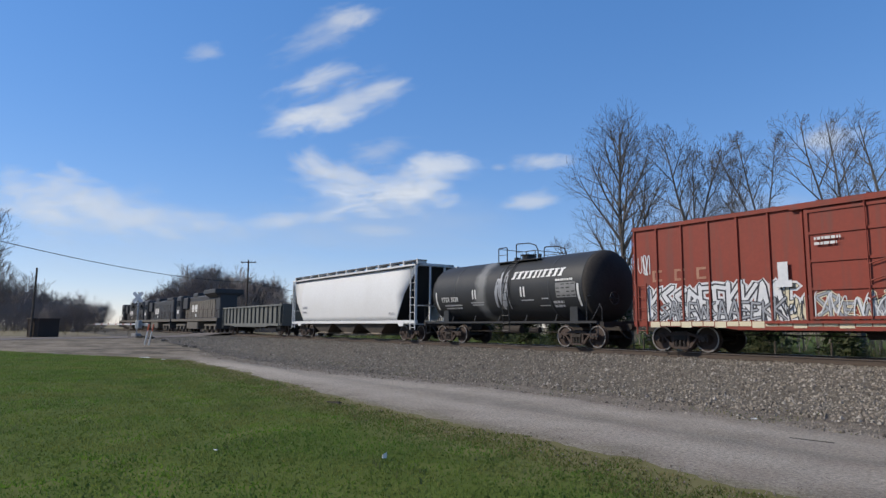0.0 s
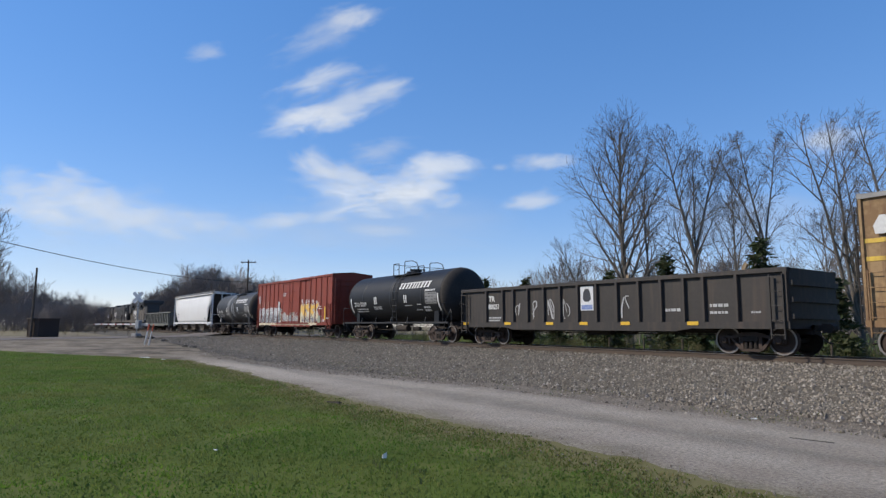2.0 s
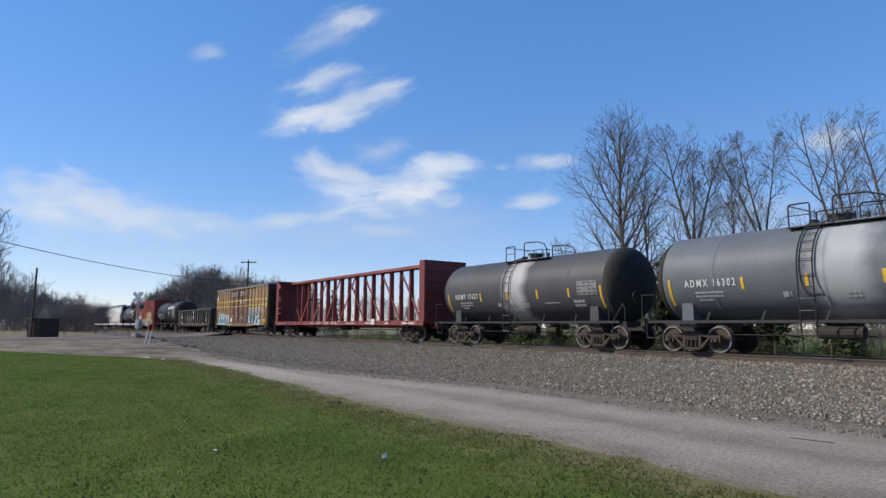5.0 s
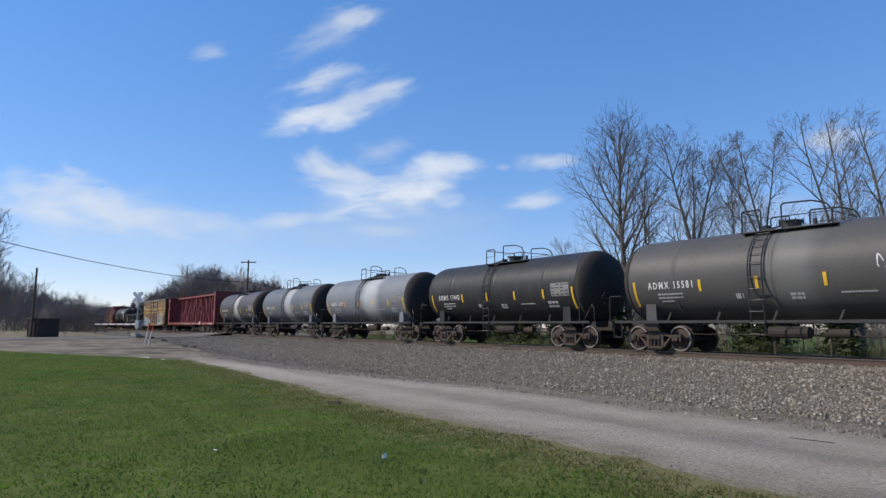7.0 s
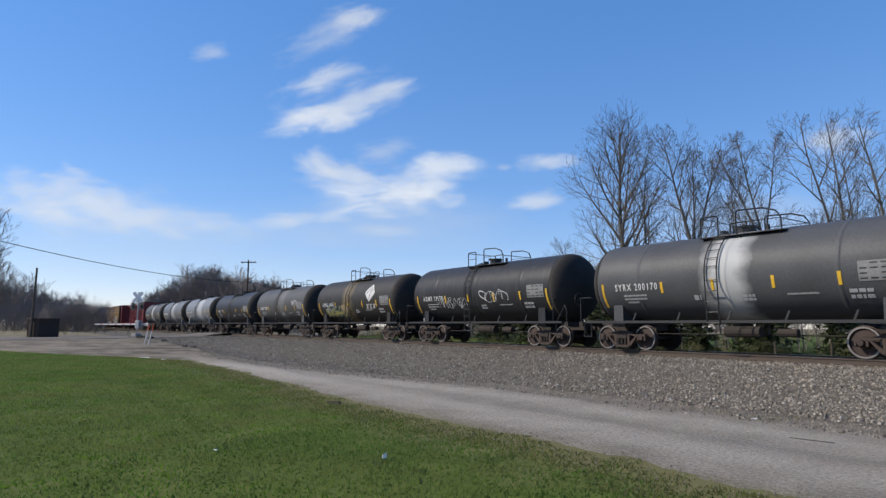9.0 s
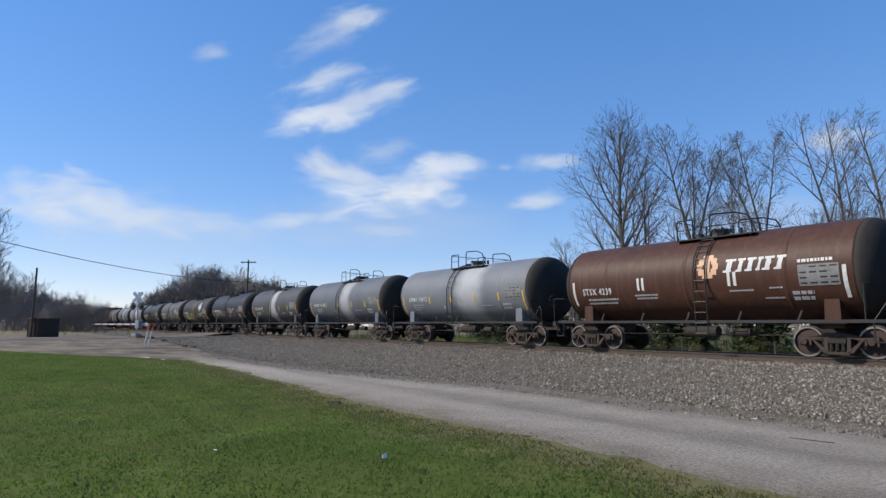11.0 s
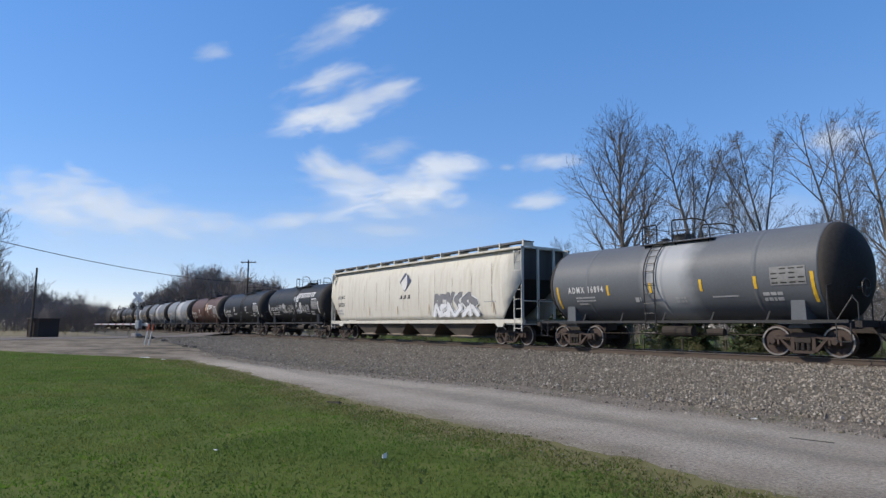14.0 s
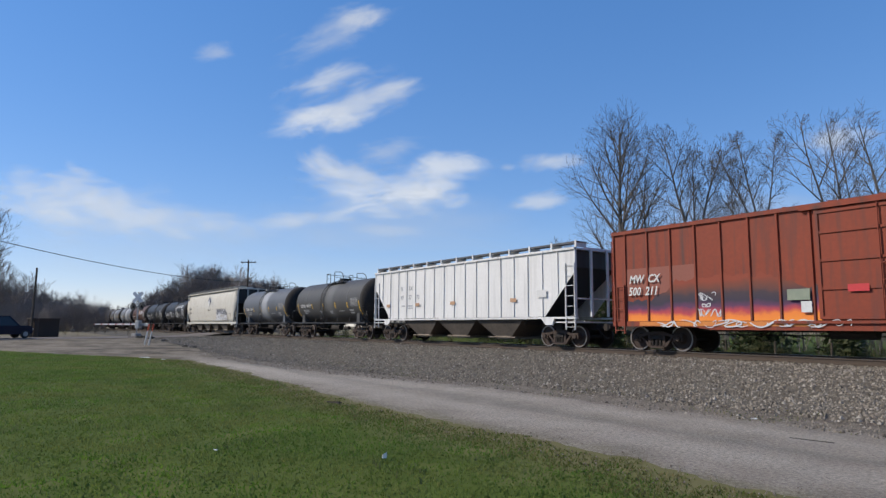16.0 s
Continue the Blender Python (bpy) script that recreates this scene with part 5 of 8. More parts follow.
    # bays under the sill
    w = (length - 6.6) / bays
    for i in range(bays):
        xc = -h + 3.3 + w * (i + 0.5)
        bm = bmesh.new()
        a, b = w * 0.5 - 0.02, 0.62
        hexa(bm, [(xc - b, -1.12, 0.40), (xc + b, -1.12, 0.40), (xc + b, 1.12, 0.40), (xc - b, 1.12, 0.40)],
             [(xc - a, -y + 0.1, sill_z - 0.12), (xc + a, -y + 0.1, sill_z - 0.12), (xc + a, y - 0.1, sill_z - 0.12), (xc - a, y - 0.1, sill_z - 0.12)])
        bay = part("hopper_bay", bm, M_BAY, car)
        bm = bmesh.new()
        block(bm, xc - 0.55, xc + 0.55, -1.16, 1.16, 0.28, 0.42, 0.02)
        rod(bm, (xc - 0.95, -1.2, 0.36), (xc + 0.95, -1.2, 0.36), 0.03, 0.03, 6)
        part("outlet_gate", bm, M_OUTLET, bay)
    couplers(car, h + 0.15)
    for sx in (-1, 1):
        truck(car, sx * (h - 1.4))
    return car


M_OUTLET = mat("tan_outlet_gate", (0.26, 0.215, 0.165), (0.14, 0.11, 0.085), 0.85, big=2, fine=12)
M_BAY = mat("dusty_hopper_bay", (0.115, 0.094, 0.076), (0.05, 0.042, 0.036), 0.85, big=1.2, fine=10)
M_HOPWHITE = mat("white_hopper_paint", (0.74, 0.74, 0.73), (0.66, 0.65, 0.63), 0.5, big=0.5, fine=8, bump=0.03)
M_HOPCREAM = mat("cream_hopper_paint", (0.62, 0.595, 0.52), (0.55, 0.52, 0.45), 0.6, big=0.5, fine=8, bump=0.05, dirt=(0.50, 0.46, 0.38), streak=True)
M_HOPGREY = mat("chalky_white_hopper_paint", (0.80, 0.79, 0.77), (0.70, 0.69, 0.67), 0.6, big=0.5, fine=8, bump=0.05, dirt=(0.60, 0.59, 0.57), streak=True)


# ---- train: centre-beam flat ----
def centre_beam(label, s0, length, paint, end_paint):
    car = new_car("centre_beam_flatcar", label, "flatcar", s0, length)
    h = length / 2
    bm = bmesh.new()
    block(bm, -h, h, -1.42, 1.42, 1.0, 1.12)
    block(bm, -h, h, -0.4, 0.4, 0.72, 1.0)
    part("deck", bm, paint, car)
    for sy in (-1, 1):
        bm = bmesh.new()
        y0, y1 = sorted((sy * 1.36, sy * 1.48))
        block(bm, -h, h, y0, y1, 0.90, 1.16)
        n = 22
        for i in range(n):
            x = -h + 0.6 + (length - 1.2) * i / (n - 1)
            ya, yb = sorted((sy * 1.48, sy * 1.53))
            block(bm, x - 0.06, x + 0.06, ya, yb, 1.02, 1.14)
        part("side_sill", bm, paint, car)
    # end bulkheads
    for sx in (-1, 1):
        bm = bmesh.new()
        xa, xb = sorted((sx * h, sx * (h - 0.12)))
        block(bm, xa, xb, -1.42, 1.42, 1.12, 4.50)
        head = part("bulkhead", bm, end_paint, car)
        xa, xb = sorted((sx * (h + 0.02), sx * (h - 0.50)))
        for yy in (-1.36, 1.36):
            bm = bmesh.new()
            block(bm, xa, xb, yy - 0.07, yy + 0.07, 1.12, 4.42)
            part("bulkhead_post", bm, end_paint, head)
        bm = bmesh.new()
        block(bm, xa, xb, -1.43, 1.43, 4.42, 4.52)
        part("bulkhead_cap", bm, end_paint, head)
        for k in range(5):
            xa, xb = sorted((sx * h, sx * (h + 0.08)))
            bm = bmesh.new()
            block(bm, xa, xb, -1.3, 1.3, 1.5 + k * 0.6, 1.62 + k * 0.6)
            part("bulkhead_rib", bm, end_paint, head)
    x0, x1 = -h + 0.5, h - 0.5
    bm = bmesh.new()
    block(bm, x0, x1, -0.34, 0.34, 4.34, 4.42)
    block(bm, x0, x1, -0.36, -0.30, 4.28, 4.46)
    block(bm, x0, x1, 0.30, 0.36, 4.28, 4.46)
    part("top_chord", bm, paint, car)
    n, step = 17, 1.2
    for i in range(n + 1):
        x = -10.2 + step * i
        bm = bmesh.new()
        w, wt = (0.17, 0.13) if i % 2 else (0.15, 0.11)
        a, b = (0.075, 0.065) if i % 2 else (0.06, 0.05)
        hexa(bm, [(x - a, -w, 1.12), (x + a, -w, 1.12), (x + a, w, 1.12), (x - a, w, 1.12)],
             [(x - b, -wt, 4.34), (x + b, -wt, 4.34), (x + b, wt, 4.34), (x - b, wt, 4.34)])
        for z in (1.9, 2.6, 3.3):
            block(bm, x - a - 0.02, x + a + 0.02, -w - 0.01, -w + 0.05, z, z + 0.07)
        part("upright", bm, paint, car)
    # the braces rise towards the middle from both ends
    for i in (1, 3, 5, 7):
        for sx in (-1, 1):
            foot, head = sx * (10.2 - step * i), sx * (10.2 - step * (i + 2))
            bm = bmesh.new()
            beam(bm, (foot, -0.14 + 0.08 * (sx > 0), 1.2), (head, -0.14 + 0.08 * (sx > 0), 4.3), 0.05, 0.12)
            part("brace", bm, paint, car)
    for sx in (-1, 1):
        bm = bmesh.new()
        beam(bm, (sx * 9.1, -0.14, 1.2), (sx * 10.2, -0.14, 2.5), 0.05, 0.15)
        part("brace", bm, paint, car)
    for i in range(10):
        x = -h + 2.2 + (length - 4.4) * i / 9
        bm = bmesh.new()
        block(bm, x - 0.06, x + 0.06, -1.4, 1.4, 0.84, 1.0)
        part("cross_bearer", bm, M_UNDER, car)
    brake_gear(car, h)
    couplers(car, h + 0.15)
    for sx in (-1, 1):
        truck(car, sx * (h - 2.1))
    return car


M_BEAMRED = mat("faded_red_paint", (0.27, 0.05, 0.046), (0.19, 0.038, 0.036), 0.6, big=0.6, fine=10, dirt=(0.30, 0.11, 0.09))
M_BEAMEND = mat("deep_red_bulkhead_paint", (0.20, 0.035, 0.035), (0.14, 0.028, 0.028), 0.6, big=0.6, fine=10)

# ---- train: locomotives ----
M_LOCO = mat("black_locomotive_paint", (0.040, 0.040, 0.042), (0.055, 0.052, 0.05), 0.55, big=0.5, fine=9, bump=0.03)
M_LOCODUST = mat("dusty_locomotive_frame", (0.14, 0.125, 0.105), (0.09, 0.08, 0.07), 0.8, big=0.6, fine=9)
M_GLASS = mat("dark_cab_glass", (0.02, 0.025, 0.03), rough=0.08, bump=0)


def locomotive(s0, label, wide_radiator):
    length = 21.6
    car = new_car("locomotive", label, "locomotive", s0, length, "locomotives of the freight train")
    h = length / 2
    bm = bmesh.new()
    block(bm, -h, h, -1.5, 1.5, 1.30, 1.62)
    part("frame", bm, M_LOCODUST, car)
    bm = bmesh.new()
    block(bm, -h + 1.0, -h + 2.9, -1.1, 1.1, 1.62, 3.35, 0.12)
    part("short_nose", bm, M_LOCO, car)
    bm = bmesh.new()
    block(bm, -h + 2.7, -h + 5.1, -1.52, 1.52, 1.62, 4.55, 0.16)
    cab = part("cab", bm, M_LOCO, car)
    bm = bmesh.new()
    for x in (-h + 3.2, -h + 4.1):
        patch(bm, x, x + 0.7, 3.2, 3.95, -1.52, out=0.02)
    part("cab_window", bm, M_GLASS, cab)
    bm = bmesh.new()
    block(bm, -h + 5.1, h - 1.0, -0.95, 0.95, 1.62, 4.30, 0.10)
    part("long_hood", bm, M_LOCO, car)
    for i in range(14):
        bm = bmesh.new()
        x = -h + 5.6 + i * 0.95
        block(bm, x, x + 0.85, -0.985, -0.95, 1.75, 3.7)
        part("hood_door", bm, M_LOCODUST if wide_radiator else M_LOCO, car)
    bm = bmesh.new()
    if wide_radiator:
        hexa(bm, [(h - 5.0, -0.96, 3.9), (h - 1.1, -0.96, 3.9), (h - 1.1, 0.96, 3.9), (h - 5.0, 0.96, 3.9)],
             [(h - 5.6, -1.55, 4.35), (h - 0.9, -1.55, 4.35), (h - 0.9, 1.55, 4.35), (h - 5.6, 1.55, 4.35)])
        block(bm, h - 5.6, h - 0.9, -1.55, 1.55, 4.35, 4.78, 0.06)
    else:
        block(bm, h - 5.2, h - 1.4, -1.0, 1.0, 4.30, 4.62, 0.08)
        for x in (h - 4.4, h - 3.2, h - 2.1):
            rod(bm, (x, 0, 4.62), (x, 0, 4.74), 0.42, 0.42, 14)
    part("radiator", bm, M_LOCO, car)
    bm = bmesh.new()
    block(bm, -2.0, 0.2, -0.97, 0.97, 4.30, 4.72, 0.08)
    part("exhaust_housing", bm, M_LOCO, car)
    bm = bmesh.new()
    block(bm, -h + 5.1, -h + 7.4, -1.25, 1.25, 2.9, 4.25, 0.06)
    part("dynamic_brake_box", bm, M_LOCO, car)
    bm = bmesh.new()
    block(bm, -2.6, 2.6, -1.42, 1.42, 0.42, 1.30, 0.12)
    part("fuel_tank", bm, M_LOCODUST, car)
    bm = bmesh.new()
    for sy in (-1, 1):
        pipe(bm, [(-h + 5.2, sy * 1.46, 2.62), (h - 0.4, sy * 1.46, 2.62)], 0.022)
        for i in range(10):
            x = -h + 5.2 + i * (length - 5.7) / 9
            rod(bm, (x, sy * 1.46, 1.6), (x, sy * 1.46, 2.64), 0.018, 0.018, 5)
        for sx in (-1, 1):
            pipe(bm, [(sx * (h - 0.1), sy * 1.44, 0.5), (sx * (h - 0.1), sy * 1.44, 2.5), (sx * (h - 0.1), sy * 0.3, 2.5)], 0.022)
    part("handrail", bm, M_FRAME, car)
    for sx in (-1, 1):
        bm = bmesh.new()
        xa, xb = sorted((sx * h, sx * (h + 0.06)))
        block(bm, xa, xb, -1.5, 1.5, 0.45, 1.62)
        part("pilot", bm, M_LOCO, car)
    bm = bmesh.new()
    patch(bm, -1.9, -0.9, 2.45, 3.25, -0.985, out=0.03)
    patch(bm, -0.6, 0.6, 2.45, 3.25, -0.985, out=0.03)
    patch(bm, -0.3, 0.3, 1.85, 2.2, -0.985, out=0.03)
    part("owner_emblem", bm, M_WHITE, car)
    bm = bmesh.new()
    patch(bm, -h + 3.3, -h + 4.3, 2.3, 2.75, -1.52, out=0.03)
    part("owner_emblem", bm, M_WHITE, car, "white owner's marks as plain blocks")
    for sx in (-1, 1):
        bm = bmesh.new()
        block(bm, sx * 7.0 - 2.3, sx * 7.0 + 2.3, -0.7, 0.7, 0.5, 1.1)
        tr = part("truck", bm, M_UNDER, car)
        for sy in (-1, 1):
            bm = bmesh.new()
            slab(bm, [(sx * 7.0 - 2.6, 0.75), (sx * 7.0 + 2.6, 0.75), (sx * 7.0 + 2.4, 0.98), (sx * 7.0 - 2.4, 0.98)], sy * 1.05 - 0.09, sy * 1.05 + 0.09)
            for dx in (-1.85, 0, 1.85):
                slab(bm, [(sx * 7.0 + dx - 0.28, 0.34), (sx * 7.0 + dx + 0.28, 0.34), (sx * 7.0 + dx + 0.25, 0.78), (sx * 7.0 + dx - 0.25, 0.78)], sy * 1.05 - 0.1, sy * 1.05 + 0.1)
            part("side_frame", bm, M_LOCODUST, tr)
            for dx in (-1.85, 0, 1.85):
                again("wheel", shared("wheel", make_wheel), tr, pose(sx * 7.0 + dx, sy * 0.755, 0.47, 0, 0, 0 if sy < 0 else 180))
    couplers(car, h + 0.15)
    return car


# ---- the train, from its head ----
locomotive(113.6 + 22.4, "black diesel locomotive at the head of the train", False)
locomotive(113.6, "black diesel locomotive with white marks on its hood", False)
locomotive(91.2, "dusty black diesel locomotive with flared radiator wings", True)

M_GONDARK = mat("dark_green_gondola_paint", (0.030, 0.034, 0.030), (0.045, 0.045, 0.04), 0.6, big=0.6, fine=10)
M_GONRIB = mat("dusty_gondola_ribs", (0.16, 0.165, 0.15), (0.11, 0.11, 0.10), 0.7, big=0.6, fine=10)
M_GONBLACK = mat("grimy_black_gondola_paint", (0.038, 0.032, 0.028), (0.024, 0.021, 0.019), 0.65, big=0.6, fine=10, dirt=(0.058, 0.042, 0.033), streak=True)
gondola("dark gondola wagon with dusty pale ribs", 67.2, 16.7, M_GONRIB, M_GONDARK, 2.62, 15)

car = hopper("smooth white covered hopper wagon, clean", 48.3, 18.2, M_HOPWHITE, top=4.30, cut=2.1, cut_z=4.15, bulge=0.16, bays=3)
bars(car, [(-6.9, 2.1, 0.9, 0.16), (-6.9, 1.8, 0.7, 0.10), (6.2, 1.55, 0.6, 0.10)], M_GRAFGREY, -1.545)

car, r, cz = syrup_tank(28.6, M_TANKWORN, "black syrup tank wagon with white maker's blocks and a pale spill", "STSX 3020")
scrawl(car, -0.15, 0.75, cz - 0.9, cz + 0.85, M_GRAFGREY, 4, 8, 0.10, radius=r, centre_z=cz, label="pale sprayed smear on the shell")

car = box_car("rust-red boxcar with white and amber graffiti", 15.1, 15.6, M_BOXRED, M_BOXREDEND, (-1.75, 2.0), 4.48, 6)
BODY = -1.522       # just off the side sheet, between its posts
M_GRAFCREAM = mat("cream_spray_paint", (0.62, 0.55, 0.38), (0.70, 0.62, 0.44), 0.55, big=1.5, fine=8, bump=0)
sprayed_piece(car, -7.15, -2.3, 1.08, 2.30, M_GRAFWHITE, M_GRAFBLACK, M_GRAFWHITE, 3, 10, BODY, thick=0.13, rim=0.055, label="white sprayed lettering with black contours")
sprayed_piece(car, -7.1, -2.4, 1.10, 1.75, M_GRAFGREY, M_GRAFBLACK, None, 8, 13, BODY, thick=0.08, rim=0.03, out=0.013)
sprayed_piece(car, -2.7, -1.75, 1.1, 2.2, M_GRAFCREAM, M_GRAFBLACK, M_GRAFWHITE, 6, 3, BODY, thick=0.15, rim=0.03, ragged=0.5)
scrawl(car, -2.6, -1.8, 1.1, 1.8, M_GRAFBLACK, 16, 7, 0.03, BODY, out=0.018)
sprayed_piece(car, 2.12, 5.3, 1.08, 2.45, M_GRAFYELLOW, M_GRAFNAVY, M_GRAFWHITE, 5, 5, BODY, thick=0.24, rim=0.025, glow=0.06, low=M_GRAFCREAM, label="amber sprayed lettering field", ragged=0.08)
sprayed_piece(car, 2.3, 5.1, 1.1, 1.55, M_GRAFGREY, M_GRAFNAVY, None, 9, 8, BODY, thick=0.07, rim=0.02, out=0.016, ragged=0.5)
for k in range(5):
    scrawl(car, 2.25 + 0.66 * k, 2.62 + 0.66 * k, 2.5, 2.86 - 0.04 * k, M_GRAFWHITE, 24 + k, 5, 0.035, BODY)
sprayed_piece(car, -1.5, 1.75, 1.1, 1.95, M_GRAFGREY, M_GRAFBLACK, M_GRAFCREAM, 7, 9, -1.572, thick=0.09, rim=0.02, glow=0.03, ragged=0.6, label="grey sprayed lettering field")
scrawl(car, -1.5, 1.7, 1.1, 1.9, M_GRAFWHITE, 11, 16, 0.03, -1.574, out=0.016)
bm = bmesh.new()
for i in range(30):
    x = -7.1 + 12.4 * i / 30
    patch(bm, x, x + 0.38, 0.90 - 0.05 * (i % 3 == 0), 1.045, -1.582, out=0.004)
tagged(part("overspray", bm, M_GRAFCREAM, car, "pale overspray along the sill"), kind="stuff")
blot(car, 5.25, 5.95, 1.0, 1.75, M_GRAFGREEN, 12, BODY, 2)
scrawl(car, 6.2, 6.75, 1.75, 2.15, M_FADED, 13, 4, 0.04, BODY)
scrawl(car, -7.6, -7.1, 2.7, 3.5, M_GRAFWHITE, 23, 4, 0.035, BODY)
scrawl(car, 6.0, 6.6, 1.1, 1.35, M_GRAFWHITE, 29, 4, 0.03, BODY)
bm = bmesh.new()
for x, w in ((-7.0, 0.5), (-6.1, 0.5), (-5.25, 0.45)):
    patch(bm, x, x + 0.10, 2.45, 2.85, BODY)
    patch(bm, x + 0.10, x + w * 0.8, 2.45, 2.53, BODY)
    patch(bm, x + 0.10, x + w * 0.8, 2.77, 2.85, BODY)
tagged(part("owner_emblem", bm, M_FADED, car, "faded owner's mark as plain blocks"), kind="stuff")
bm = bmesh.new()
patch(bm, -2.5, -2.2, 2.2, 2.8, -1.60)
patch(bm, -2.6, -2.1, 2.05, 2.25, -1.604)
part("placard", bm, M_GRAFWHITE, car)
bm = bmesh.new()
patch(bm, 6.6, 6.78, 1.25, 2.2, -1.585)
part("reflector_strip", bm, M_YELLOW, car)
bars(car, [(-1.4, 3.35, 0.7, 0.08), (-1.4, 3.2, 0.6, 0.08), (7.0, 1.35, 0.5, 0.06), (5.7, 2.2, 0.5, 0.06), (5.7, 2.05, 0.6, 0.06)], M_WHITE, -1.63)

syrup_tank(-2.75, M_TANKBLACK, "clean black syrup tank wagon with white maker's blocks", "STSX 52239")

car = gondola("grimy black gondola wagon with white numbers, loaded with scrap timber", -15.6, 16.2, M_GONBLACK, M_GONBLACK, 2.66, 12, rib_x=[-8.0, -6.13, -4.93, -4.2, -3.24, -2.23, -1.26, -0.28, 0.7, 1.7, 2.7, 3.66, 4.57, 5.31, 6.47, 8.02])
letters("TR", 0.36, M_WHITE, car, -6.0, 2.02, -1.45)
letters("800251", 0.33, M_WHITE, car, -6.02, 1.66, -1.45, squeeze=0.8)
bars(car, [(-6.0, 1.22, 0.9, 0.07), (-6.0, 1.1, 0.8, 0.07), (3.8, 1.4, 0.6, 0.1), (5.5, 1.3, 0.65, 0.08), (5.5, 1.52, 0.65, 0.1), (6.9, 1.3, 0.3, 0.06)], M_PALE, -1.45)
for x in (-7.9, -4.75, -2.05, -0.15, 1.9, 4.7):
    bm = bmesh.new()
    patch(bm, x, x + 0.42, 0.93, 1.05, -1.545)
    part("reflector_strip", bm, M_YELLOW, car, "yellow reflective strip")
for x, s in ((-4.1, 31), (-3.05, 32), (-2.0, 33), (-1.1, 34), (1.9, 35)):
    scrawl(car, x, x + 0.35, 1.15, 2.0, M_PALE, s, 2, 0.05, -1.46)
M_TIMBER = mat("scrap_timber", (0.34, 0.25, 0.15), (0.22, 0.16, 0.10), 0.9, fine=14)
for x, y, a, ln in ((5.2, -0.4, 62, 1.9), (3.1, 0.3, 118, 1.6), (-3.4, 0.2, 55, 1.7), (0.9, -0.2, 80, 1.65), (6.6, 0.5, 70, 1.5), (-5.6, -0.3, 125, 1.6)):
    bm = bmesh.new()
    beam(bm, (x, y, 1.05), (x + math.cos(radians(a)) * ln * 1.15, y, 1.05 + math.sin(radians(a)) * ln * 1.15), 0.1, 0.12)
    part("scrap_timber", bm, M_TIMBER, car, "tan scrap timber sticking out of the load")
bm = bmesh.new()
patch(bm, -0.15, 0.52, 1.5, 2.46, -1.46)
part("notice", bm, M_GRAFWHITE, car, "white notice with a blue field")
bm = bmesh.new()
bm2 = bmesh.new()
slab(bm2, [(-0.02, 1.95), (0.08, 1.85), (0.30, 1.85), (0.40, 1.95), (0.36, 2.2), (0.28, 2.36), (0.10, 2.36), (0.0, 2.2)], -1.480, -1.474)
part("owner_emblem", bm2, M_GRAFBLACK, car, "round dark emblem as a plain shape")
patch(bm, -0.1, 0.47, 1.54, 1.72, -1.466)
part("notice_field", bm, mat("blue_print", (0.10, 0.16, 0.38), (0.3, 0.36, 0.55), 0.6, big=4, fine=12, bump=0), car)

car = box_car("rusty ochre boxcar with yellow stripes and pale blue graffiti", -33.8, 15.7, M_BOXYELLOW, M_BOXBROWN, (-3.0, 2.6), 4.48, 6, M_ROOF, double=True, door_paint=M_DOORMAROON, inset=1.3, bar_paint=M_DOORBAR)
M_STRIPE = mat("bright_yellow_stripe", (0.74, 0.50, 0.06), (0.52, 0.33, 0.06), 0.6, big=1.5, fine=9, bump=0, dirt=(0.24, 0.13, 0.05), streak=True)
for z in (2.64, 3.13):
    bm = bmesh.new()
    for i in range(30):
        x = -7.8 + i * 0.52
        patch(bm, x, x + 0.525, z, z + 0.12, -1.578 if -3.1 < x < 2.6 else BODY)
    part("painted_stripe", bm, M_STRIPE, car)
sprayed_piece(car, -7.0, -3.45, 1.08, 1.95, M_GRAFCYAN, M_GRAFNAVY, M_GRAFWHITE, 41, 7, BODY, thick=0.17, rim=0.028, glow=0.11, label="pale blue sprayed lettering field", ragged=0.3)
sprayed_piece(car, -6.9, -3.6, 1.08, 1.5, mat("blue_spray_paint", (0.12, 0.30, 0.48), (0.20, 0.42, 0.56), 0.5, bump=0), M_GRAFNAVY, None, 43, 9, BODY, thick=0.08, rim=0.02, out=0.014, ragged=0.5)
sprayed_piece(car, 2.75, 6.1, 1.08, 2.42, M_GRAFGREY, M_GRAFBLACK, M_GRAFCREAM, 44, 4, BODY, thick=0.19, rim=0.05, glow=0.13, low=M_GRAFCYAN, label="chrome and pale blue sprayed lettering", ragged=0.1)
sprayed_piece(car, 2.85, 6.0, 1.1, 2.3, M_GRAFNAVY, M_GRAFNAVY, None, 46, 5, BODY, thick=0.045, rim=0.01, out=0.016, ragged=0.3)
bm = bmesh.new()
for i in range(26):
    x = -7.2 + 13.3 * i / 26
    if not -2.9 < x < 2.5:
        patch(bm, x, x + 0.45, 0.90, 1.045, -1.582, out=0.004)
tagged(part("overspray", bm, M_GRAFCYAN, car, "pale blue overspray along the sill"), kind="stuff")
bm = bmesh.new()
for x in (-6.0, -2.2, 2.6, 5.1):
    patch(bm, x, x + 0.42, 0.86, 0.94, -1.588, out=0.004)
tagged(part("reflector_strip", bm, M_YELLOW, car), kind="stuff")
bm = bmesh.new()
patch(bm, -0.15, 2.45, 1.1, 1.22, -1.574)
tagged(part("graffiti", bm, mat("violet_spray_paint", (0.10, 0.09, 0.28), (0.16, 0.13, 0.32), 0.6, bump=0), car, "violet sprayed band on the doors"), kind="stuff")
bm = bmesh.new()
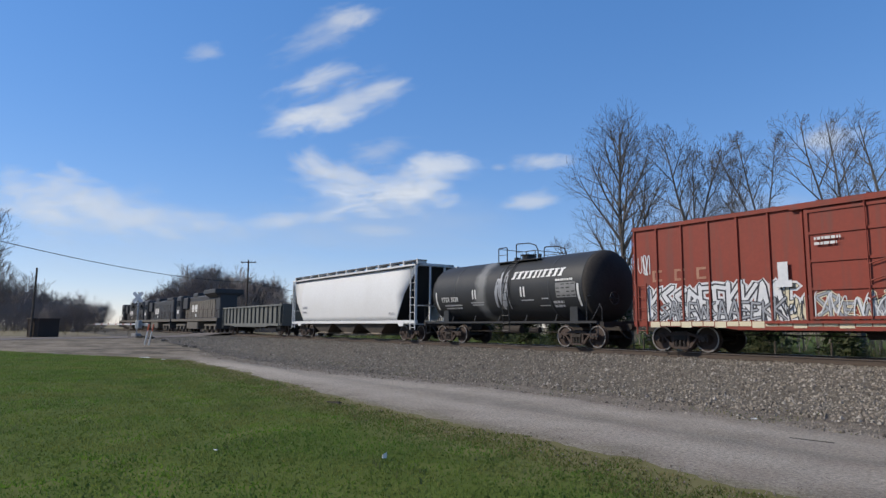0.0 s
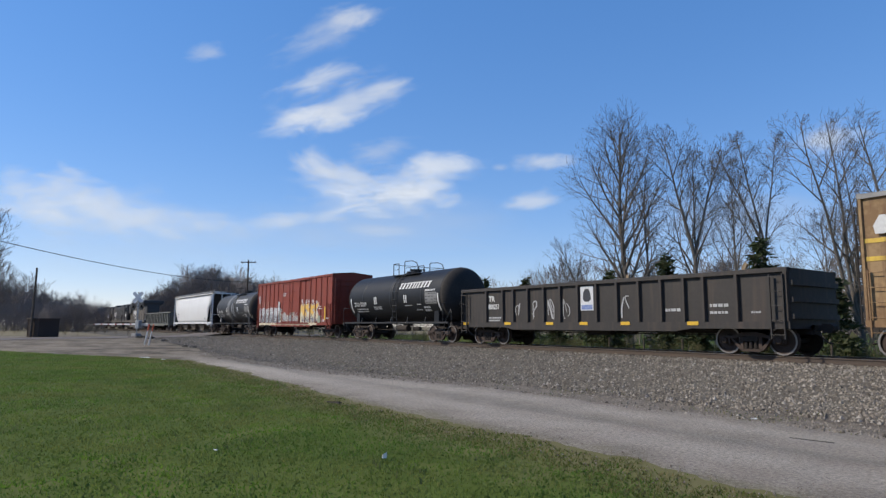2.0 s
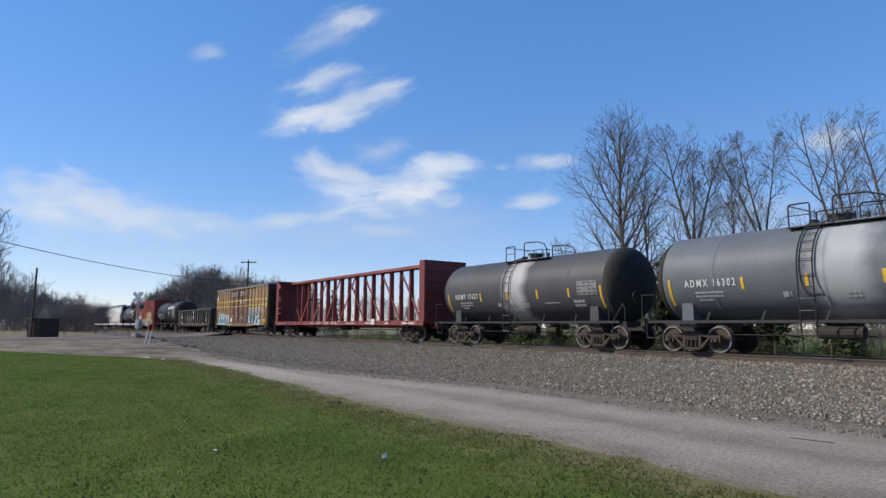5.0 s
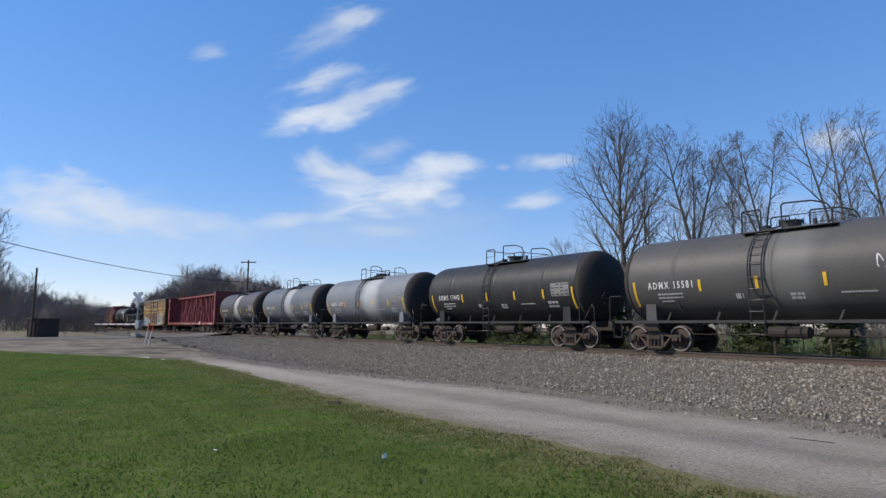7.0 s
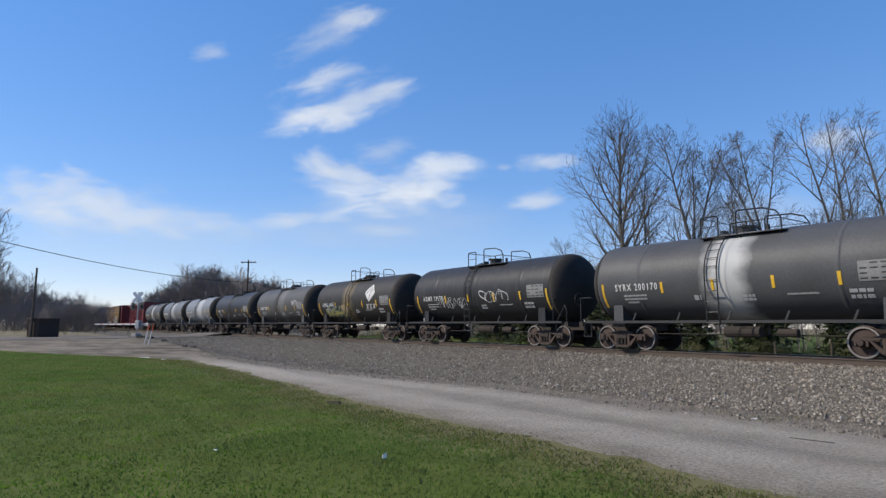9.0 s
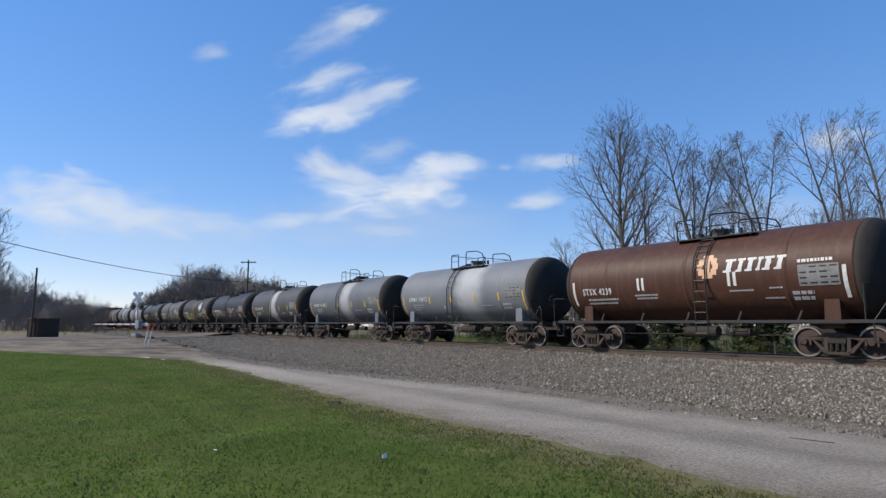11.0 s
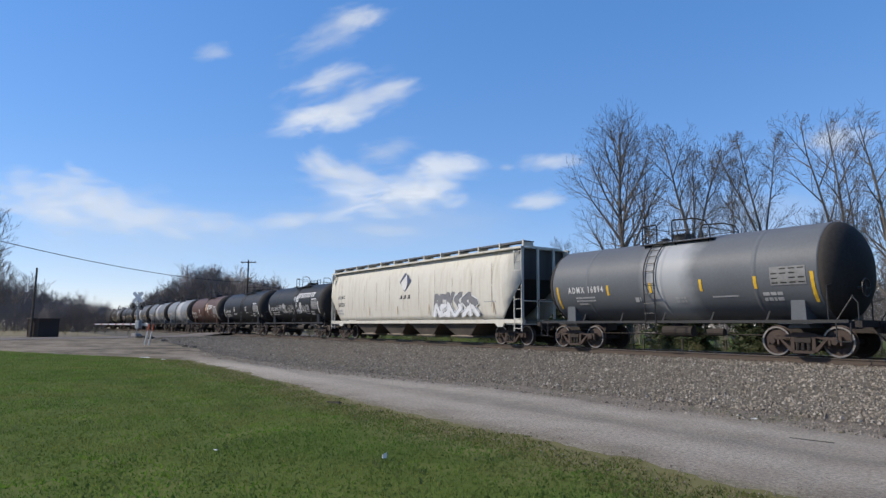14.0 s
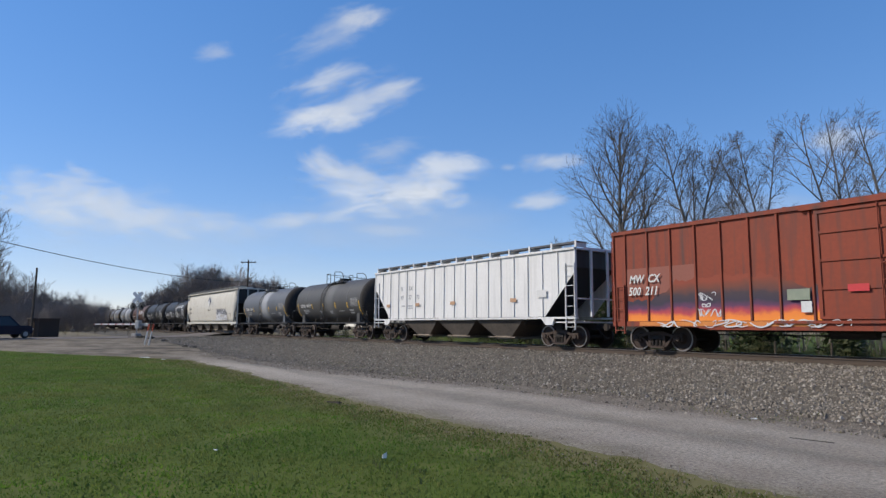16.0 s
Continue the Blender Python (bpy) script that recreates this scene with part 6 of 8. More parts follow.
for x, z, w, h in ((-2.0, 1.55, 0.3, 0.3), (0.75, 1.45, 0.35, 0.28), (0.3, 2.9, 0.3, 0.25), (1.2, 2.9, 0.4, 0.2), (-1.2, 2.5, 0.25, 0.2), (-0.7, 1.7, 0.2, 0.35)):
    patch(bm, x, x + w, z, z + h, -1.573)
tagged(part("torn_notice", bm, M_PALE, car, "torn pale notices on the doors"), kind="stuff")
blot(car, -2.7, -1.9, 1.1, 1.6, M_GRAFCREAM, 48, -1.572, 3)
bm = bmesh.new()
patch(bm, 4.35, 4.75, 1.62, 1.95, BODY, out=0.030)
part("placard", bm, M_GRAFBLACK, car, "black placard with a white frame")
bm = bmesh.new()
for a, b, c, d in ((4.40, 4.70, 1.66, 1.69), (4.40, 4.70, 1.88, 1.91), (4.40, 4.43, 1.69, 1.88), (4.67, 4.70, 1.69, 1.88), (4.54, 4.56, 1.69, 1.88)):
    patch(bm, a, b, c, d, BODY, out=0.034)
tagged(part("placard_print", bm, M_WHITE, car), kind="stuff")
letters("3127", 0.36, M_WHITE, car, -7.1, 1.95, -1.585, squeeze=0.8, spacing=1.3)
bm = bmesh.new()
v = [bm.verts.new((-7.25 + dx, -1.60, 3.35 + dz)) for dx, dz in ((-0.2, 0), (0.2, 0), (0.24, 0.25), (0.06, 0.5), (-0.08, 0.5), (-0.24, 0.22))]
bm.faces.new(v)
part("owner_emblem", bm, M_WHITE, car)
bars(car, [(-2.3, 3.95, 1.2, 0.09), (-2.3, 3.8, 1.3, 0.09), (-2.3, 3.65, 1.1, 0.09), (0.35, 3.95, 1.1, 0.09), (0.35, 3.8, 1.2, 0.09), (0.35, 3.65, 1.0, 0.09)], M_PALE, -1.575)
bm = bmesh.new()
patch(bm, 6.95, 7.5, 1.1, 1.4, -1.60)
part("placard", bm, M_YELLOW, car)

M_BEAMMARK = mat("worn_off_lettering", (0.30, 0.10, 0.10), (0.24, 0.075, 0.075), 0.7, big=3, fine=14, bump=0)
car = centre_beam("faded red centre-beam lumber flatcar, empty", -51.24, 22.8, M_BEAMRED, M_BEAMEND)
letters("AOK", 0.26, M_WHITE, car, -3.95, 0.95, -1.485, squeeze=0.95, spacing=1.1)
letters("26807", 0.26, M_WHITE, car, -2.88, 0.95, -1.485, squeeze=0.9, spacing=1.25)
bars(car, [(-1.5, 0.96, 0.65, 0.05), (-1.5, 1.04, 0.6, 0.05), (-0.4, 1.05, 0.4, 0.06), (-0.35, 0.95, 0.4, 0.07), (0.2, 1.05, 0.4, 0.06), (0.2, 0.95, 0.5, 0.07), (2.0, 0.97, 1.2, 0.08), (4.6, 0.97, 0.9, 0.1), (9.2, 0.97, 1.3, 0.1), (7.2, 0.98, 0.5, 0.08)], M_WHITE, -1.485)
bm = bmesh.new()
patch(bm, 5.55, 6.0, 0.92, 1.28, -1.54)
part("placard", bm, M_WHITE, car)
bm = bmesh.new()
patch(bm, 10.80, 10.92, 1.75, 2.35, -1.435)
part("faded_mark", bm, M_BEAMMARK, car)
bars(car, [(-10.9, 3.9, 0.5, 0.3), (-11.0, 3.1, 0.7, 0.08), (-11.0, 2.9, 0.7, 0.08), (-11.0, 2.2, 0.7, 0.08), (-11.0, 1.8, 0.7, 0.08)], M_BEAMMARK, -1.435)

T0, TP = -75.9, 13.29
tanks = [
    (M_TANKSPLASH, "weathered grey tank wagon with a pale spill band", "ADMX 17627"),
    (M_TANKMID, "mid-grey tank wagon with a pale spill band", "ADMX 16302"),
    (M_TANKLIGHT, "light grey tank wagon with a pale spill band", "ADMX 16218"),
    (M_TANKCHAR, "charcoal tank wagon with yellow strips and white numbers", "ADMX 17442"),
    (M_TANKDARK, "dark grey tank wagon with yellow strips", "ADMX 15581"),
    (M_TANKOIL, "black tank wagon with tan runs, graffiti and a white diamond", "ADMX 16047"),
    (M_TANKCHAR, "charcoal tank wagon with white sprayed tags", "ADMX 19139"),
    (M_TANKSPLASH, "dark grey tank wagon with a broad pale spill", "SYRX 200170"),
    (M_TANKMID, "mid-grey tank wagon with a pale spill band", "ADMX 16340"),
    (M_TANKLIGHT, "light grey tank wagon with pale runs", "ADMX 16915"),
]
for i, (shell, label, mark) in enumerate(tanks):
    car, r, cz = grain_tank(T0 - TP * i, shell, label, mark)
    if i == 4:
        scrawl(car, 2.9, 3.9, cz - 0.1, cz + 0.3, M_GRAFWHITE, 50, 4, 0.03, radius=r, centre_z=cz)
    if i == 5:
        sprayed_piece(car, -4.1, -0.9, cz - 1.05, cz - 0.30, mat("olive_spray_paint", (0.30, 0.26, 0.10), (0.20, 0.20, 0.12), 0.6, bump=0), mat("teal_spray_paint", (0.07, 0.14, 0.17), (0.10, 0.17, 0.20), 0.6, bump=0), None, 51, 5, radius=r, centre_z=cz, out=0.014, thick=0.16, rim=0.07, ragged=0.4, low=mat("faded_yellow_spray_paint", (0.42, 0.36, 0.10), (0.30, 0.27, 0.10), 0.6, bump=0))
        bm = bmesh.new()
        curved_fill(bm, [(x, cz + z) for x, z in ((-1.55, -0.35), (-1.0, -0.28), (-0.35, -0.5), (-0.55, -0.85), (-1.0, -0.62), (-1.4, -0.9))], r, cz, 0.03)
        tagged(part("graffiti", bm, mat("tan_spray_paint", (0.33, 0.25, 0.14), (0.24, 0.19, 0.10), 0.6, bump=0), car), kind="stuff")
        bm = bmesh.new()
        curved_fill(bm, [(x, cz + z) for x, z in ((2.0, 0.36), (2.05, 0.48), (2.62, 0.86), (2.74, 0.86), (3.22, 0.40), (3.20, 0.28), (2.60, -0.16), (2.48, -0.14))], r, cz, 0.018)
        part("maker_emblem", bm, M_WHITE, car, "white maker's diamond")
        bm = bmesh.new()
        curved_fill(bm, [(x, cz + z) for x, z in ((2.52, -0.06), (2.58, -0.06), (2.72, 0.30), (2.90, 0.62), (2.84, 0.62), (2.64, 0.32))], r, cz, 0.026)
        curved_fill(bm, [(x, cz + z) for x, z in ((2.18, 0.34), (2.24, 0.30), (2.74, 0.70), (2.72, 0.76))], r, cz, 0.026)
        tagged(part("emblem_leaf", bm, M_BLACK, car), kind="stuff")
        blocky_word(car, 2.05, cz - 0.62, 0.28, [0.42, 0.42, 0.44], M_PALE, radius=r, centre_z=cz, name="maker_emblem")
    if i == 6:
        scrawl(car, -3.2, -0.6, cz - 0.75, cz - 0.15, M_PALE, 52, 14, 0.03, radius=r, centre_z=cz)
        scrawl(car, 0.5, 2.6, cz - 0.55, cz + 0.05, M_GRAFWHITE, 53, 5, 0.032, radius=r, centre_z=cz)
car, r, cz = syrup_tank(T0 - TP * 10, M_TANKBROWN, "rust-brown tank wagon with an orange and white emblem", "STSX 4239", big=False)
bm = bmesh.new()
for k in range(10):
    a = 2 * math.pi * k / 10
    cxx, czz = -0.0 + 0.9 + 0.28 * math.cos(a), cz + 0.28 + 0.30 * math.sin(a)
    patch(bm, cxx - 0.10, cxx + 0.10, czz - 0.10, czz + 0.10, radius=r, centre_z=cz)
patch(bm, 0.82, 0.98, cz + 0.05, cz + 0.5, radius=r, centre_z=cz)
part("maker_emblem", bm, mat("faded_orange_emblem", (0.72, 0.46, 0.30), (0.62, 0.34, 0.18), 0.6, bump=0), car, "faded orange and white round emblem")
blocky_word(car, 1.45, cz + 0.05, 0.42, [0.42, 0.3, 0.34, 0.2, 0.36, 0.34], M_WHITE, radius=r, centre_z=cz, name="maker_word", label="white maker's word as plain blocks")
syrup_tank(T0 - TP * 11, M_TANKBLACK, "black syrup tank wagon with white numbers", "STSX 51505", big=False)
car, r, cz = syrup_tank(T0 - TP * 12, M_TANKBLACK, "black syrup tank wagon with white maker's blocks and sprayed tags", "STSX 3371")
scrawl(car, -3.2, -1.2, cz - 0.6, cz + 0.0, M_PALE, 61, 18, 0.03, radius=r, centre_z=cz)
scrawl(car, -1.0, 0.4, cz - 0.8, cz - 0.1, M_PALE, 62, 10, 0.03, radius=r, centre_z=cz)
scrawl(car, 0.35, 1.4, cz + 0.05, cz + 0.62, M_GRAFWHITE, 63, 16, 0.035, radius=r, centre_z=cz)
scrawl(car, 0.75, 1.15, cz - 0.35, cz + 0.1, M_GRAFWHITE, 65, 5, 0.03, radius=r, centre_z=cz)
scrawl(car, 0.9, 1.8, cz - 0.8, cz - 0.35, M_GRAFWHITE, 66, 11, 0.03, radius=r, centre_z=cz)
scrawl(car, 1.4, 3.4, cz - 0.75, cz - 0.1, M_PALE, 64, 18, 0.032, radius=r, centre_z=cz)

car = hopper("cream covered hopper wagon with a blue emblem and silver graffiti", -248.5, 19.8, M_HOPCREAM, top=4.42, cut=1.35, cut_z=2.8, bulge=0.15, bays=4)
letters("ADMX", 0.36, M_BLACK, car, -8.75, 2.62, -1.566, squeeze=0.9, spacing=1.15)
letters("63923", 0.36, M_BLACK, car, -8.7, 2.12, -1.552, squeeze=0.9, spacing=1.15)
bm = bmesh.new()
bm.faces.new([bm.verts.new((x, -1.586, z)) for x, z in ((-0.60, 3.38), (0.0, 3.88), (0.12, 3.86), (0.60, 3.42), (0.02, 2.80), (-0.08, 2.82))])
part("maker_emblem", bm, mat("dark_blue_emblem", (0.055, 0.065, 0.12), (0.09, 0.10, 0.16), 0.6, bump=0), car, "dark blue diamond emblem with a white leaf")
bm = bmesh.new()
bm.faces.new([bm.verts.new((x, -1.592, z)) for x, z in ((-0.46, 3.34), (-0.10, 3.56), (0.20, 3.78), (0.24, 3.30), (0.12, 3.02), (-0.03, 2.86), (-0.30, 3.02))])
tagged(part("emblem_leaf", bm, M_WHITE, car), kind="stuff")
blocky_word(car, -0.62, 2.40, 0.34, [0.42, 0.40, 0.44], M_BLACK, -1.558, name="maker_word")
M_GRAFCHROME = mat("dark_chrome_spray_paint", (0.15, 0.15, 0.16), (0.21, 0.21, 0.22), 0.5, big=2, fine=9, bump=0)
sprayed_piece(car, 2.95, 6.75, 1.34, 2.62, M_GRAFCHROME, M_GRAFBLACK, M_GRAFWHITE, 71, 6, -1.562, thick=0.19, rim=0.025, glow=0.05, low=M_GRAFWHITE, label="silver sprayed lettering with white contours", ragged=0.3)
bars(car, [(-8.9, 1.8, 0.8, 0.08), (-8.9, 1.62, 1.0, 0.08), (7.2, 2.0, 0.9, 0.08)], M_GRAFGREY, -1.53)
bm = bmesh.new()
for x in (-9.0, -4.3, -0.9, 2.4, 7.9):
    patch(bm, x, x + 0.055, 1.5, 2.0, -1.53)
tagged(part("reflector_strip", bm, mat("dull_amber_strip", (0.34, 0.20, 0.07), (0.24, 0.14, 0.06), 0.7, bump=0), car), kind="stuff")
M_SEAM = mat("rusty_seam", (0.26, 0.20, 0.14), (0.16, 0.11, 0.07), 0.8, big=4, fine=14, bump=0)
for i in range(11):
    x = -8.2 + i * 1.6
    bm = bmesh.new()
    patch(bm, x, x + 0.022, 1.75, 3.6 + 0.3 * math.sin(i * 2.1), -1.565)
    part("panel_seam", bm, M_SEAM, car)

grain_tank(-269.9, tank_material("slate_tank_with_pale_spill", (0.128, 0.138, 0.152), (0.105, 0.112, 0.122), (0.34, 0.35, 0.36), 0.3, 1.2, 0.8), "slate grey tank wagon with a pale band round its middle", "ADMX 16894")
grain_tank(-283.13, M_TANKDARK, "dark grey tank wagon with yellow strips and white numbers", "ADMX 16469")

M_TANLABEL = mat("faded_orange_label", (0.50, 0.30, 0.17), (0.42, 0.26, 0.16), 0.7, bump=0)
car = hopper("chalky white ribbed covered hopper wagon", -296.05, 16.8, M_HOPGREY, True, top=4.05, cut=1.75, cut_z=3.1, bays=3, sill_z=1.28)
for word, x, z in (("SI", -5.30, 2.86), ("RX", -4.42, 2.86), ("47", -5.30, 2.36), ("57", -4.45, 2.36), ("72", -3.62, 2.36)):
    letters(word, 0.33, M_GRAFGREY, car, x, z, -1.475, squeeze=0.9, spacing=1.05)
bars(car, [(-5.2, 1.95, 0.4, 0.08), (-4.5, 1.95, 0.5, 0.07), (-4.5, 1.82, 0.5, 0.07)], M_GRAFGREY, -1.475, name="worn_marking")
for x in (-6.85, -3.65, -0.3, 4.4):
    bm = bmesh.new()
    patch(bm, x, x + 0.42, 1.95, 2.12, -1.53)
    part("reflector_strip", bm, M_TANLABEL, car)
bm = bmesh.new()
patch(bm, 6.15, 6.75, 2.1, 2.42, -1.53)
part("placard", bm, M_WHITE, car)

car = box_car("rust-red boxcar with a sunset painted along its sill", -314.8, 15.6, M_BOXRUST, M_BOXREDEND, (-0.5, 3.3), 4.42, 5, post_x=[-7.75, -7.2, -6.22, -5.26, -4.3, -3.37, -2.42, -1.51, -0.56])
letters("MW  CX", 0.40, M_WHITE, car, -7.0, 2.45, -1.585, squeeze=0.85, shear=0.25)
letters("500  211", 0.42, M_WHITE, car, -7.05, 2.0, -1.585, squeeze=0.85, shear=0.25)


def mural_material():
    """A sunset sprayed along a sill: amber, pink and violet, with a ragged dark top that fades into the rust."""
    m = mat("sunset_mural_paint", (0.2, 0.05, 0.03), rough=0.6, bump=0)
    nt = m.node_tree
    N, L = nt.nodes, nt.links.new
    co, sep, nz, add, ramp = N.new("ShaderNodeTexCoord"), N.new("ShaderNodeSeparateXYZ"), N.new("ShaderNodeTexNoise"), N.new("ShaderNodeMath"), N.new("ShaderNodeValToRGB")
    L(co.outputs["Object"], sep.inputs[0])
    L(co.outputs["Object"], nz.inputs["Vector"])
    nz.inputs["Scale"].default_value, nz.inputs["Detail"].default_value = 1.7, 6
    add.operation = "MULTIPLY_ADD"
    add.inputs[1].default_value = 0.45
    L(nz.outputs["Fac"], add.inputs[0])
    L(sep.outputs["Z"], add.inputs[2])
    r = N.new("ShaderNodeMapRange")
    r.inputs["From Min"].default_value, r.inputs["From Max"].default_value = 1.24, 2.60
    L(add.outputs[0], r.inputs["Value"])
    L(r.outputs[0], ramp.inputs[0])
    el = ramp.color_ramp.elements
    stops = [(0.0, (0.75, 0.25, 0.03)), (0.17, (0.72, 0.20, 0.03)), (0.26, (0.42, 0.05, 0.06)), (0.38, (0.10, 0.03, 0.08)), (0.52, (0.032, 0.025, 0.045)), (0.68, (0.050, 0.030, 0.038)), (0.84, (0.14, 0.040, 0.024)), (1.0, (0.225, 0.041, 0.017))]
    while len(el) < len(stops):
        el.new(0.5)
    for e, (p, c) in zip(el, stops):
        e.position, e.color = p, (*c, 1)
    L(ramp.outputs[0], N["Principled BSDF"].inputs["Base Color"])
    return m


bm = bmesh.new()
rng = random.Random(81)
prev = None
for i in range(120):
    x = -7.2 + 6.85 * i / 119
    top = 1.80 + 0.70 * smooth(-6.2, -4.8, x) + 0.26 * noise.noise(Vector((x * 1.6, 0, 3))) + 0.12 * noise.noise(Vector((x * 5, 0, 5))) - 0.45 * smooth(-1.9, -0.6, x)
    pair = (bm.verts.new((x, -1.531, 1.07 + 0.01 * noise.noise(Vector((x * 3, 1, 1))))), bm.verts.new((x, -1.531, top)))
    if prev:
        bm.faces.new((prev[0], pair[0], pair[1], prev[1]))
    prev = pair
part("mural", bm, mural_material(), car, "sprayed amber and violet sunset")
scrawl(car, -6.0, 0.4, 0.86, 1.10, M_GRAFWHITE, 83, 16, 0.035, -1.60)
bm = bmesh.new()
patch(bm, -6.6, -0.4, 0.90, 1.05, -1.584, out=0.004)
tagged(part("overspray", bm, mat("amber_overspray", (0.70, 0.26, 0.05), (0.55, 0.17, 0.05), 0.6, bump=0), car, "amber overspray along the sill"), kind="stuff")
scrawl(car, -4.3, -3.6, 1.7, 2.0, M_GRAFWHITE, 84, 4, 0.035, -1.532)
scrawl(car, -4.1, -3.8, 1.5, 1.66, M_GRAFWHITE, 85, 2, 0.03, -1.532)
scrawl(car, -4.3, -3.45, 1.2, 1.46, M_GRAFWHITE, 86, 5, 0.035, -1.532)
bm = bmesh.new()
patch(bm, -7.15, -4.35, 2.0, 2.98, -1.526, out=0.004)
part("repainted_patch", bm, mat("faded_red_patch", (0.29, 0.10, 0.07), (0.25, 0.085, 0.06), 0.7, bump=0), car)
bm = bmesh.new()
patch(bm, -1.28, -0.64, 1.66, 1.98, -1.60)
part("placard_board", bm, M_GRAFGREEN, car, "olive placard board")
bm = bmesh.new()
patch(bm, 0.37, 0.9, 1.85, 2.05, -1.62)
part("placard", bm, mat("red_placard", (0.65, 0.04, 0.05), (0.5, 0.05, 0.05), 0.5, bump=0), car, "red placard on the door")
bm = bmesh.new()
patch(bm, -0.9, -0.6, 1.3, 1.62, -1.60)
part("placard", bm, M_WHITE, car)
# ---- trees ----
def grow(seed, height, spread=0.42, levels=4, trunk_r=0.2, lean=(0, 0), first=0.28, kids=(7, 5, 5), twig_r=0.0095, up=0.35, sides=(7, 5, 4, 3, 3), wander=0.065, segs=(7, 5, 4, 3, 2), crown=None, stems=()):
    """The limbs of a bare tree: two lists (verts, faces), one for trunk and limbs and one for twigs."""
    rng = random.Random(seed)
    wood, fine = ([], []), ([], [])

    def tube(store, pts, radii, n):
        verts, faces = store
        flat = n == 2
        rings = []
        for i, (p, r) in enumerate(zip(pts, radii)):
            d = (pts[min(i + 1, len(pts) - 1)] - pts[max(i - 1, 0)]).normalized()
            u = d.orthogonal().normalized()
            w = d.cross(u)
            k = len(verts)
            for j in range(n):
                a = 2 * math.pi * j / n
                verts.append(tuple(p + (u * math.cos(a) + w * math.sin(a)) * r))
            rings.append(k)
        for ka, kb in zip(rings, rings[1:]):
            for j in range(1 if flat else n):
                m = (j + 1) % n
                faces.append((ka + j, ka + m, kb + m, kb + j))

    def limb(base, direction, length, r, level):
        n = segs[min(level, 4)]
        pts, radii = [base], [r]
        d = direction.normalized()
        p = base
        for i in range(n):
            d = (d + (0.6 if level == 0 else 1.0) * Vector((rng.gauss(0, wander), rng.gauss(0, wander), rng.gauss(0, wander * 0.6) + (up / n if level else 0.02)))).normalized()
            p = p + d * (length / n)
            pts.append(p)
            radii.append(max(twig_r * 0.7, r * (1 - 0.85 * (i + 1) / n)))
        tube(wood if level < 2 else fine, pts, radii, sides[min(level, 4)])
        if level + 1 >= levels:
            return
        count = kids[min(level, len(kids) - 1)]
        for k in range(count):
            f = (first if level == 0 else 0.22) + (0.97 - (first if level == 0 else 0.22)) * (k + rng.random() * 0.8) / count
            f = min(0.97, f)
            q = f * n
            i = min(n - 1, int(q))
            at = pts[i].lerp(pts[i + 1], q - i)
            along = (pts[i + 1] - pts[i]).normalized()
            turn = k * 2.4 + rng.uniform(-0.5, 0.5)
            u = along.orthogonal().normalized()
            side = u * math.cos(turn) + along.cross(u) * math.sin(turn)
            a = rng.uniform(0.46, 0.82) if level == 0 else rng.uniform(0.42, 0.85)
            nd = along * math.cos(a) + side * math.sin(a)
            if level == 0:
                g = max(0.0, (f - first) / (1 - first))
                if crown and length == height:
                    # a limb reaches to the egg-shaped outline of the crown
                    wide, mid, tall = crown
                    a = rng.uniform(0.50, 0.80) * (1 - 0.42 * g)
                    nd = along * math.cos(a) + side * math.sin(a)
                    ln, stop = 0.4, rng.uniform(0.78, 1.12)
                    while ln < 0.62 * height:
                        tip = at + nd * ln + Vector((0, 0, 0.10 * ln))
                        e = stop * wide * height * math.sqrt(max(0.0, 1 - ((tip.z / height - mid) / tall) ** 2))
                        if math.hypot(tip.x - lean[0] * tip.z, tip.y - lean[1] * tip.z) > e:
                            break
                        ln += 0.2
                    limb(at, nd, ln, max(twig_r, r * (1 - 0.7 * f) * 0.62), 1)
                    continue
                ln = length * spread * 1.3 * (1 - g) ** 0.6 * (0.66 + 0.6 * g) * rng.uniform(0.7, 1.2)
            else:
                ln = length * (0.75 - 0.35 * f) * rng.uniform(0.7, 1.15)
            limb(at, nd, ln, max(twig_r, r * (1 - 0.7 * f) * 0.6), level + 1)

    limb(Vector((0, 0, -0.15)), Vector((lean[0], lean[1], 1)), height, trunk_r, 0)
    for z0, sx, sy, long, thick in stems:
        limb(Vector((lean[0] * z0, lean[1] * z0, z0)), Vector((sx, sy, 1)), long, thick, 0)
    return wood, fine


def bare_tree(seed, x, y, height, label, turn=0, **kw):
    t = thing("tree", label, "tree", pose(x, y, ground_z(x, y), 0, 0, turn), "bare trees behind the track")
    wood, fine = grow(seed, height, **{"twig_r": 0.0066, "sides": (8, 6, 4, 3, 2), "wander": 0.05, **kw})
    again("trunk", mesh_from("trunk", *wood, M_BARK), t)
    again("crown", mesh_from("crown", *fine, M_TWIG), t)
    return t


A = "tall bare grey deciduous tree behind the track"
bare_tree(11, -30.5, 38.0, 16.9, A, 0, levels=5, trunk_r=0.26, lean=(-0.012, -0.016), first=0.16, kids=(24, 8, 5, 4), up=0.16, crown=(0.20, 0.56, 0.50))
bare_tree(12, -29.6, 39.2, 15.2, "slender dark bare tree beside a taller one", 0, levels=5, trunk_r=0.13, first=0.35, kids=(11, 6, 4, 3), up=0.2, crown=(0.085, 0.66, 0.40))
bare_tree(37, -34.9, 40.5, 9.3, "small leaning bare tree behind the track", 0, spread=0.3, levels=5, trunk_r=0.13, lean=(-0.22, -0.32), first=0.25, kids=(10, 6, 4, 3), up=0.2, crown=(0.16, 0.62, 0.42), stems=((1.5, -0.30, -0.50, 6.2, 0.08),))
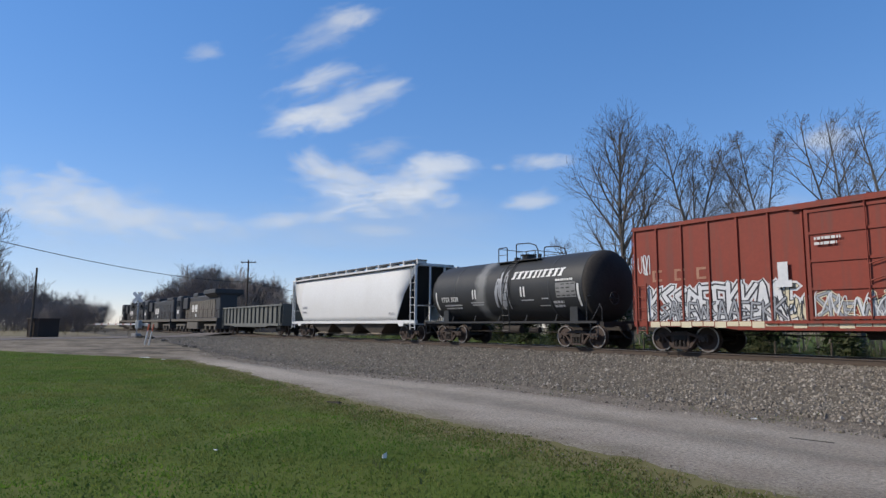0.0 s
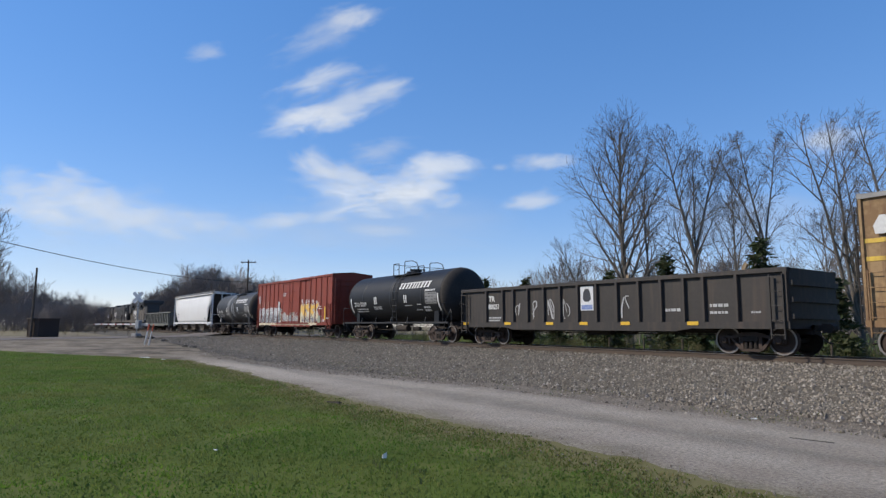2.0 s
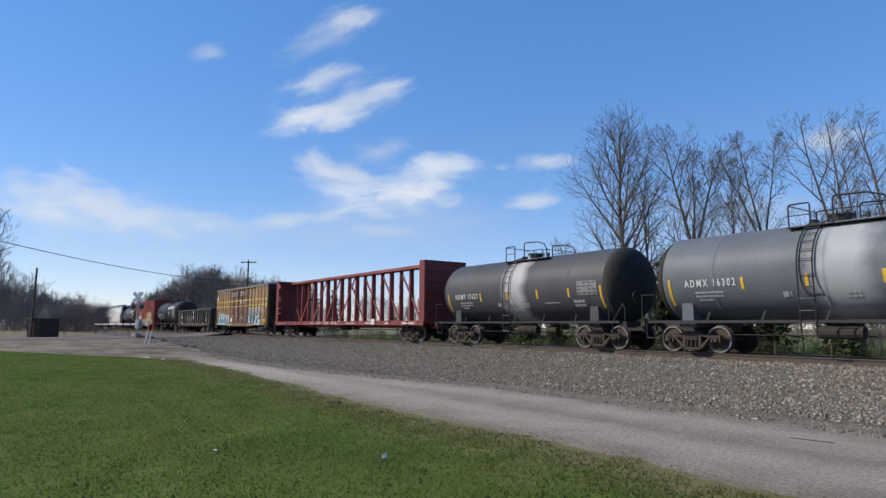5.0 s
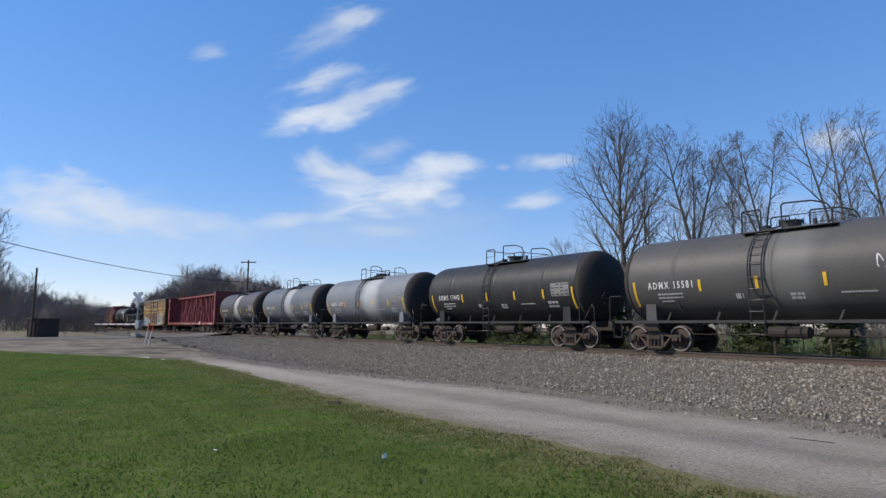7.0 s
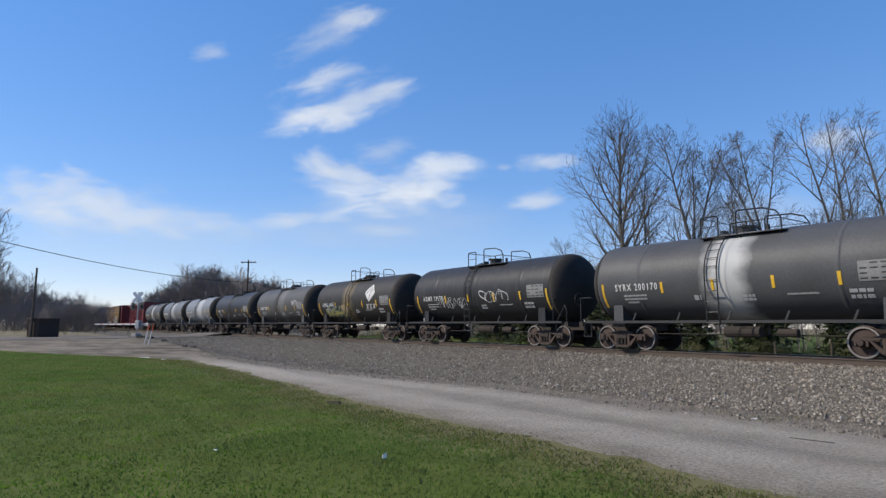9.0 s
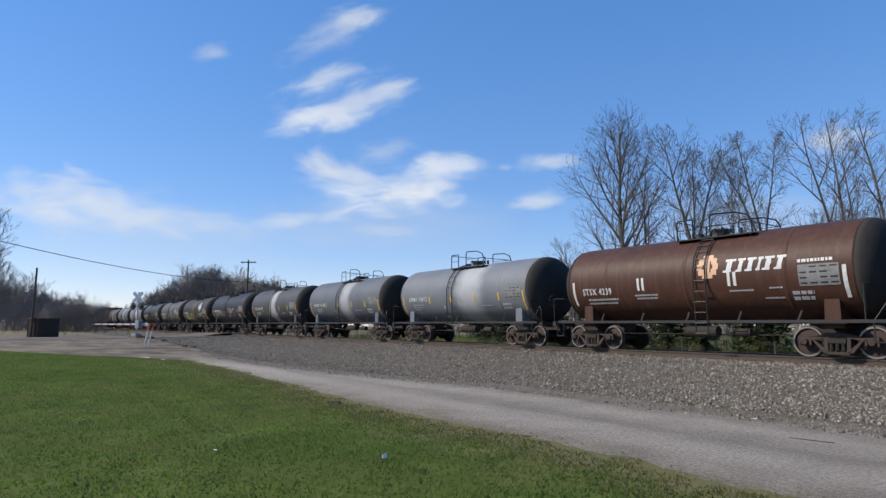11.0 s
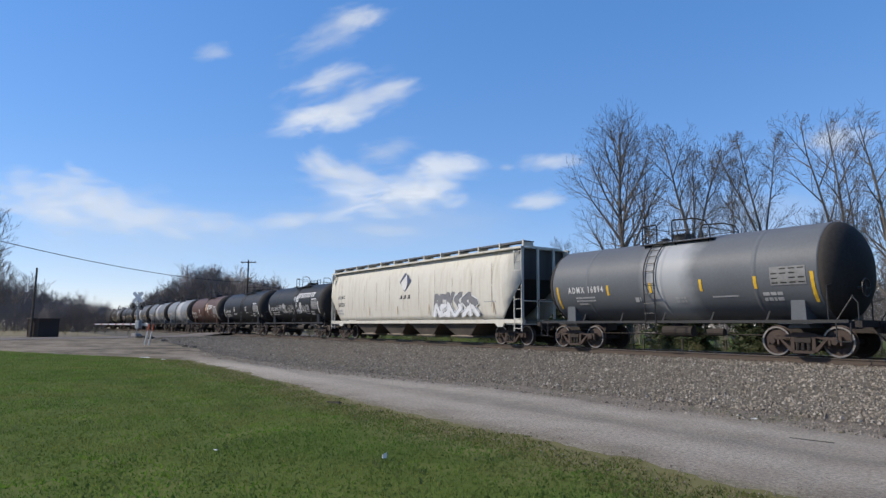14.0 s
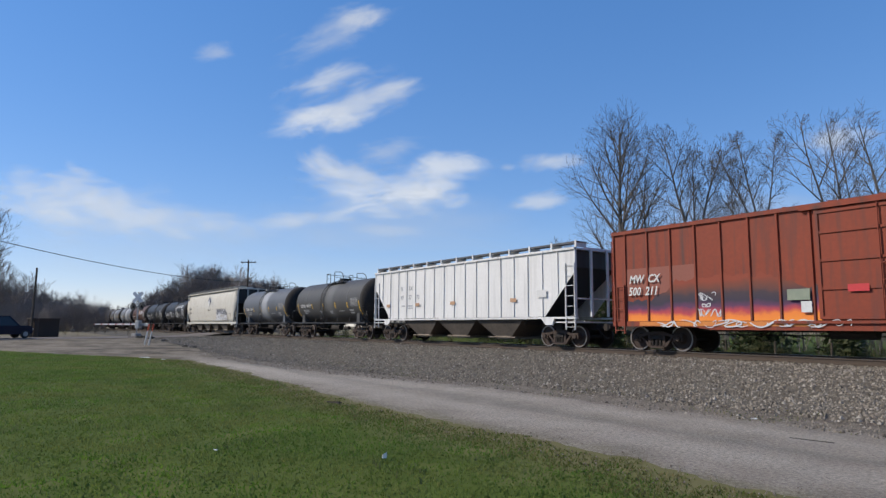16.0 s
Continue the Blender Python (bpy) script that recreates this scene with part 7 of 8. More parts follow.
bare_tree(13, -25.6, 39.0, 9.4, "forked bare tree with wide crooked limbs", 0, spread=0.38, levels=5, trunk_r=0.22, lean=(-0.01, -0.01), first=0.3, kids=(9, 7, 5, 4), up=0.12, wander=0.085, crown=(0.40, 0.62, 0.55), stems=((6.4, -0.13, -0.20, 8.6, 0.13), (6.8, 0.16, 0.25, 7.6, 0.11), (6.0, 0.02, 0.03, 7.6, 0.09)))
bare_tree(14, -23.4, 40.0, 12.0, "slender bare tree with a twiggy crown", 0, levels=5, trunk_r=0.12, first=0.3, kids=(13, 7, 5, 3), up=0.2, crown=(0.19, 0.64, 0.42))
bare_tree(15, -20.5, 38.5, 8.6, "bare tree whose stems fan out towards the top", 0, spread=0.22, levels=5, trunk_r=0.16, first=0.4, kids=(9, 6, 5, 3), up=0.16, crown=(0.16, 0.72, 0.38), stems=((6.4, -0.24, -0.36, 7.0, 0.085), (6.6, -0.09, -0.14, 7.3, 0.085), (6.8, 0.06, 0.10, 6.9, 0.07), (5.4, -0.34, -0.52, 5.0, 0.06)))
bare_tree(16, -15.0, 37.5, 7.6, "bare tree of many leaning stems and crooked limbs", 0, spread=0.30, levels=5, trunk_r=0.16, lean=(-0.03, -0.05), first=0.3, kids=(9, 6, 4, 3), up=0.16, wander=0.075, crown=(0.26, 0.60, 0.50), stems=((1.4, -0.20, -0.30, 11.6, 0.13), (1.0, -0.10, -0.14, 11.9, 0.13), (2.0, 0.04, 0.06, 9.6, 0.10)))
bare_tree(17, -12.4, 36.0, 8.0, "bare tree leaning over its neighbours", 0, spread=0.30, levels=5, trunk_r=0.18, lean=(-0.02, -0.03), first=0.25, kids=(9, 6, 5, 3), up=0.16, crown=(0.26, 0.60, 0.46), stems=((2.0, -0.13, -0.20, 9.9, 0.13), (3.0, 0.10, 0.16, 8.2, 0.10)))
bare_tree(18, -18.1, 40.6, 8.4, "slender bare tree with a twiggy crown", 0, levels=5, trunk_r=0.10, first=0.25, kids=(10, 6, 5, 3), up=0.2, crown=(0.20, 0.62, 0.44))
bare_tree(19, -8.0, 39.0, 11.0, A, 10, levels=4, trunk_r=0.18, kids=(14, 7, 5), crown=(0.25, 0.6, 0.45))
bare_tree(38, -36.6, 40.5, 6.6, "small bare tree with spreading twigs", 60, spread=0.5, levels=5, trunk_r=0.1, lean=(-0.15, 0), first=0.12, kids=(11, 6, 4, 3), up=0.5)
# grown-over tree by the road
bare_tree(21, -92.0, -3.2, 13.0, "bare spreading tree beside the road", 0, spread=0.5, levels=5, trunk_r=0.2, first=0.15, kids=(16, 7, 5, 4), twig_r=0.022, up=0.6)
bare_tree(22, -104.0, -1.2, 10.5, "bare slender tree beside the road", 0, spread=0.4, levels=5, trunk_r=0.15, first=0.15, kids=(14, 6, 5, 4), twig_r=0.022, up=0.6)


def conifer(seed, x, y, height, width, label):
    t = thing("conifer", label, "tree", pose(x, y, ground_z(x, y)), "evergreens behind the track")
    rng = random.Random(seed)
    bm = bmesh.new()
    rod(bm, (0, 0, -0.1), (0, 0, height * 0.95), 0.03 * height * 0.5 + 0.04, 0.01, 7)
    part("trunk", bm, M_BARK, t)
    verts, faces = [], []
    tiers = int(height * 4.2)
    for i in range(tiers):
        f = i / tiers
        z0 = height * (0.06 + 0.92 * f)
        reach = width * (1 - f) ** 0.6 * rng.uniform(0.75, 1.12) + 0.10
        for k in range(12):
            a = rng.uniform(0, 6.283)
            rr = reach * rng.uniform(0.45, 1.12)
            z = z0 + rng.uniform(-0.32, 0.32)
            d = Vector((math.cos(a), math.sin(a), 0))
            for s in range(max(3, int(rr * 7))):
                q = (s + rng.random()) / max(3, int(rr * 7))
                c = d * rr * q + Vector((0, 0, z - 0.28 * rr * q + 0.12 * rr * q * q + rng.uniform(-0.06, 0.06)))
                size = rng.uniform(0.12, 0.25) * (1.2 - 0.4 * q)
                side = Vector((-d.y, d.x, rng.uniform(-1.3, 1.3))).normalized() * size * rng.uniform(0.5, 1.1)
                tip = c + (d + Vector((rng.uniform(-0.7, 0.7), rng.uniform(-0.7, 0.7), rng.uniform(-0.7, 0.6)))) * size * 1.4
                n = len(verts)
                verts += [tuple(c - side + Vector((0, 0, -0.03))), tuple(c + side), tuple(tip)]
                faces.append((n, n + 1, n + 2))
    again("crown", mesh_from("crown", verts, faces, M_NEEDLE), t)
    return t


E_LABEL = "dark green spruce behind the track"
conifer(1, -17.9, 33.0, 6.6, 1.7, "dark green pine behind the track")
conifer(2, -25.9, 36.0, 6.7, 1.9, E_LABEL)
conifer(3, -22.7, 34.5, 4.0, 1.5, E_LABEL)
conifer(4, -20.4, 35.5, 4.0, 1.4, E_LABEL)
conifer(5, -34.0, 38.0, 4.9, 1.5, E_LABEL)
conifer(6, -31.5, 37.0, 6.1, 1.9, E_LABEL)
conifer(7, -44.0, 40.0, 6.2, 1.7, E_LABEL)
conifer(8, -48.2, 41.0, 5.4, 1.7, E_LABEL)
conifer(9, -52.4, 42.0, 6.5, 1.7, E_LABEL)
conifer(10, -39.0, 39.0, 4.8, 1.5, E_LABEL)
conifer(14, -14.6, 33.8, 4.2, 1.3, E_LABEL)
conifer(11, -149.5, 60.0, 11.2, 2.6, "far dark green spruce")
conifer(12, -138.8, 60.0, 10.0, 2.4, "far dark green spruce")
conifer(13, -127.8, 60.0, 9.2, 2.4, "far dark green spruce")


def woods(name, label, spots, material, variants):
    """Many bare trees or bushes, too many to count, joined."""
    rng = random.Random(len(spots))
    V, F, base = [], [], 0
    for x, y, h in spots:
        v, f = variants[rng.randrange(len(variants))]
        a = rng.uniform(0, 6.283)
        c, s = math.cos(a) * h * rng.uniform(0.85, 1.25), math.sin(a) * h
        arr = np.empty_like(v)
        arr[:, 0] = v[:, 0] * c - v[:, 1] * s + x
        arr[:, 1] = v[:, 0] * s + v[:, 1] * c + y
        arr[:, 2] = v[:, 2] * h + ground_z(x, y)
        V.append(arr)
        F.append(f + base)
        base += len(v)
    V, F = np.concatenate(V), np.concatenate(F)
    me = mesh_from(name, V.tolist(), F.tolist(), material)
    return tagged(new(name, me), label, "woods", kind="stuff")


def variant(seed, **kw):
    wood, fine = grow(seed, 1.0, trunk_r=0.012, twig_r=0.0022, **kw)
    v = np.array(wood[0] + fine[0])
    f = np.array(wood[1] + [tuple(i + len(wood[0]) for i in q) for q in fine[1]])
    return v, f


FAR = [variant(100 + k, spread=0.42, levels=4, first=0.18, kids=(12, 6, 4), sides=(3, 2, 2, 2, 2), segs=(4, 2, 2, 1, 1), up=0.5) for k in range(5)]
BUSH = [variant(200 + k, spread=0.75, levels=4, first=0.03, kids=(13, 6, 4), sides=(2, 2, 2, 2, 2), segs=(3, 2, 1, 1, 1), up=0.5, wander=0.16) for k in range(4)]
rng = random.Random(3)
spots = []
# wood beyond the crossing on this side of the track
for i in range(400):
    x = rng.uniform(-250, -148)
    y = rng.uniform(-60, 15.0) * (-x / 150) ** 0.1
    y = min(y, 16.0)
    spots.append((x, y, (7.0 + 3.6 * smooth(13, 2, y) + 0.028 * (-x - 150)) * rng.uniform(0.75, 1.2)))
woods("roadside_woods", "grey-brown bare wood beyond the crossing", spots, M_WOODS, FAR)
spots = [(rng.uniform(-175, -128), rng.uniform(-45, 12), rng.uniform(2.4, 4.8)) for i in range(230)]
spots += [(rng.uniform(-150, -121), rng.uniform(5, 16.2), rng.uniform(2.6, 4.6)) for i in range(110)]
woods("roadside_brush", "grey-brown leafless brush at the wood's edge", spots, M_WOODS, BUSH)
# wood behind the track, tallest in its middle
spots = []
for i in range(400):
    a = rng.uniform(0, 1)
    bearing = radians(84.6 - 15.2 * a + rng.uniform(-0.3, 0.3))
    x = -(158 - 34 * a + rng.uniform(-14, 26))
    y = -x / math.tan(bearing)
    y = max(y, 27.5)
    peak = float(np.interp(a, [0.12, 0.20, 0.27, 0.42, 0.49, 0.62, 0.80, 1.0], [3.8, 5.2, 7.4, 10.2, 13.4, 12.4, 10.9, 9.4]))
    spots.append((x, y, peak * rng.uniform(0.7, 1.12)))
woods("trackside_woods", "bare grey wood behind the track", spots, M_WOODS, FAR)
spots = [(rng.uniform(-200, -75), rng.uniform(29, 40), rng.uniform(2.4, 4.2)) for i in range(150)]
spots += [(rng.uniform(-80, -5), rng.uniform(40, 58), rng.uniform(2.6, 4.6)) for i in range(120)]
woods("trackside_brush", "leafless brown brush behind the track", spots, M_WOODS, BUSH)
spots = [(rng.uniform(-66, 4), rng.uniform(45, 62), rng.uniform(5.0, 9.0)) for i in range(125)]
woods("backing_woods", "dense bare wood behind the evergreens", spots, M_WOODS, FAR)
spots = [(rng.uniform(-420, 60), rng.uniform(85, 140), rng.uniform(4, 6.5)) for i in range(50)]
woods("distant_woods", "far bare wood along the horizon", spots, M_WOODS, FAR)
# knee-high weeds on the far shoulder
M_WEED = island_mat("olive_weeds", [(0.05, 0.07, 0.02), (0.10, 0.10, 0.04), (0.16, 0.13, 0.07), (0.04, 0.06, 0.02)])
spots = [(rng.uniform(-62, -7), rng.uniform(25.2, 31), rng.uniform(0.4, 1.05)) for i in range(290)]
woods("trackside_weeds", "olive and straw-coloured weeds beside the track", spots, M_WEED, [variant(300 + k, spread=0.8, levels=3, first=0.02, kids=(16, 7), sides=(2, 2, 2, 2, 2), segs=(3, 2, 1, 1, 1), wander=0.2) for k in range(3)])


M_DRYWEED = island_mat("straw_weeds", [(0.17, 0.13, 0.085), (0.24, 0.19, 0.12), (0.12, 0.095, 0.065), (0.14, 0.13, 0.06)])
spots = [(rng.uniform(-150, -79), rng.uniform(-45, 13.5), rng.uniform(0.4, 1.0)) for i in range(420)]
spots += [(rng.uniform(-66, -52), rng.uniform(9.4, 12.4), rng.uniform(0.08, 0.22)) for i in range(90)]
spots += [(rng.uniform(-52, -30), rng.uniform(11.4, 12.6), rng.uniform(0.06, 0.16)) for i in range(60)]
woods("roadside_weeds", "straw-coloured dead weeds beyond the road", spots, M_DRYWEED, [variant(320 + k, spread=0.9, levels=3, first=0.02, kids=(14, 6), sides=(2, 2, 2, 2, 2), segs=(2, 1, 1, 1, 1), wander=0.25) for k in range(3)])


# ---- lawn ----
def blades(name, label, count, x0, x1, y0, y1, material, tall, seed, keep):
    g = np.random.default_rng(seed)
    n = int(count)
    r = g.random(n)
    xs = x1 + (x0 - x1) * r ** 1.5
    ys = y0 + (y1 - y0) * g.random(n)
    ok = np.array([keep(a, b) for a, b in zip(xs, ys)])
    xs, ys = xs[ok], ys[ok]
    n = len(xs)
    zs = np.array([ground_z(a, b) for a, b in zip(xs, ys)])
    a = g.random(n) * 6.283
    h = tall * (0.5 + g.random(n))
    w = 0.008 + 0.008 * g.random(n)
    lean = 1.3 * h * g.random(n)
    la = g.random(n) * 6.283
    dx, dy = np.cos(a) * w, np.sin(a) * w
    V = np.empty((n, 3, 3))
    V[:, 0] = np.stack([xs - dx, ys - dy, zs - 0.005], 1)
    V[:, 1] = np.stack([xs + dx, ys + dy, zs - 0.005], 1)
    V[:, 2] = np.stack([xs + np.cos(la) * lean, ys + np.sin(la) * lean, zs + h], 1)
    F = np.arange(3 * n).reshape(n, 3)
    return tagged(new(name, mesh_from(name, V.reshape(-1, 3).tolist(), F.tolist(), material)), label, "grass", kind="stuff")


def on_lawn(x, y):
    d = lane_near(x) - y
    return d + 0.5 * noise.noise(Vector((x * 1.2, y * 1.2, 9))) + 0.35 * noise.noise(Vector((x * 4, y * 4, 2))) + 0.9 * noise.noise(Vector((x * 37.7, y * 41.3, 5))) > 0.12


M_BLADE = blade_material("grass_blades", (0.092, 0.172, 0.030), (0.120, 0.205, 0.036), (0.165, 0.205, 0.058))
blades("grass", "short green lawn grass", 300000, -46, 3.0, -5, 7.6, M_BLADE, 0.030, 3, on_lawn)
tufts = island_mat("seeding_grass", [(0.10, 0.14, 0.05), (0.16, 0.17, 0.08), (0.08, 0.13, 0.03)], 0.8, 0.2, 0.5)
blades("grass_tufts", "longer pale grass tufts in the lawn", 12000, -26, -1.5, -3, 7.6, tufts, 0.055, 5, lambda x, y: on_lawn(x, y) and noise.noise(Vector((x * 1.1, y * 1.1, 2))) > 0.18)
M_DRYEDGE = island_mat("straw_edge", [(0.26, 0.22, 0.11), (0.20, 0.18, 0.075), (0.13, 0.155, 0.04), (0.11, 0.15, 0.03)], 0.9, 0.1, 0.5)
blades("lane_verge", "straw-coloured grass along the lane's edge", 60000, -42, -2, 4.6, 8.4, M_DRYEDGE, 0.028, 7, lambda x, y: abs(y - lane_near(x) + 0.25) < 0.42 + 0.9 * abs(noise.noise(Vector((x * 1.3, y * 1.3, 12)))))
blades("far_verge", "dry grass between lane and ballast", 6000, -30, -4, 11.6, 13.2, M_DRYEDGE, 0.06, 8, lambda x, y: noise.noise(Vector((x * 0.7, y * 1.2, 6))) > 0.12)
# ---- clouds ----
DRIFT = []


def cloud_material(name, strength, glow=0.74, size=150.0, stretch=0.36, gain=2.6):
    """Soft wisps: a drawn-out noise, itself bent by a slower one, that thins out towards the cloud's rim."""
    m = bpy.data.materials.new(name)
    m.use_nodes = True
    nt = m.node_tree
    N, L = nt.nodes, nt.links.new
    N.remove(N["Principled BSDF"])
    out = N["Material Output"]
    co, oi = N.new("ShaderNodeTexCoord"), N.new("ShaderNodeObjectInfo")
    mp = N.new("ShaderNodeMapping")
    mp.inputs["Scale"].default_value = (stretch / size, 1.0 / size, 1)
    L(co.outputs["Object"], mp.inputs["Vector"])
    cmb, off, add = N.new("ShaderNodeCombineXYZ"), N.new("ShaderNodeVectorMath"), N.new("ShaderNodeVectorMath")
    cmb.inputs[0].default_value, cmb.inputs[1].default_value, cmb.inputs[2].default_value = 37.0, 61.0, 23.0
    off.operation = "SCALE"
    L(cmb.outputs[0], off.inputs[0])
    L(oi.outputs["Random"], off.inputs["Scale"])
    L(mp.outputs[0], add.inputs[0])
    L(off.outputs[0], add.inputs[1])
    slow, mid, warp, bent = N.new("ShaderNodeTexNoise"), N.new("ShaderNodeVectorMath"), N.new("ShaderNodeVectorMath"), N.new("ShaderNodeVectorMath")
    slow.inputs["Scale"].default_value, slow.inputs["Detail"].default_value = 0.9, 2
    L(add.outputs[0], slow.inputs["Vector"])
    mid.operation = "SUBTRACT"
    mid.inputs[1].default_value = (0.5, 0.5, 0.5)
    L(slow.outputs["Color"], mid.inputs[0])
    warp.operation = "SCALE"
    warp.inputs["Scale"].default_value = 1.3
    L(mid.outputs[0], warp.inputs[0])
    L(add.outputs[0], bent.inputs[0])
    L(warp.outputs[0], bent.inputs[1])
    nz = N.new("ShaderNodeTexNoise")
    nz.inputs["Scale"].default_value, nz.inputs["Detail"].default_value, nz.inputs["Roughness"].default_value = 1.4, 6, 0.56
    L(bent.outputs[0], nz.inputs["Vector"])
    # distance from the middle, 0 to 1 at the rim
    half, ln, fall = N.new("ShaderNodeVectorMath"), N.new("ShaderNodeVectorMath"), N.new("ShaderNodeMapRange")
    half.operation, ln.operation = "MULTIPLY_ADD", "LENGTH"
    half.inputs[1].default_value, half.inputs[2].default_value = (2, 2, 0), (-1, -1, 0)
    L(co.outputs["Generated"], half.inputs[0])
    L(half.outputs[0], ln.inputs[0])
    fall.interpolation_type = "SMOOTHSTEP"
    fall.inputs["From Min"].default_value, fall.inputs["From Max"].default_value = 0.0, 1.0
    fall.inputs["To Min"].default_value, fall.inputs["To Max"].default_value = 0.95, -0.42
    L(ln.outputs["Value"], fall.inputs["Value"])
    s = N.new("ShaderNodeMath")
    s.operation = "MULTIPLY_ADD"
    s.inputs[1].default_value = gain
    less = N.new("ShaderNodeMath")
    less.operation = "SUBTRACT"
    less.inputs[1].default_value = 0.5
    L(nz.outputs["Fac"], less.inputs[0])
    L(less.outputs[0], s.inputs[0])
    L(fall.outputs[0], s.inputs[2])
    rim = N.new("ShaderNodeMapRange")
    rim.interpolation_type = "SMOOTHSTEP"
    rim.inputs["From Min"].default_value, rim.inputs["From Max"].default_value = 1.0, 0.55
    L(ln.outputs["Value"], rim.inputs["Value"])
    al = N.new("ShaderNodeMapRange")
    al.interpolation_type = "SMOOTHSTEP"
    al.inputs["From Min"].default_value, al.inputs["From Max"].default_value = 0.0, 1.35
    al.inputs["To Max"].default_value = strength
    L(s.outputs[0], al.inputs["Value"])
    cut = N.new("ShaderNodeMath")
    cut.operation = "MULTIPLY"
    L(al.outputs[0], cut.inputs[0])
    L(rim.outputs[0], cut.inputs[1])
    em, tr, mx = N.new("ShaderNodeEmission"), N.new("ShaderNodeBsdfTransparent"), N.new("ShaderNodeMixShader")
    em.inputs["Color"].default_value, em.inputs["Strength"].default_value = (0.92, 0.955, 1.0, 1), glow
    L(cut.outputs[0], mx.inputs[0])
    L(tr.outputs[0], mx.inputs[1])
    L(em.outputs[0], mx.inputs[2])
    L(mx.outputs[0], out.inputs["Surface"])
    return m


CLOUD_BRIGHT = cloud_material("bright_cloud", 0.74, gain=2.9)
CLOUD_SOFT = cloud_material("soft_cloud", 0.58, 0.69, gain=2.7)
CLOUD_FAINT = cloud_material("faint_cloud", 0.36, 0.64, gain=2.4)
CLOUD_VEIL = cloud_material("cloud_veil", 0.24, 0.58, 420.0, 0.3, 2.0)
FAR_SKY = 3200.0
UNIT = FAR_SKY / 1123.8


def cloud(cx, cy, w, h, tilt, material, label):
    """A far cloud at a bearing and height from the eye given in the view's own units."""
    way = CAM_POSE.to_3x3() @ Vector(((cx - 7) * UNIT, cy * UNIT, -FAR_SKY - 6.0 * len(DRIFT)))
    m = Matrix.Translation(Vector(EYE) + way) @ CAM_POSE.to_3x3().to_4x4() @ pose(0, 0, 0, 0, 0, tilt)
    a, b = w * 1.25 * UNIT / 2, h * 1.35 * UNIT / 2
    me = mesh_from("cloud", [(-a, -b, 0), (a, -b, 0), (a, b, 0), (-a, b, 0)], [(0, 1, 2, 3)], material)
    ob = tagged(new("cloud", me), label, "cloud", "clouds", "structure")
    ob.matrix_basis = m
    DRIFT.append((ob, m, CAM_POSE.to_3x3() @ Vector((17 * UNIT, 0, 0))))


CB, CF = "small white fair-weather cloud", "thin veil of high white cloud"
cloud(-200, 386, 320, 100, 20, CLOUD_FAINT, CF)
cloud(-150, 408, 130, 60, 22, CLOUD_SOFT, CF)
cloud(-412, 351, 110, 44, 4, CLOUD_FAINT, CF)
cloud(-212, 302, 260, 76, 20, CLOUD_SOFT, CB)
cloud(-165, 258, 370, 100, 15, CLOUD_SOFT, CB)
cloud(-215, 236, 250, 84, 10, CLOUD_BRIGHT, CB)
cloud(-105, 284, 190, 60, 16, CLOUD_SOFT, CB)
cloud(-95, 100, 430, 110, 2, CLOUD_BRIGHT, "broad ragged white cloud")
cloud(-10, 148, 320, 64, 4, CLOUD_BRIGHT, CB)
cloud(-30, 106, 260, 56, 1, CLOUD_SOFT, CB)
cloud(-170, 130, 200, 74, -4, CLOUD_SOFT, CB)
cloud(-228, 150, 130, 80, -28, CLOUD_SOFT, CB)
cloud(-110, 178, 170, 60, 8, CLOUD_FAINT, CF)
cloud(-268, 54, 280, 46, 5, CLOUD_SOFT, CF)
cloud(-120, 34, 230, 34, -4, CLOUD_FAINT, CF)
cloud(-720, 100, 460, 150, -4, CLOUD_SOFT, "wide bank of white cloud low in the sky")
cloud(-640, 66, 520, 130, -8, CLOUD_SOFT, CB)
cloud(-450, 42, 420, 76, -5, CLOUD_SOFT, CB)
cloud(-560, 30, 1100, 220, -3, CLOUD_VEIL, CF)
cloud(-120, 50, 900, 150, 0, CLOUD_VEIL, CF)
cloud(192, 160, 160, 44, 3, CLOUD_SOFT, CB)
cloud(165, 88, 140, 54, 5, CLOUD_SOFT, CB)
cloud(110, 150, 60, 24, 5, CLOUD_FAINT, CF)
cloud(715, 200, 230, 100, 10, CLOUD_SOFT, CB)
cloud(560, 60, 700, 190, 3, CLOUD_VEIL, CF)

# ---- crossing and poles ----
CROSS = Vector((-0.40, 0.917, 0))          # the road's way over the track
road_car_at = Vector((-61.2, -1.2, 0))
ACROSS = Vector((0.917, 0.40, 0))
M_ASPHALT = mat("worn_asphalt", (0.17, 0.145, 0.125), (0.13, 0.112, 0.097), 0.9, big=0.4, fine=20, bump=0.3, dirt=(0.24, 0.22, 0.2), spec=0.2)
verts, faces = [], []
steps = 60
for i in range(steps + 1):
    c = road_car_at + CROSS * (-70 + i * 2.2)
    for k in range(5):
        p = c + ACROSS * (-3.6 + 1.8 * k)
        over = smooth(16.5, 19.0, p.y) * smooth(24.7, 22.2, p.y)
        verts.append((p.x, p.y, ground_z(p.x, p.y) * (1 - over) - 0.012 * over + 0.06))
for i in range(steps):
    for k in range(4):
        n = i * 5 + k
        faces.append((n, n + 1, n + 6, n + 5))
road = tagged(new("road", mesh_from("road", verts, faces, M_ASPHALT)), "grey worn asphalt road leading over the crossing", "road", kind="structure")

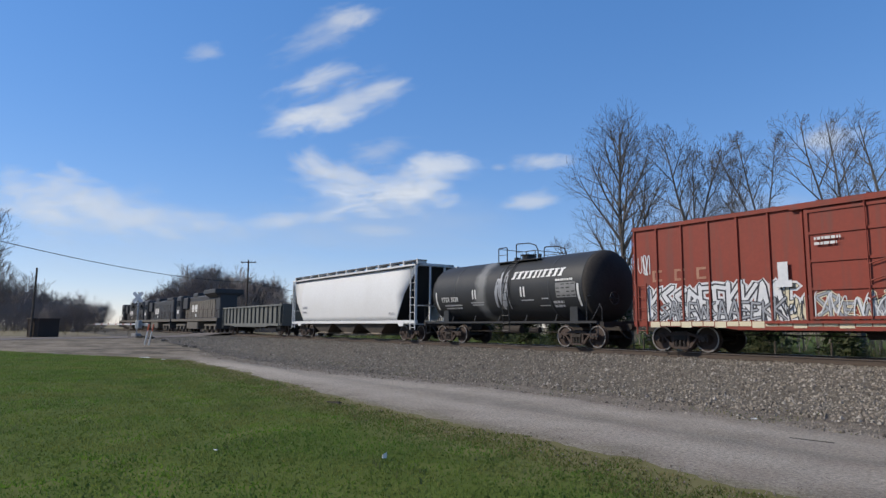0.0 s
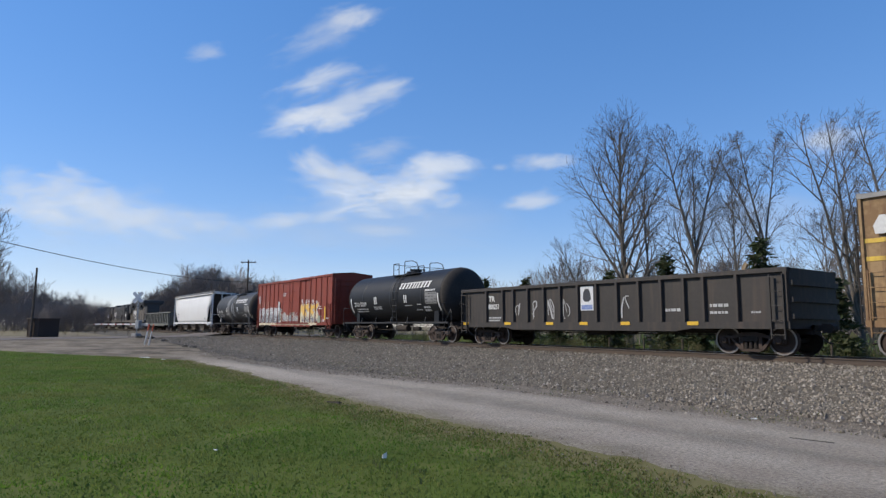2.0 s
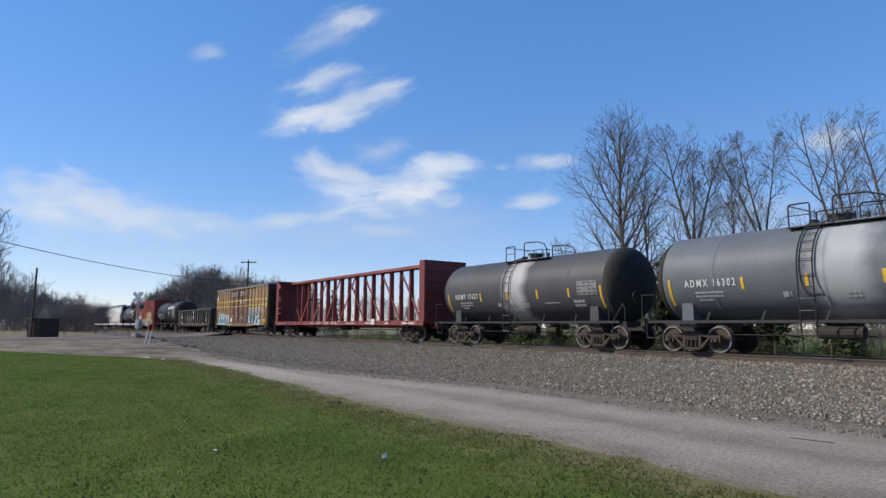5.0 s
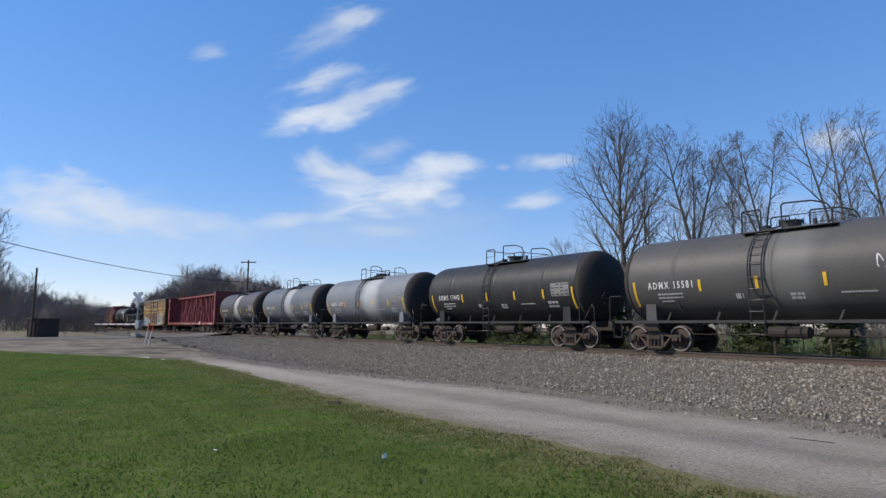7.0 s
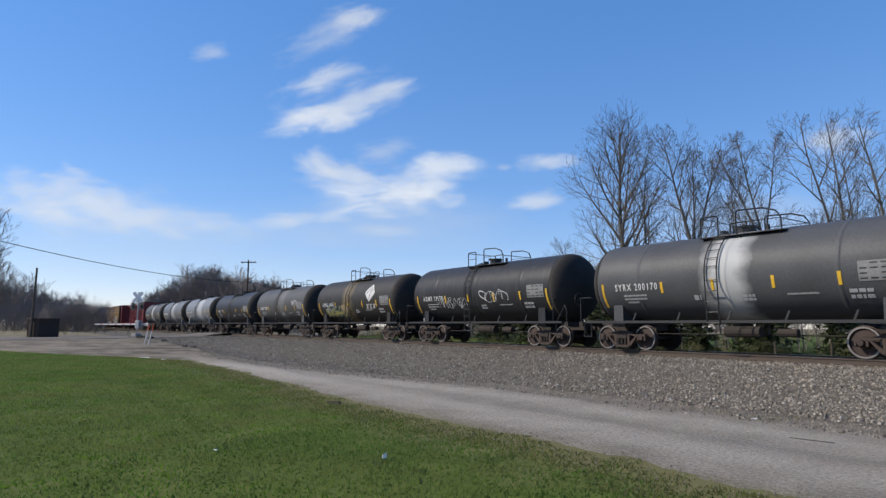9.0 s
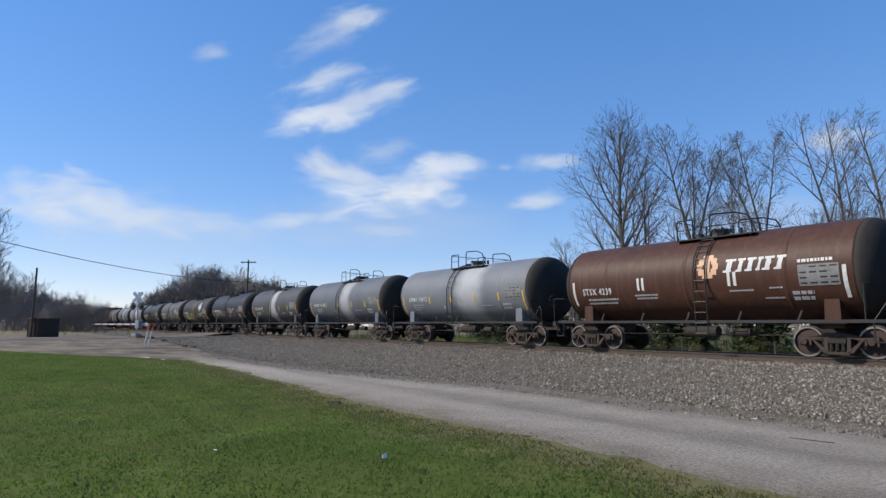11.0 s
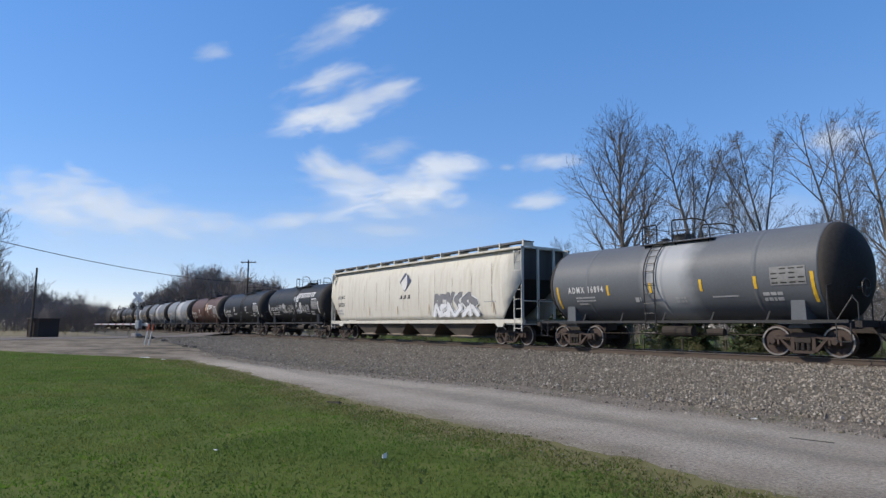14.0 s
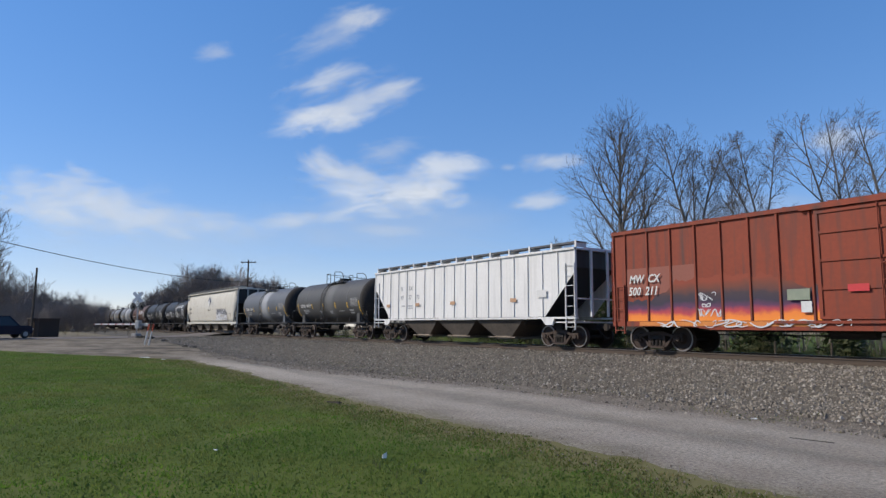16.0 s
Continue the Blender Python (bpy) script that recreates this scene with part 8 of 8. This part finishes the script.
M_SIGRED = mat("red_gate_stripe", (0.34, 0.06, 0.05), (0.28, 0.06, 0.05), 0.5, bump=0)
M_SIGWHITE = mat("white_sign_paint", (0.78, 0.78, 0.76), (0.66, 0.66, 0.64), 0.5, bump=0)
M_ALU = mat("aluminium_mast", (0.45, 0.45, 0.44), (0.36, 0.36, 0.35), 0.45, 0.6, bump=0)
GX0, GY0 = -70.3, 11.5
gz = ground_z(GX0, GY0)
signal = thing("crossing_signal", "level crossing signal with lowered striped gate and crossbuck", "crossing signal", pose(GX0, GY0, gz, 0, 0, -152))
bm = bmesh.new()
block(bm, -0.35, 0.35, -0.35, 0.35, -0.1, 0.35, 0.04)
part("concrete_base", bm, M_CONCRETE, signal)
bm = bmesh.new()
rod(bm, (0, 0, 0.3), (0, 0, 4.5), 0.075, 0.065, 10)
part("mast", bm, M_ALU, signal)
for a in (45, 135):
    bm = bmesh.new()
    c, s = math.cos(radians(a)) * 0.70, math.sin(radians(a)) * 0.70
    beam(bm, (-c, 0.10 + 0.02 * (a > 90), 3.95 - s), (c, 0.10 + 0.02 * (a > 90), 3.95 + s), 0.018, 0.36)
    part("crossbuck_board", bm, M_SIGWHITE, signal, "white crossbuck board").matrix_basis = pose(0, 0, 0, 0, 0, 20)
bm = bmesh.new()
rod(bm, (-0.7, 0.06, 3.05), (0.7, 0.06, 3.05), 0.03, 0.03, 6)
part("light_bar", bm, M_BLACK, signal)
for x in (-0.62, 0.62):
    bm = bmesh.new()
    rod(bm, (x, 0.10, 3.05), (x, 0.13, 3.05), 0.40, 0.40, 18)
    disc = part("light_backing", bm, M_BLACK, signal)
    bm = bmesh.new()
    rod(bm, (x, 0.13, 3.05), (x, 0.32, 3.08), 0.14, 0.16, 12)
    part("lamp_hood", bm, M_BLACK, disc)
bm = bmesh.new()
block(bm, -0.28, 0.28, -0.42, 0.05, 0.85, 1.65, 0.05)
part("gate_mechanism", bm, M_ALU, signal)
arm_len = 7.2
for i in range(12):
    bm = bmesh.new()
    pitch = (arm_len - 0.3) / 6
    x0 = 0.3 + (i // 2) * pitch + (0.8 * pitch if i % 2 else 0)
    x1 = 0.3 + (i // 2) * pitch + (pitch if i % 2 else 0.8 * pitch)
    block(bm, x0, x1, -0.32, -0.28, 1.19 + 0.002 * i, 1.34 - 0.004 * i)
    part("gate_arm_stripe", bm, M_SIGRED if i % 2 else M_SIGWHITE, signal)
bm = bmesh.new()
block(bm, -1.3, 0.3, -0.34, -0.26, 1.12, 1.36)
block(bm, -1.35, -0.95, -0.40, -0.20, 1.08, 1.40, 0.04)
part("counterweight", bm, M_ALU, signal)


def utility_pole(x, y, top, lean, label, arm=True, r=0.14, base=None):
    z = ground_z(x, y) if base is None else base
    p = thing("utility_pole", label, "utility pole", pose(x, y, z))
    bm = bmesh.new()
    rod(bm, (0, 0, -0.2), (lean[0], lean[1], top - z), r, r * 0.72, 10)
    part("post", bm, M_POLE, p)
    if arm:
        bm = bmesh.new()
        a = Vector((0.55, 0.82, 0)).normalized() * 1.05
        c = Vector((lean[0], lean[1], top - z - 0.35))
        q = Vector((a.y, -a.x, 0)) * 0.06
        hexa(bm, [c - a - q + Vector((0, 0, -0.06)), c + a - q + Vector((0, 0, -0.06)), c + a + q + Vector((0, 0, -0.06)), c - a + q + Vector((0, 0, -0.06))],
             [c - a - q + Vector((0, 0, 0.06)), c + a - q + Vector((0, 0, 0.06)), c + a + q + Vector((0, 0, 0.06)), c - a + q + Vector((0, 0, 0.06))])
        part("crossarm", bm, M_POLE, p)
        for k in (-0.9, -0.4, 0.4, 0.9):
            bm = bmesh.new()
            rod(bm, c + a * k + Vector((0, 0, 0.05)), c + a * k + Vector((0, 0, 0.22)), 0.045, 0.03, 8)
            part("insulator", bm, M_FRAME, p)
    return p


utility_pole(-87.6, 28.0, 9.9, (0, 0), "brown timber utility pole with a crossarm")
utility_pole(-69.6, 2.55, 6.0, (0.05, 0.07), "plain leaning dark timber pole beside the road", arm=False, r=0.115)
utility_pole(-36.0, -16.0, 9.3, (0, 0), "brown timber utility pole with a crossarm beside the lawn")


def cable(a, b, sag, r, label):
    cu = []
    for i in range(33):
        t = i / 32
        p = Vector(a).lerp(Vector(b), t)
        p.z -= sag * 4 * t * (1 - t)
        cu.append(p)
    bm = bmesh.new()
    pipe(bm, cu, r, 5)
    return tagged(part("power_line", bm, M_WIRE), label, "cable")


cable((-36.0, -16.0, 8.7), (-87.6, 28.0, 6.8), 1.5, 0.03, "black overhead cable slung between the poles")
cable((-87.6, 28.0, 6.8), (-150.0, 82.0, 9.0), 1.0, 0.03, "black overhead cable running off behind the track")

# ---- bin beside the road ----
M_BOARD = mat("dark_brown_boards", (0.085, 0.055, 0.04), (0.055, 0.038, 0.03), 0.85, fine=16, per_object=0.25)
bx, by = -70.2, 3.65
shed = thing("storage_bin", "dark brown boarded storage bin beside the road", "storage bin", pose(bx, by, ground_z(bx, by), 0, 0, -52))
bm = bmesh.new()
block(bm, -1.08, 1.08, -0.8, 0.5, 0.02, 1.66)
part("carcass", bm, M_BOARD, shed)
board = None
for i in range(12):
    x = -1.1 + 0.1833 * (i + 0.5)
    if board is None:
        bm = bmesh.new()
        block(bm, -0.088, 0.088, -0.02, 0.02, 0.0, 1.66, 0.006)
        ob = part("board", bm, M_BOARD, shed)
        board = ob.data
        ob.matrix_basis = pose(x, -0.825, 0)
    else:
        again("board", board, shed, pose(x, -0.825, 0.01 * ((i * 7) % 3)))
bm = bmesh.new()
hexa(bm, [(-1.18, -0.95, 1.66), (1.18, -0.95, 1.66), (1.18, 0.6, 1.66), (-1.18, 0.6, 1.66)], [(-1.14, -0.9, 1.76), (1.14, -0.9, 1.76), (1.14, 0.56, 1.74), (-1.14, 0.56, 1.74)])
part("lid", bm, M_BOARD, shed)

# ---- stakes, white post, rubble, litter ----
M_ORANGE = mat("orange_marker_paint", (0.62, 0.12, 0.05), (0.52, 0.10, 0.05), 0.6, bump=0)


def stake(x, y, lean, h):
    z = ground_z(x, y)
    s = thing("marker_stake", "leaning white marker stake with an orange top", "marker post", pose(x, y, z), "marker stakes")
    bm = bmesh.new()
    rod(bm, (0, 0, -0.1), (lean[0] * 0.68, lean[1] * 0.68, h * 0.68), 0.045, 0.045, 8)
    part("post", bm, M_SIGWHITE, s)
    bm = bmesh.new()
    rod(bm, (lean[0] * 0.68, lean[1] * 0.68, h * 0.68), (lean[0], lean[1], h), 0.046, 0.046, 8)
    part("top_band", bm, M_ORANGE, s)


stake(-49.2, 8.6, (0.16, 0.22), 1.45)
stake(-48.6, 8.75, (0.18, 0.26), 1.45)
s = thing("white_post", "weathered white post beyond the crossing", "post", pose(-126.0, 10.6, ground_z(-126.0, 10.6)))
bm = bmesh.new()
block(bm, -0.3, 0.3, -0.3, 0.3, -0.05, 0.5, 0.05)
part("footing", bm, M_CONCRETE, s)
bm = bmesh.new()
rod(bm, (0, 0, 0.5), (0, 0, 1.7), 0.07, 0.06, 8)
part("post", bm, M_CONCRETE, s)


def rubble(x, y, size, seed, label, material):
    rng = random.Random(seed)
    bm = bmesh.new()
    bmesh.ops.create_icosphere(bm, subdivisions=3, radius=0.62)
    for v in bm.verts:
        k = 1 + 0.5 * noise.noise(v.co * 2.6 + Vector((seed, 0, 0))) + 0.45 * noise.noise(v.co * 7.0 + Vector((0, seed, 0)))
        v.co = Vector((v.co.x * size * 1.5 * k, v.co.y * size * k, max(-0.05, v.co.z * size * 0.7 * k)))
    ob = tagged(part("rubble_heap", bm, material), label, "rubble heap", "rubble heaps")
    ob.matrix_basis = pose(x, y, ground_z(x, y) + 0.02, 0, 0, rng.uniform(0, 180))


M_DARKSOIL = mat("dark_soil", (0.075, 0.065, 0.05), (0.045, 0.04, 0.033), 0.95, big=3, fine=14, bump=0.8)
rubble(-53.7, 10.8, 0.34, 1, "dark heap of old ballast and soil", M_DARKSOIL)
rubble(-52.0, 11.6, 0.15, 2, "small dark clod of soil", M_DARKSOIL)
rubble(-46.0, 10.6, 0.26, 3, "low weedy dark heap of soil", M_DARKSOIL)
rubble(-44.8, 10.9, 0.22, 4, "low weedy dark heap of soil", M_DARKSOIL)
rubble(-62.5, 10.6, 0.5, 5, "low dark heap of soil by the crossing", M_DARKSOIL)
rubble(-60.0, 11.0, 0.4, 6, "low dark heap of soil by the crossing", M_DARKSOIL)


def litter(x, y, w, d, turn, label, material, h=0.02):
    bm = bmesh.new()
    hexa(bm, [(-w, -d, 0), (w, -d, 0), (w, d, 0), (-w, d, 0)], [(-w * 0.8, -d, h), (w, -d * 0.7, h * 1.6), (w * 0.9, d, h), (-w, d * 0.8, h * 0.7)])
    ob = tagged(part("litter", bm, material), label, "litter", "litter on the ground")
    ob.matrix_basis = pose(x, y, ground_z(x, y) + 0.03, 0, 0, turn)


litter(-6.75, 11.9, 0.055, 0.03, 30, "scrap of white paper on the gravel", M_SIGWHITE)
litter(-7.5, 4.3, 0.03, 0.02, 70, "scrap of white paper in the grass", M_SIGWHITE, 0.05)
litter(-35.7, 6.3, 0.30, 0.05, 40, "strip of white rubbish at the lane's edge", M_SIGWHITE)
litter(-34.2, 6.9, 0.12, 0.08, 10, "scrap of white paper on the gravel", M_SIGWHITE)
litter(-9.2, 2.6, 0.04, 0.012, 10, "pale stick in the grass", M_SIGWHITE, 0.012)
litter(-5.05, 10.5, 0.32, 0.035, 8, "dark stain of spilt tar on the gravel", M_DARKSOIL, 0.006)
litter(-13.5, 6.4, 0.20, 0.05, 20, "dark clod at the lane's edge", M_DARKSOIL, 0.03)

# ---- fence and slab behind the track ----
for i in range(9):
    x = -27.0 + i * 2.6
    f = thing("fence_post", "grey weathered timber fence post in the field", "fence post", pose(x, 31.5, ground_z(x, 31.5)), "field fence posts")
    bm = bmesh.new()
    rod(bm, (0, 0, -0.1), (0.02, 0, 1.15), 0.06, 0.055, 7)
    part("post", bm, M_POLE, f)
litter(-14.6, 29.0, 0.9, 0.12, -20, "pale plank lying in the field", M_SIGWHITE, 0.06)

# ---- car on the road ----
M_CARBLUE = mat("dark_blue_car_paint", (0.012, 0.018, 0.04), (0.015, 0.022, 0.048), 0.25, 0.3, bump=0)
M_TYRE = mat("tyre_rubber", (0.025, 0.025, 0.026), (0.035, 0.034, 0.033), 0.9)
road_car = thing("car", "dark blue estate car driving up to the crossing", "car", pose(-61, -20, -0.4))
bm = bmesh.new()
side = [(-2.3, 0.42), (-2.32, 0.85), (-2.2, 1.02), (1.95, 1.0), (2.12, 0.80), (2.16, 0.42), (1.95, 0.30), (-1.9, 0.30)]
slab(bm, side, -0.9, 0.9)
bmesh.ops.bevel(bm, geom=bm.edges[:], offset=0.06, segments=2, affect="EDGES")
part("body", bm, M_CARBLUE, road_car)
bm = bmesh.new()
hexa(bm, [(-2.25, -0.86, 1.0), (1.15, -0.86, 1.0), (1.15, 0.86, 1.0), (-2.25, 0.86, 1.0)], [(-2.1, -0.72, 1.72), (0.4, -0.72, 1.72), (0.4, 0.72, 1.72), (-2.1, 0.72, 1.72)])
part("cabin_glass", bm, M_GLASS, road_car)
bm = bmesh.new()
block(bm, -2.15, 0.45, -0.74, 0.74, 1.71, 1.78, 0.03)
for x0, x1 in ((1.1, 0.4), (-0.45, -0.5), (-1.5, -1.5), (-2.2, -2.08)):
    for sy in (-1, 1):
        rod(bm, (x0, sy * 0.86, 1.0), (x1, sy * 0.73, 1.72), 0.05, 0.05, 5)
part("roof", bm, M_CARBLUE, road_car)
for x in (-1.35, 1.58):
    for sy in (-1, 1):
        bm = bmesh.new()
        lathe(bm, [(-0.11, 0.12), (-0.11, 0.31), (-0.07, 0.335), (0.07, 0.335), (0.11, 0.31), (0.11, 0.12)], 20, "y", (x, sy * 0.80, 0.335))
        w = part("wheel", bm, M_TYRE, road_car)
        bm = bmesh.new()
        rod(bm, (x, sy * 0.90, 0.335), (x, sy * 0.925, 0.335), 0.2, 0.18, 14)
        part("rim", bm, M_ALU, w)
for y in (-0.65, 0.65):
    bm = bmesh.new()
    block(bm, 2.06, 2.165, y - 0.16, y + 0.16, 0.66, 0.80)
    part("headlight", bm, M_SIGWHITE, road_car)
CAR_TURN = math.degrees(math.atan2(CROSS.y, CROSS.x))


def car_at(d):
    p = road_car_at + CROSS * d
    return pose(p.x, p.y, ground_z(p.x, p.y) + 0.062, 0, 0, CAR_TURN)


CAR_ROWS = [(0.0, car_at(-62.0)), (10.0, car_at(-26.0)), (14.0, car_at(-4.8)), (15.0, car_at(-1.2)), (15.5, car_at(0.4)), (16.0, car_at(1.42))]


# ---- movement ----
def motions():
    for ob, s0, length in TRAIN:
        walk(ob, [(0.0, pose(-s0 + length / 2, TRACK_Y, 0)), (8.0, pose(-s0 - 8 * SPEED + length / 2, TRACK_Y, 0)), (16.0, pose(-s0 - 16 * SPEED + length / 2, TRACK_Y, 0))])
    for ob, m, shift in DRIFT:
        walk(ob, [(0.0, m), (16.0, Matrix.Translation(shift) @ m)])
    walk(road_car, CAR_ROWS)


motions()
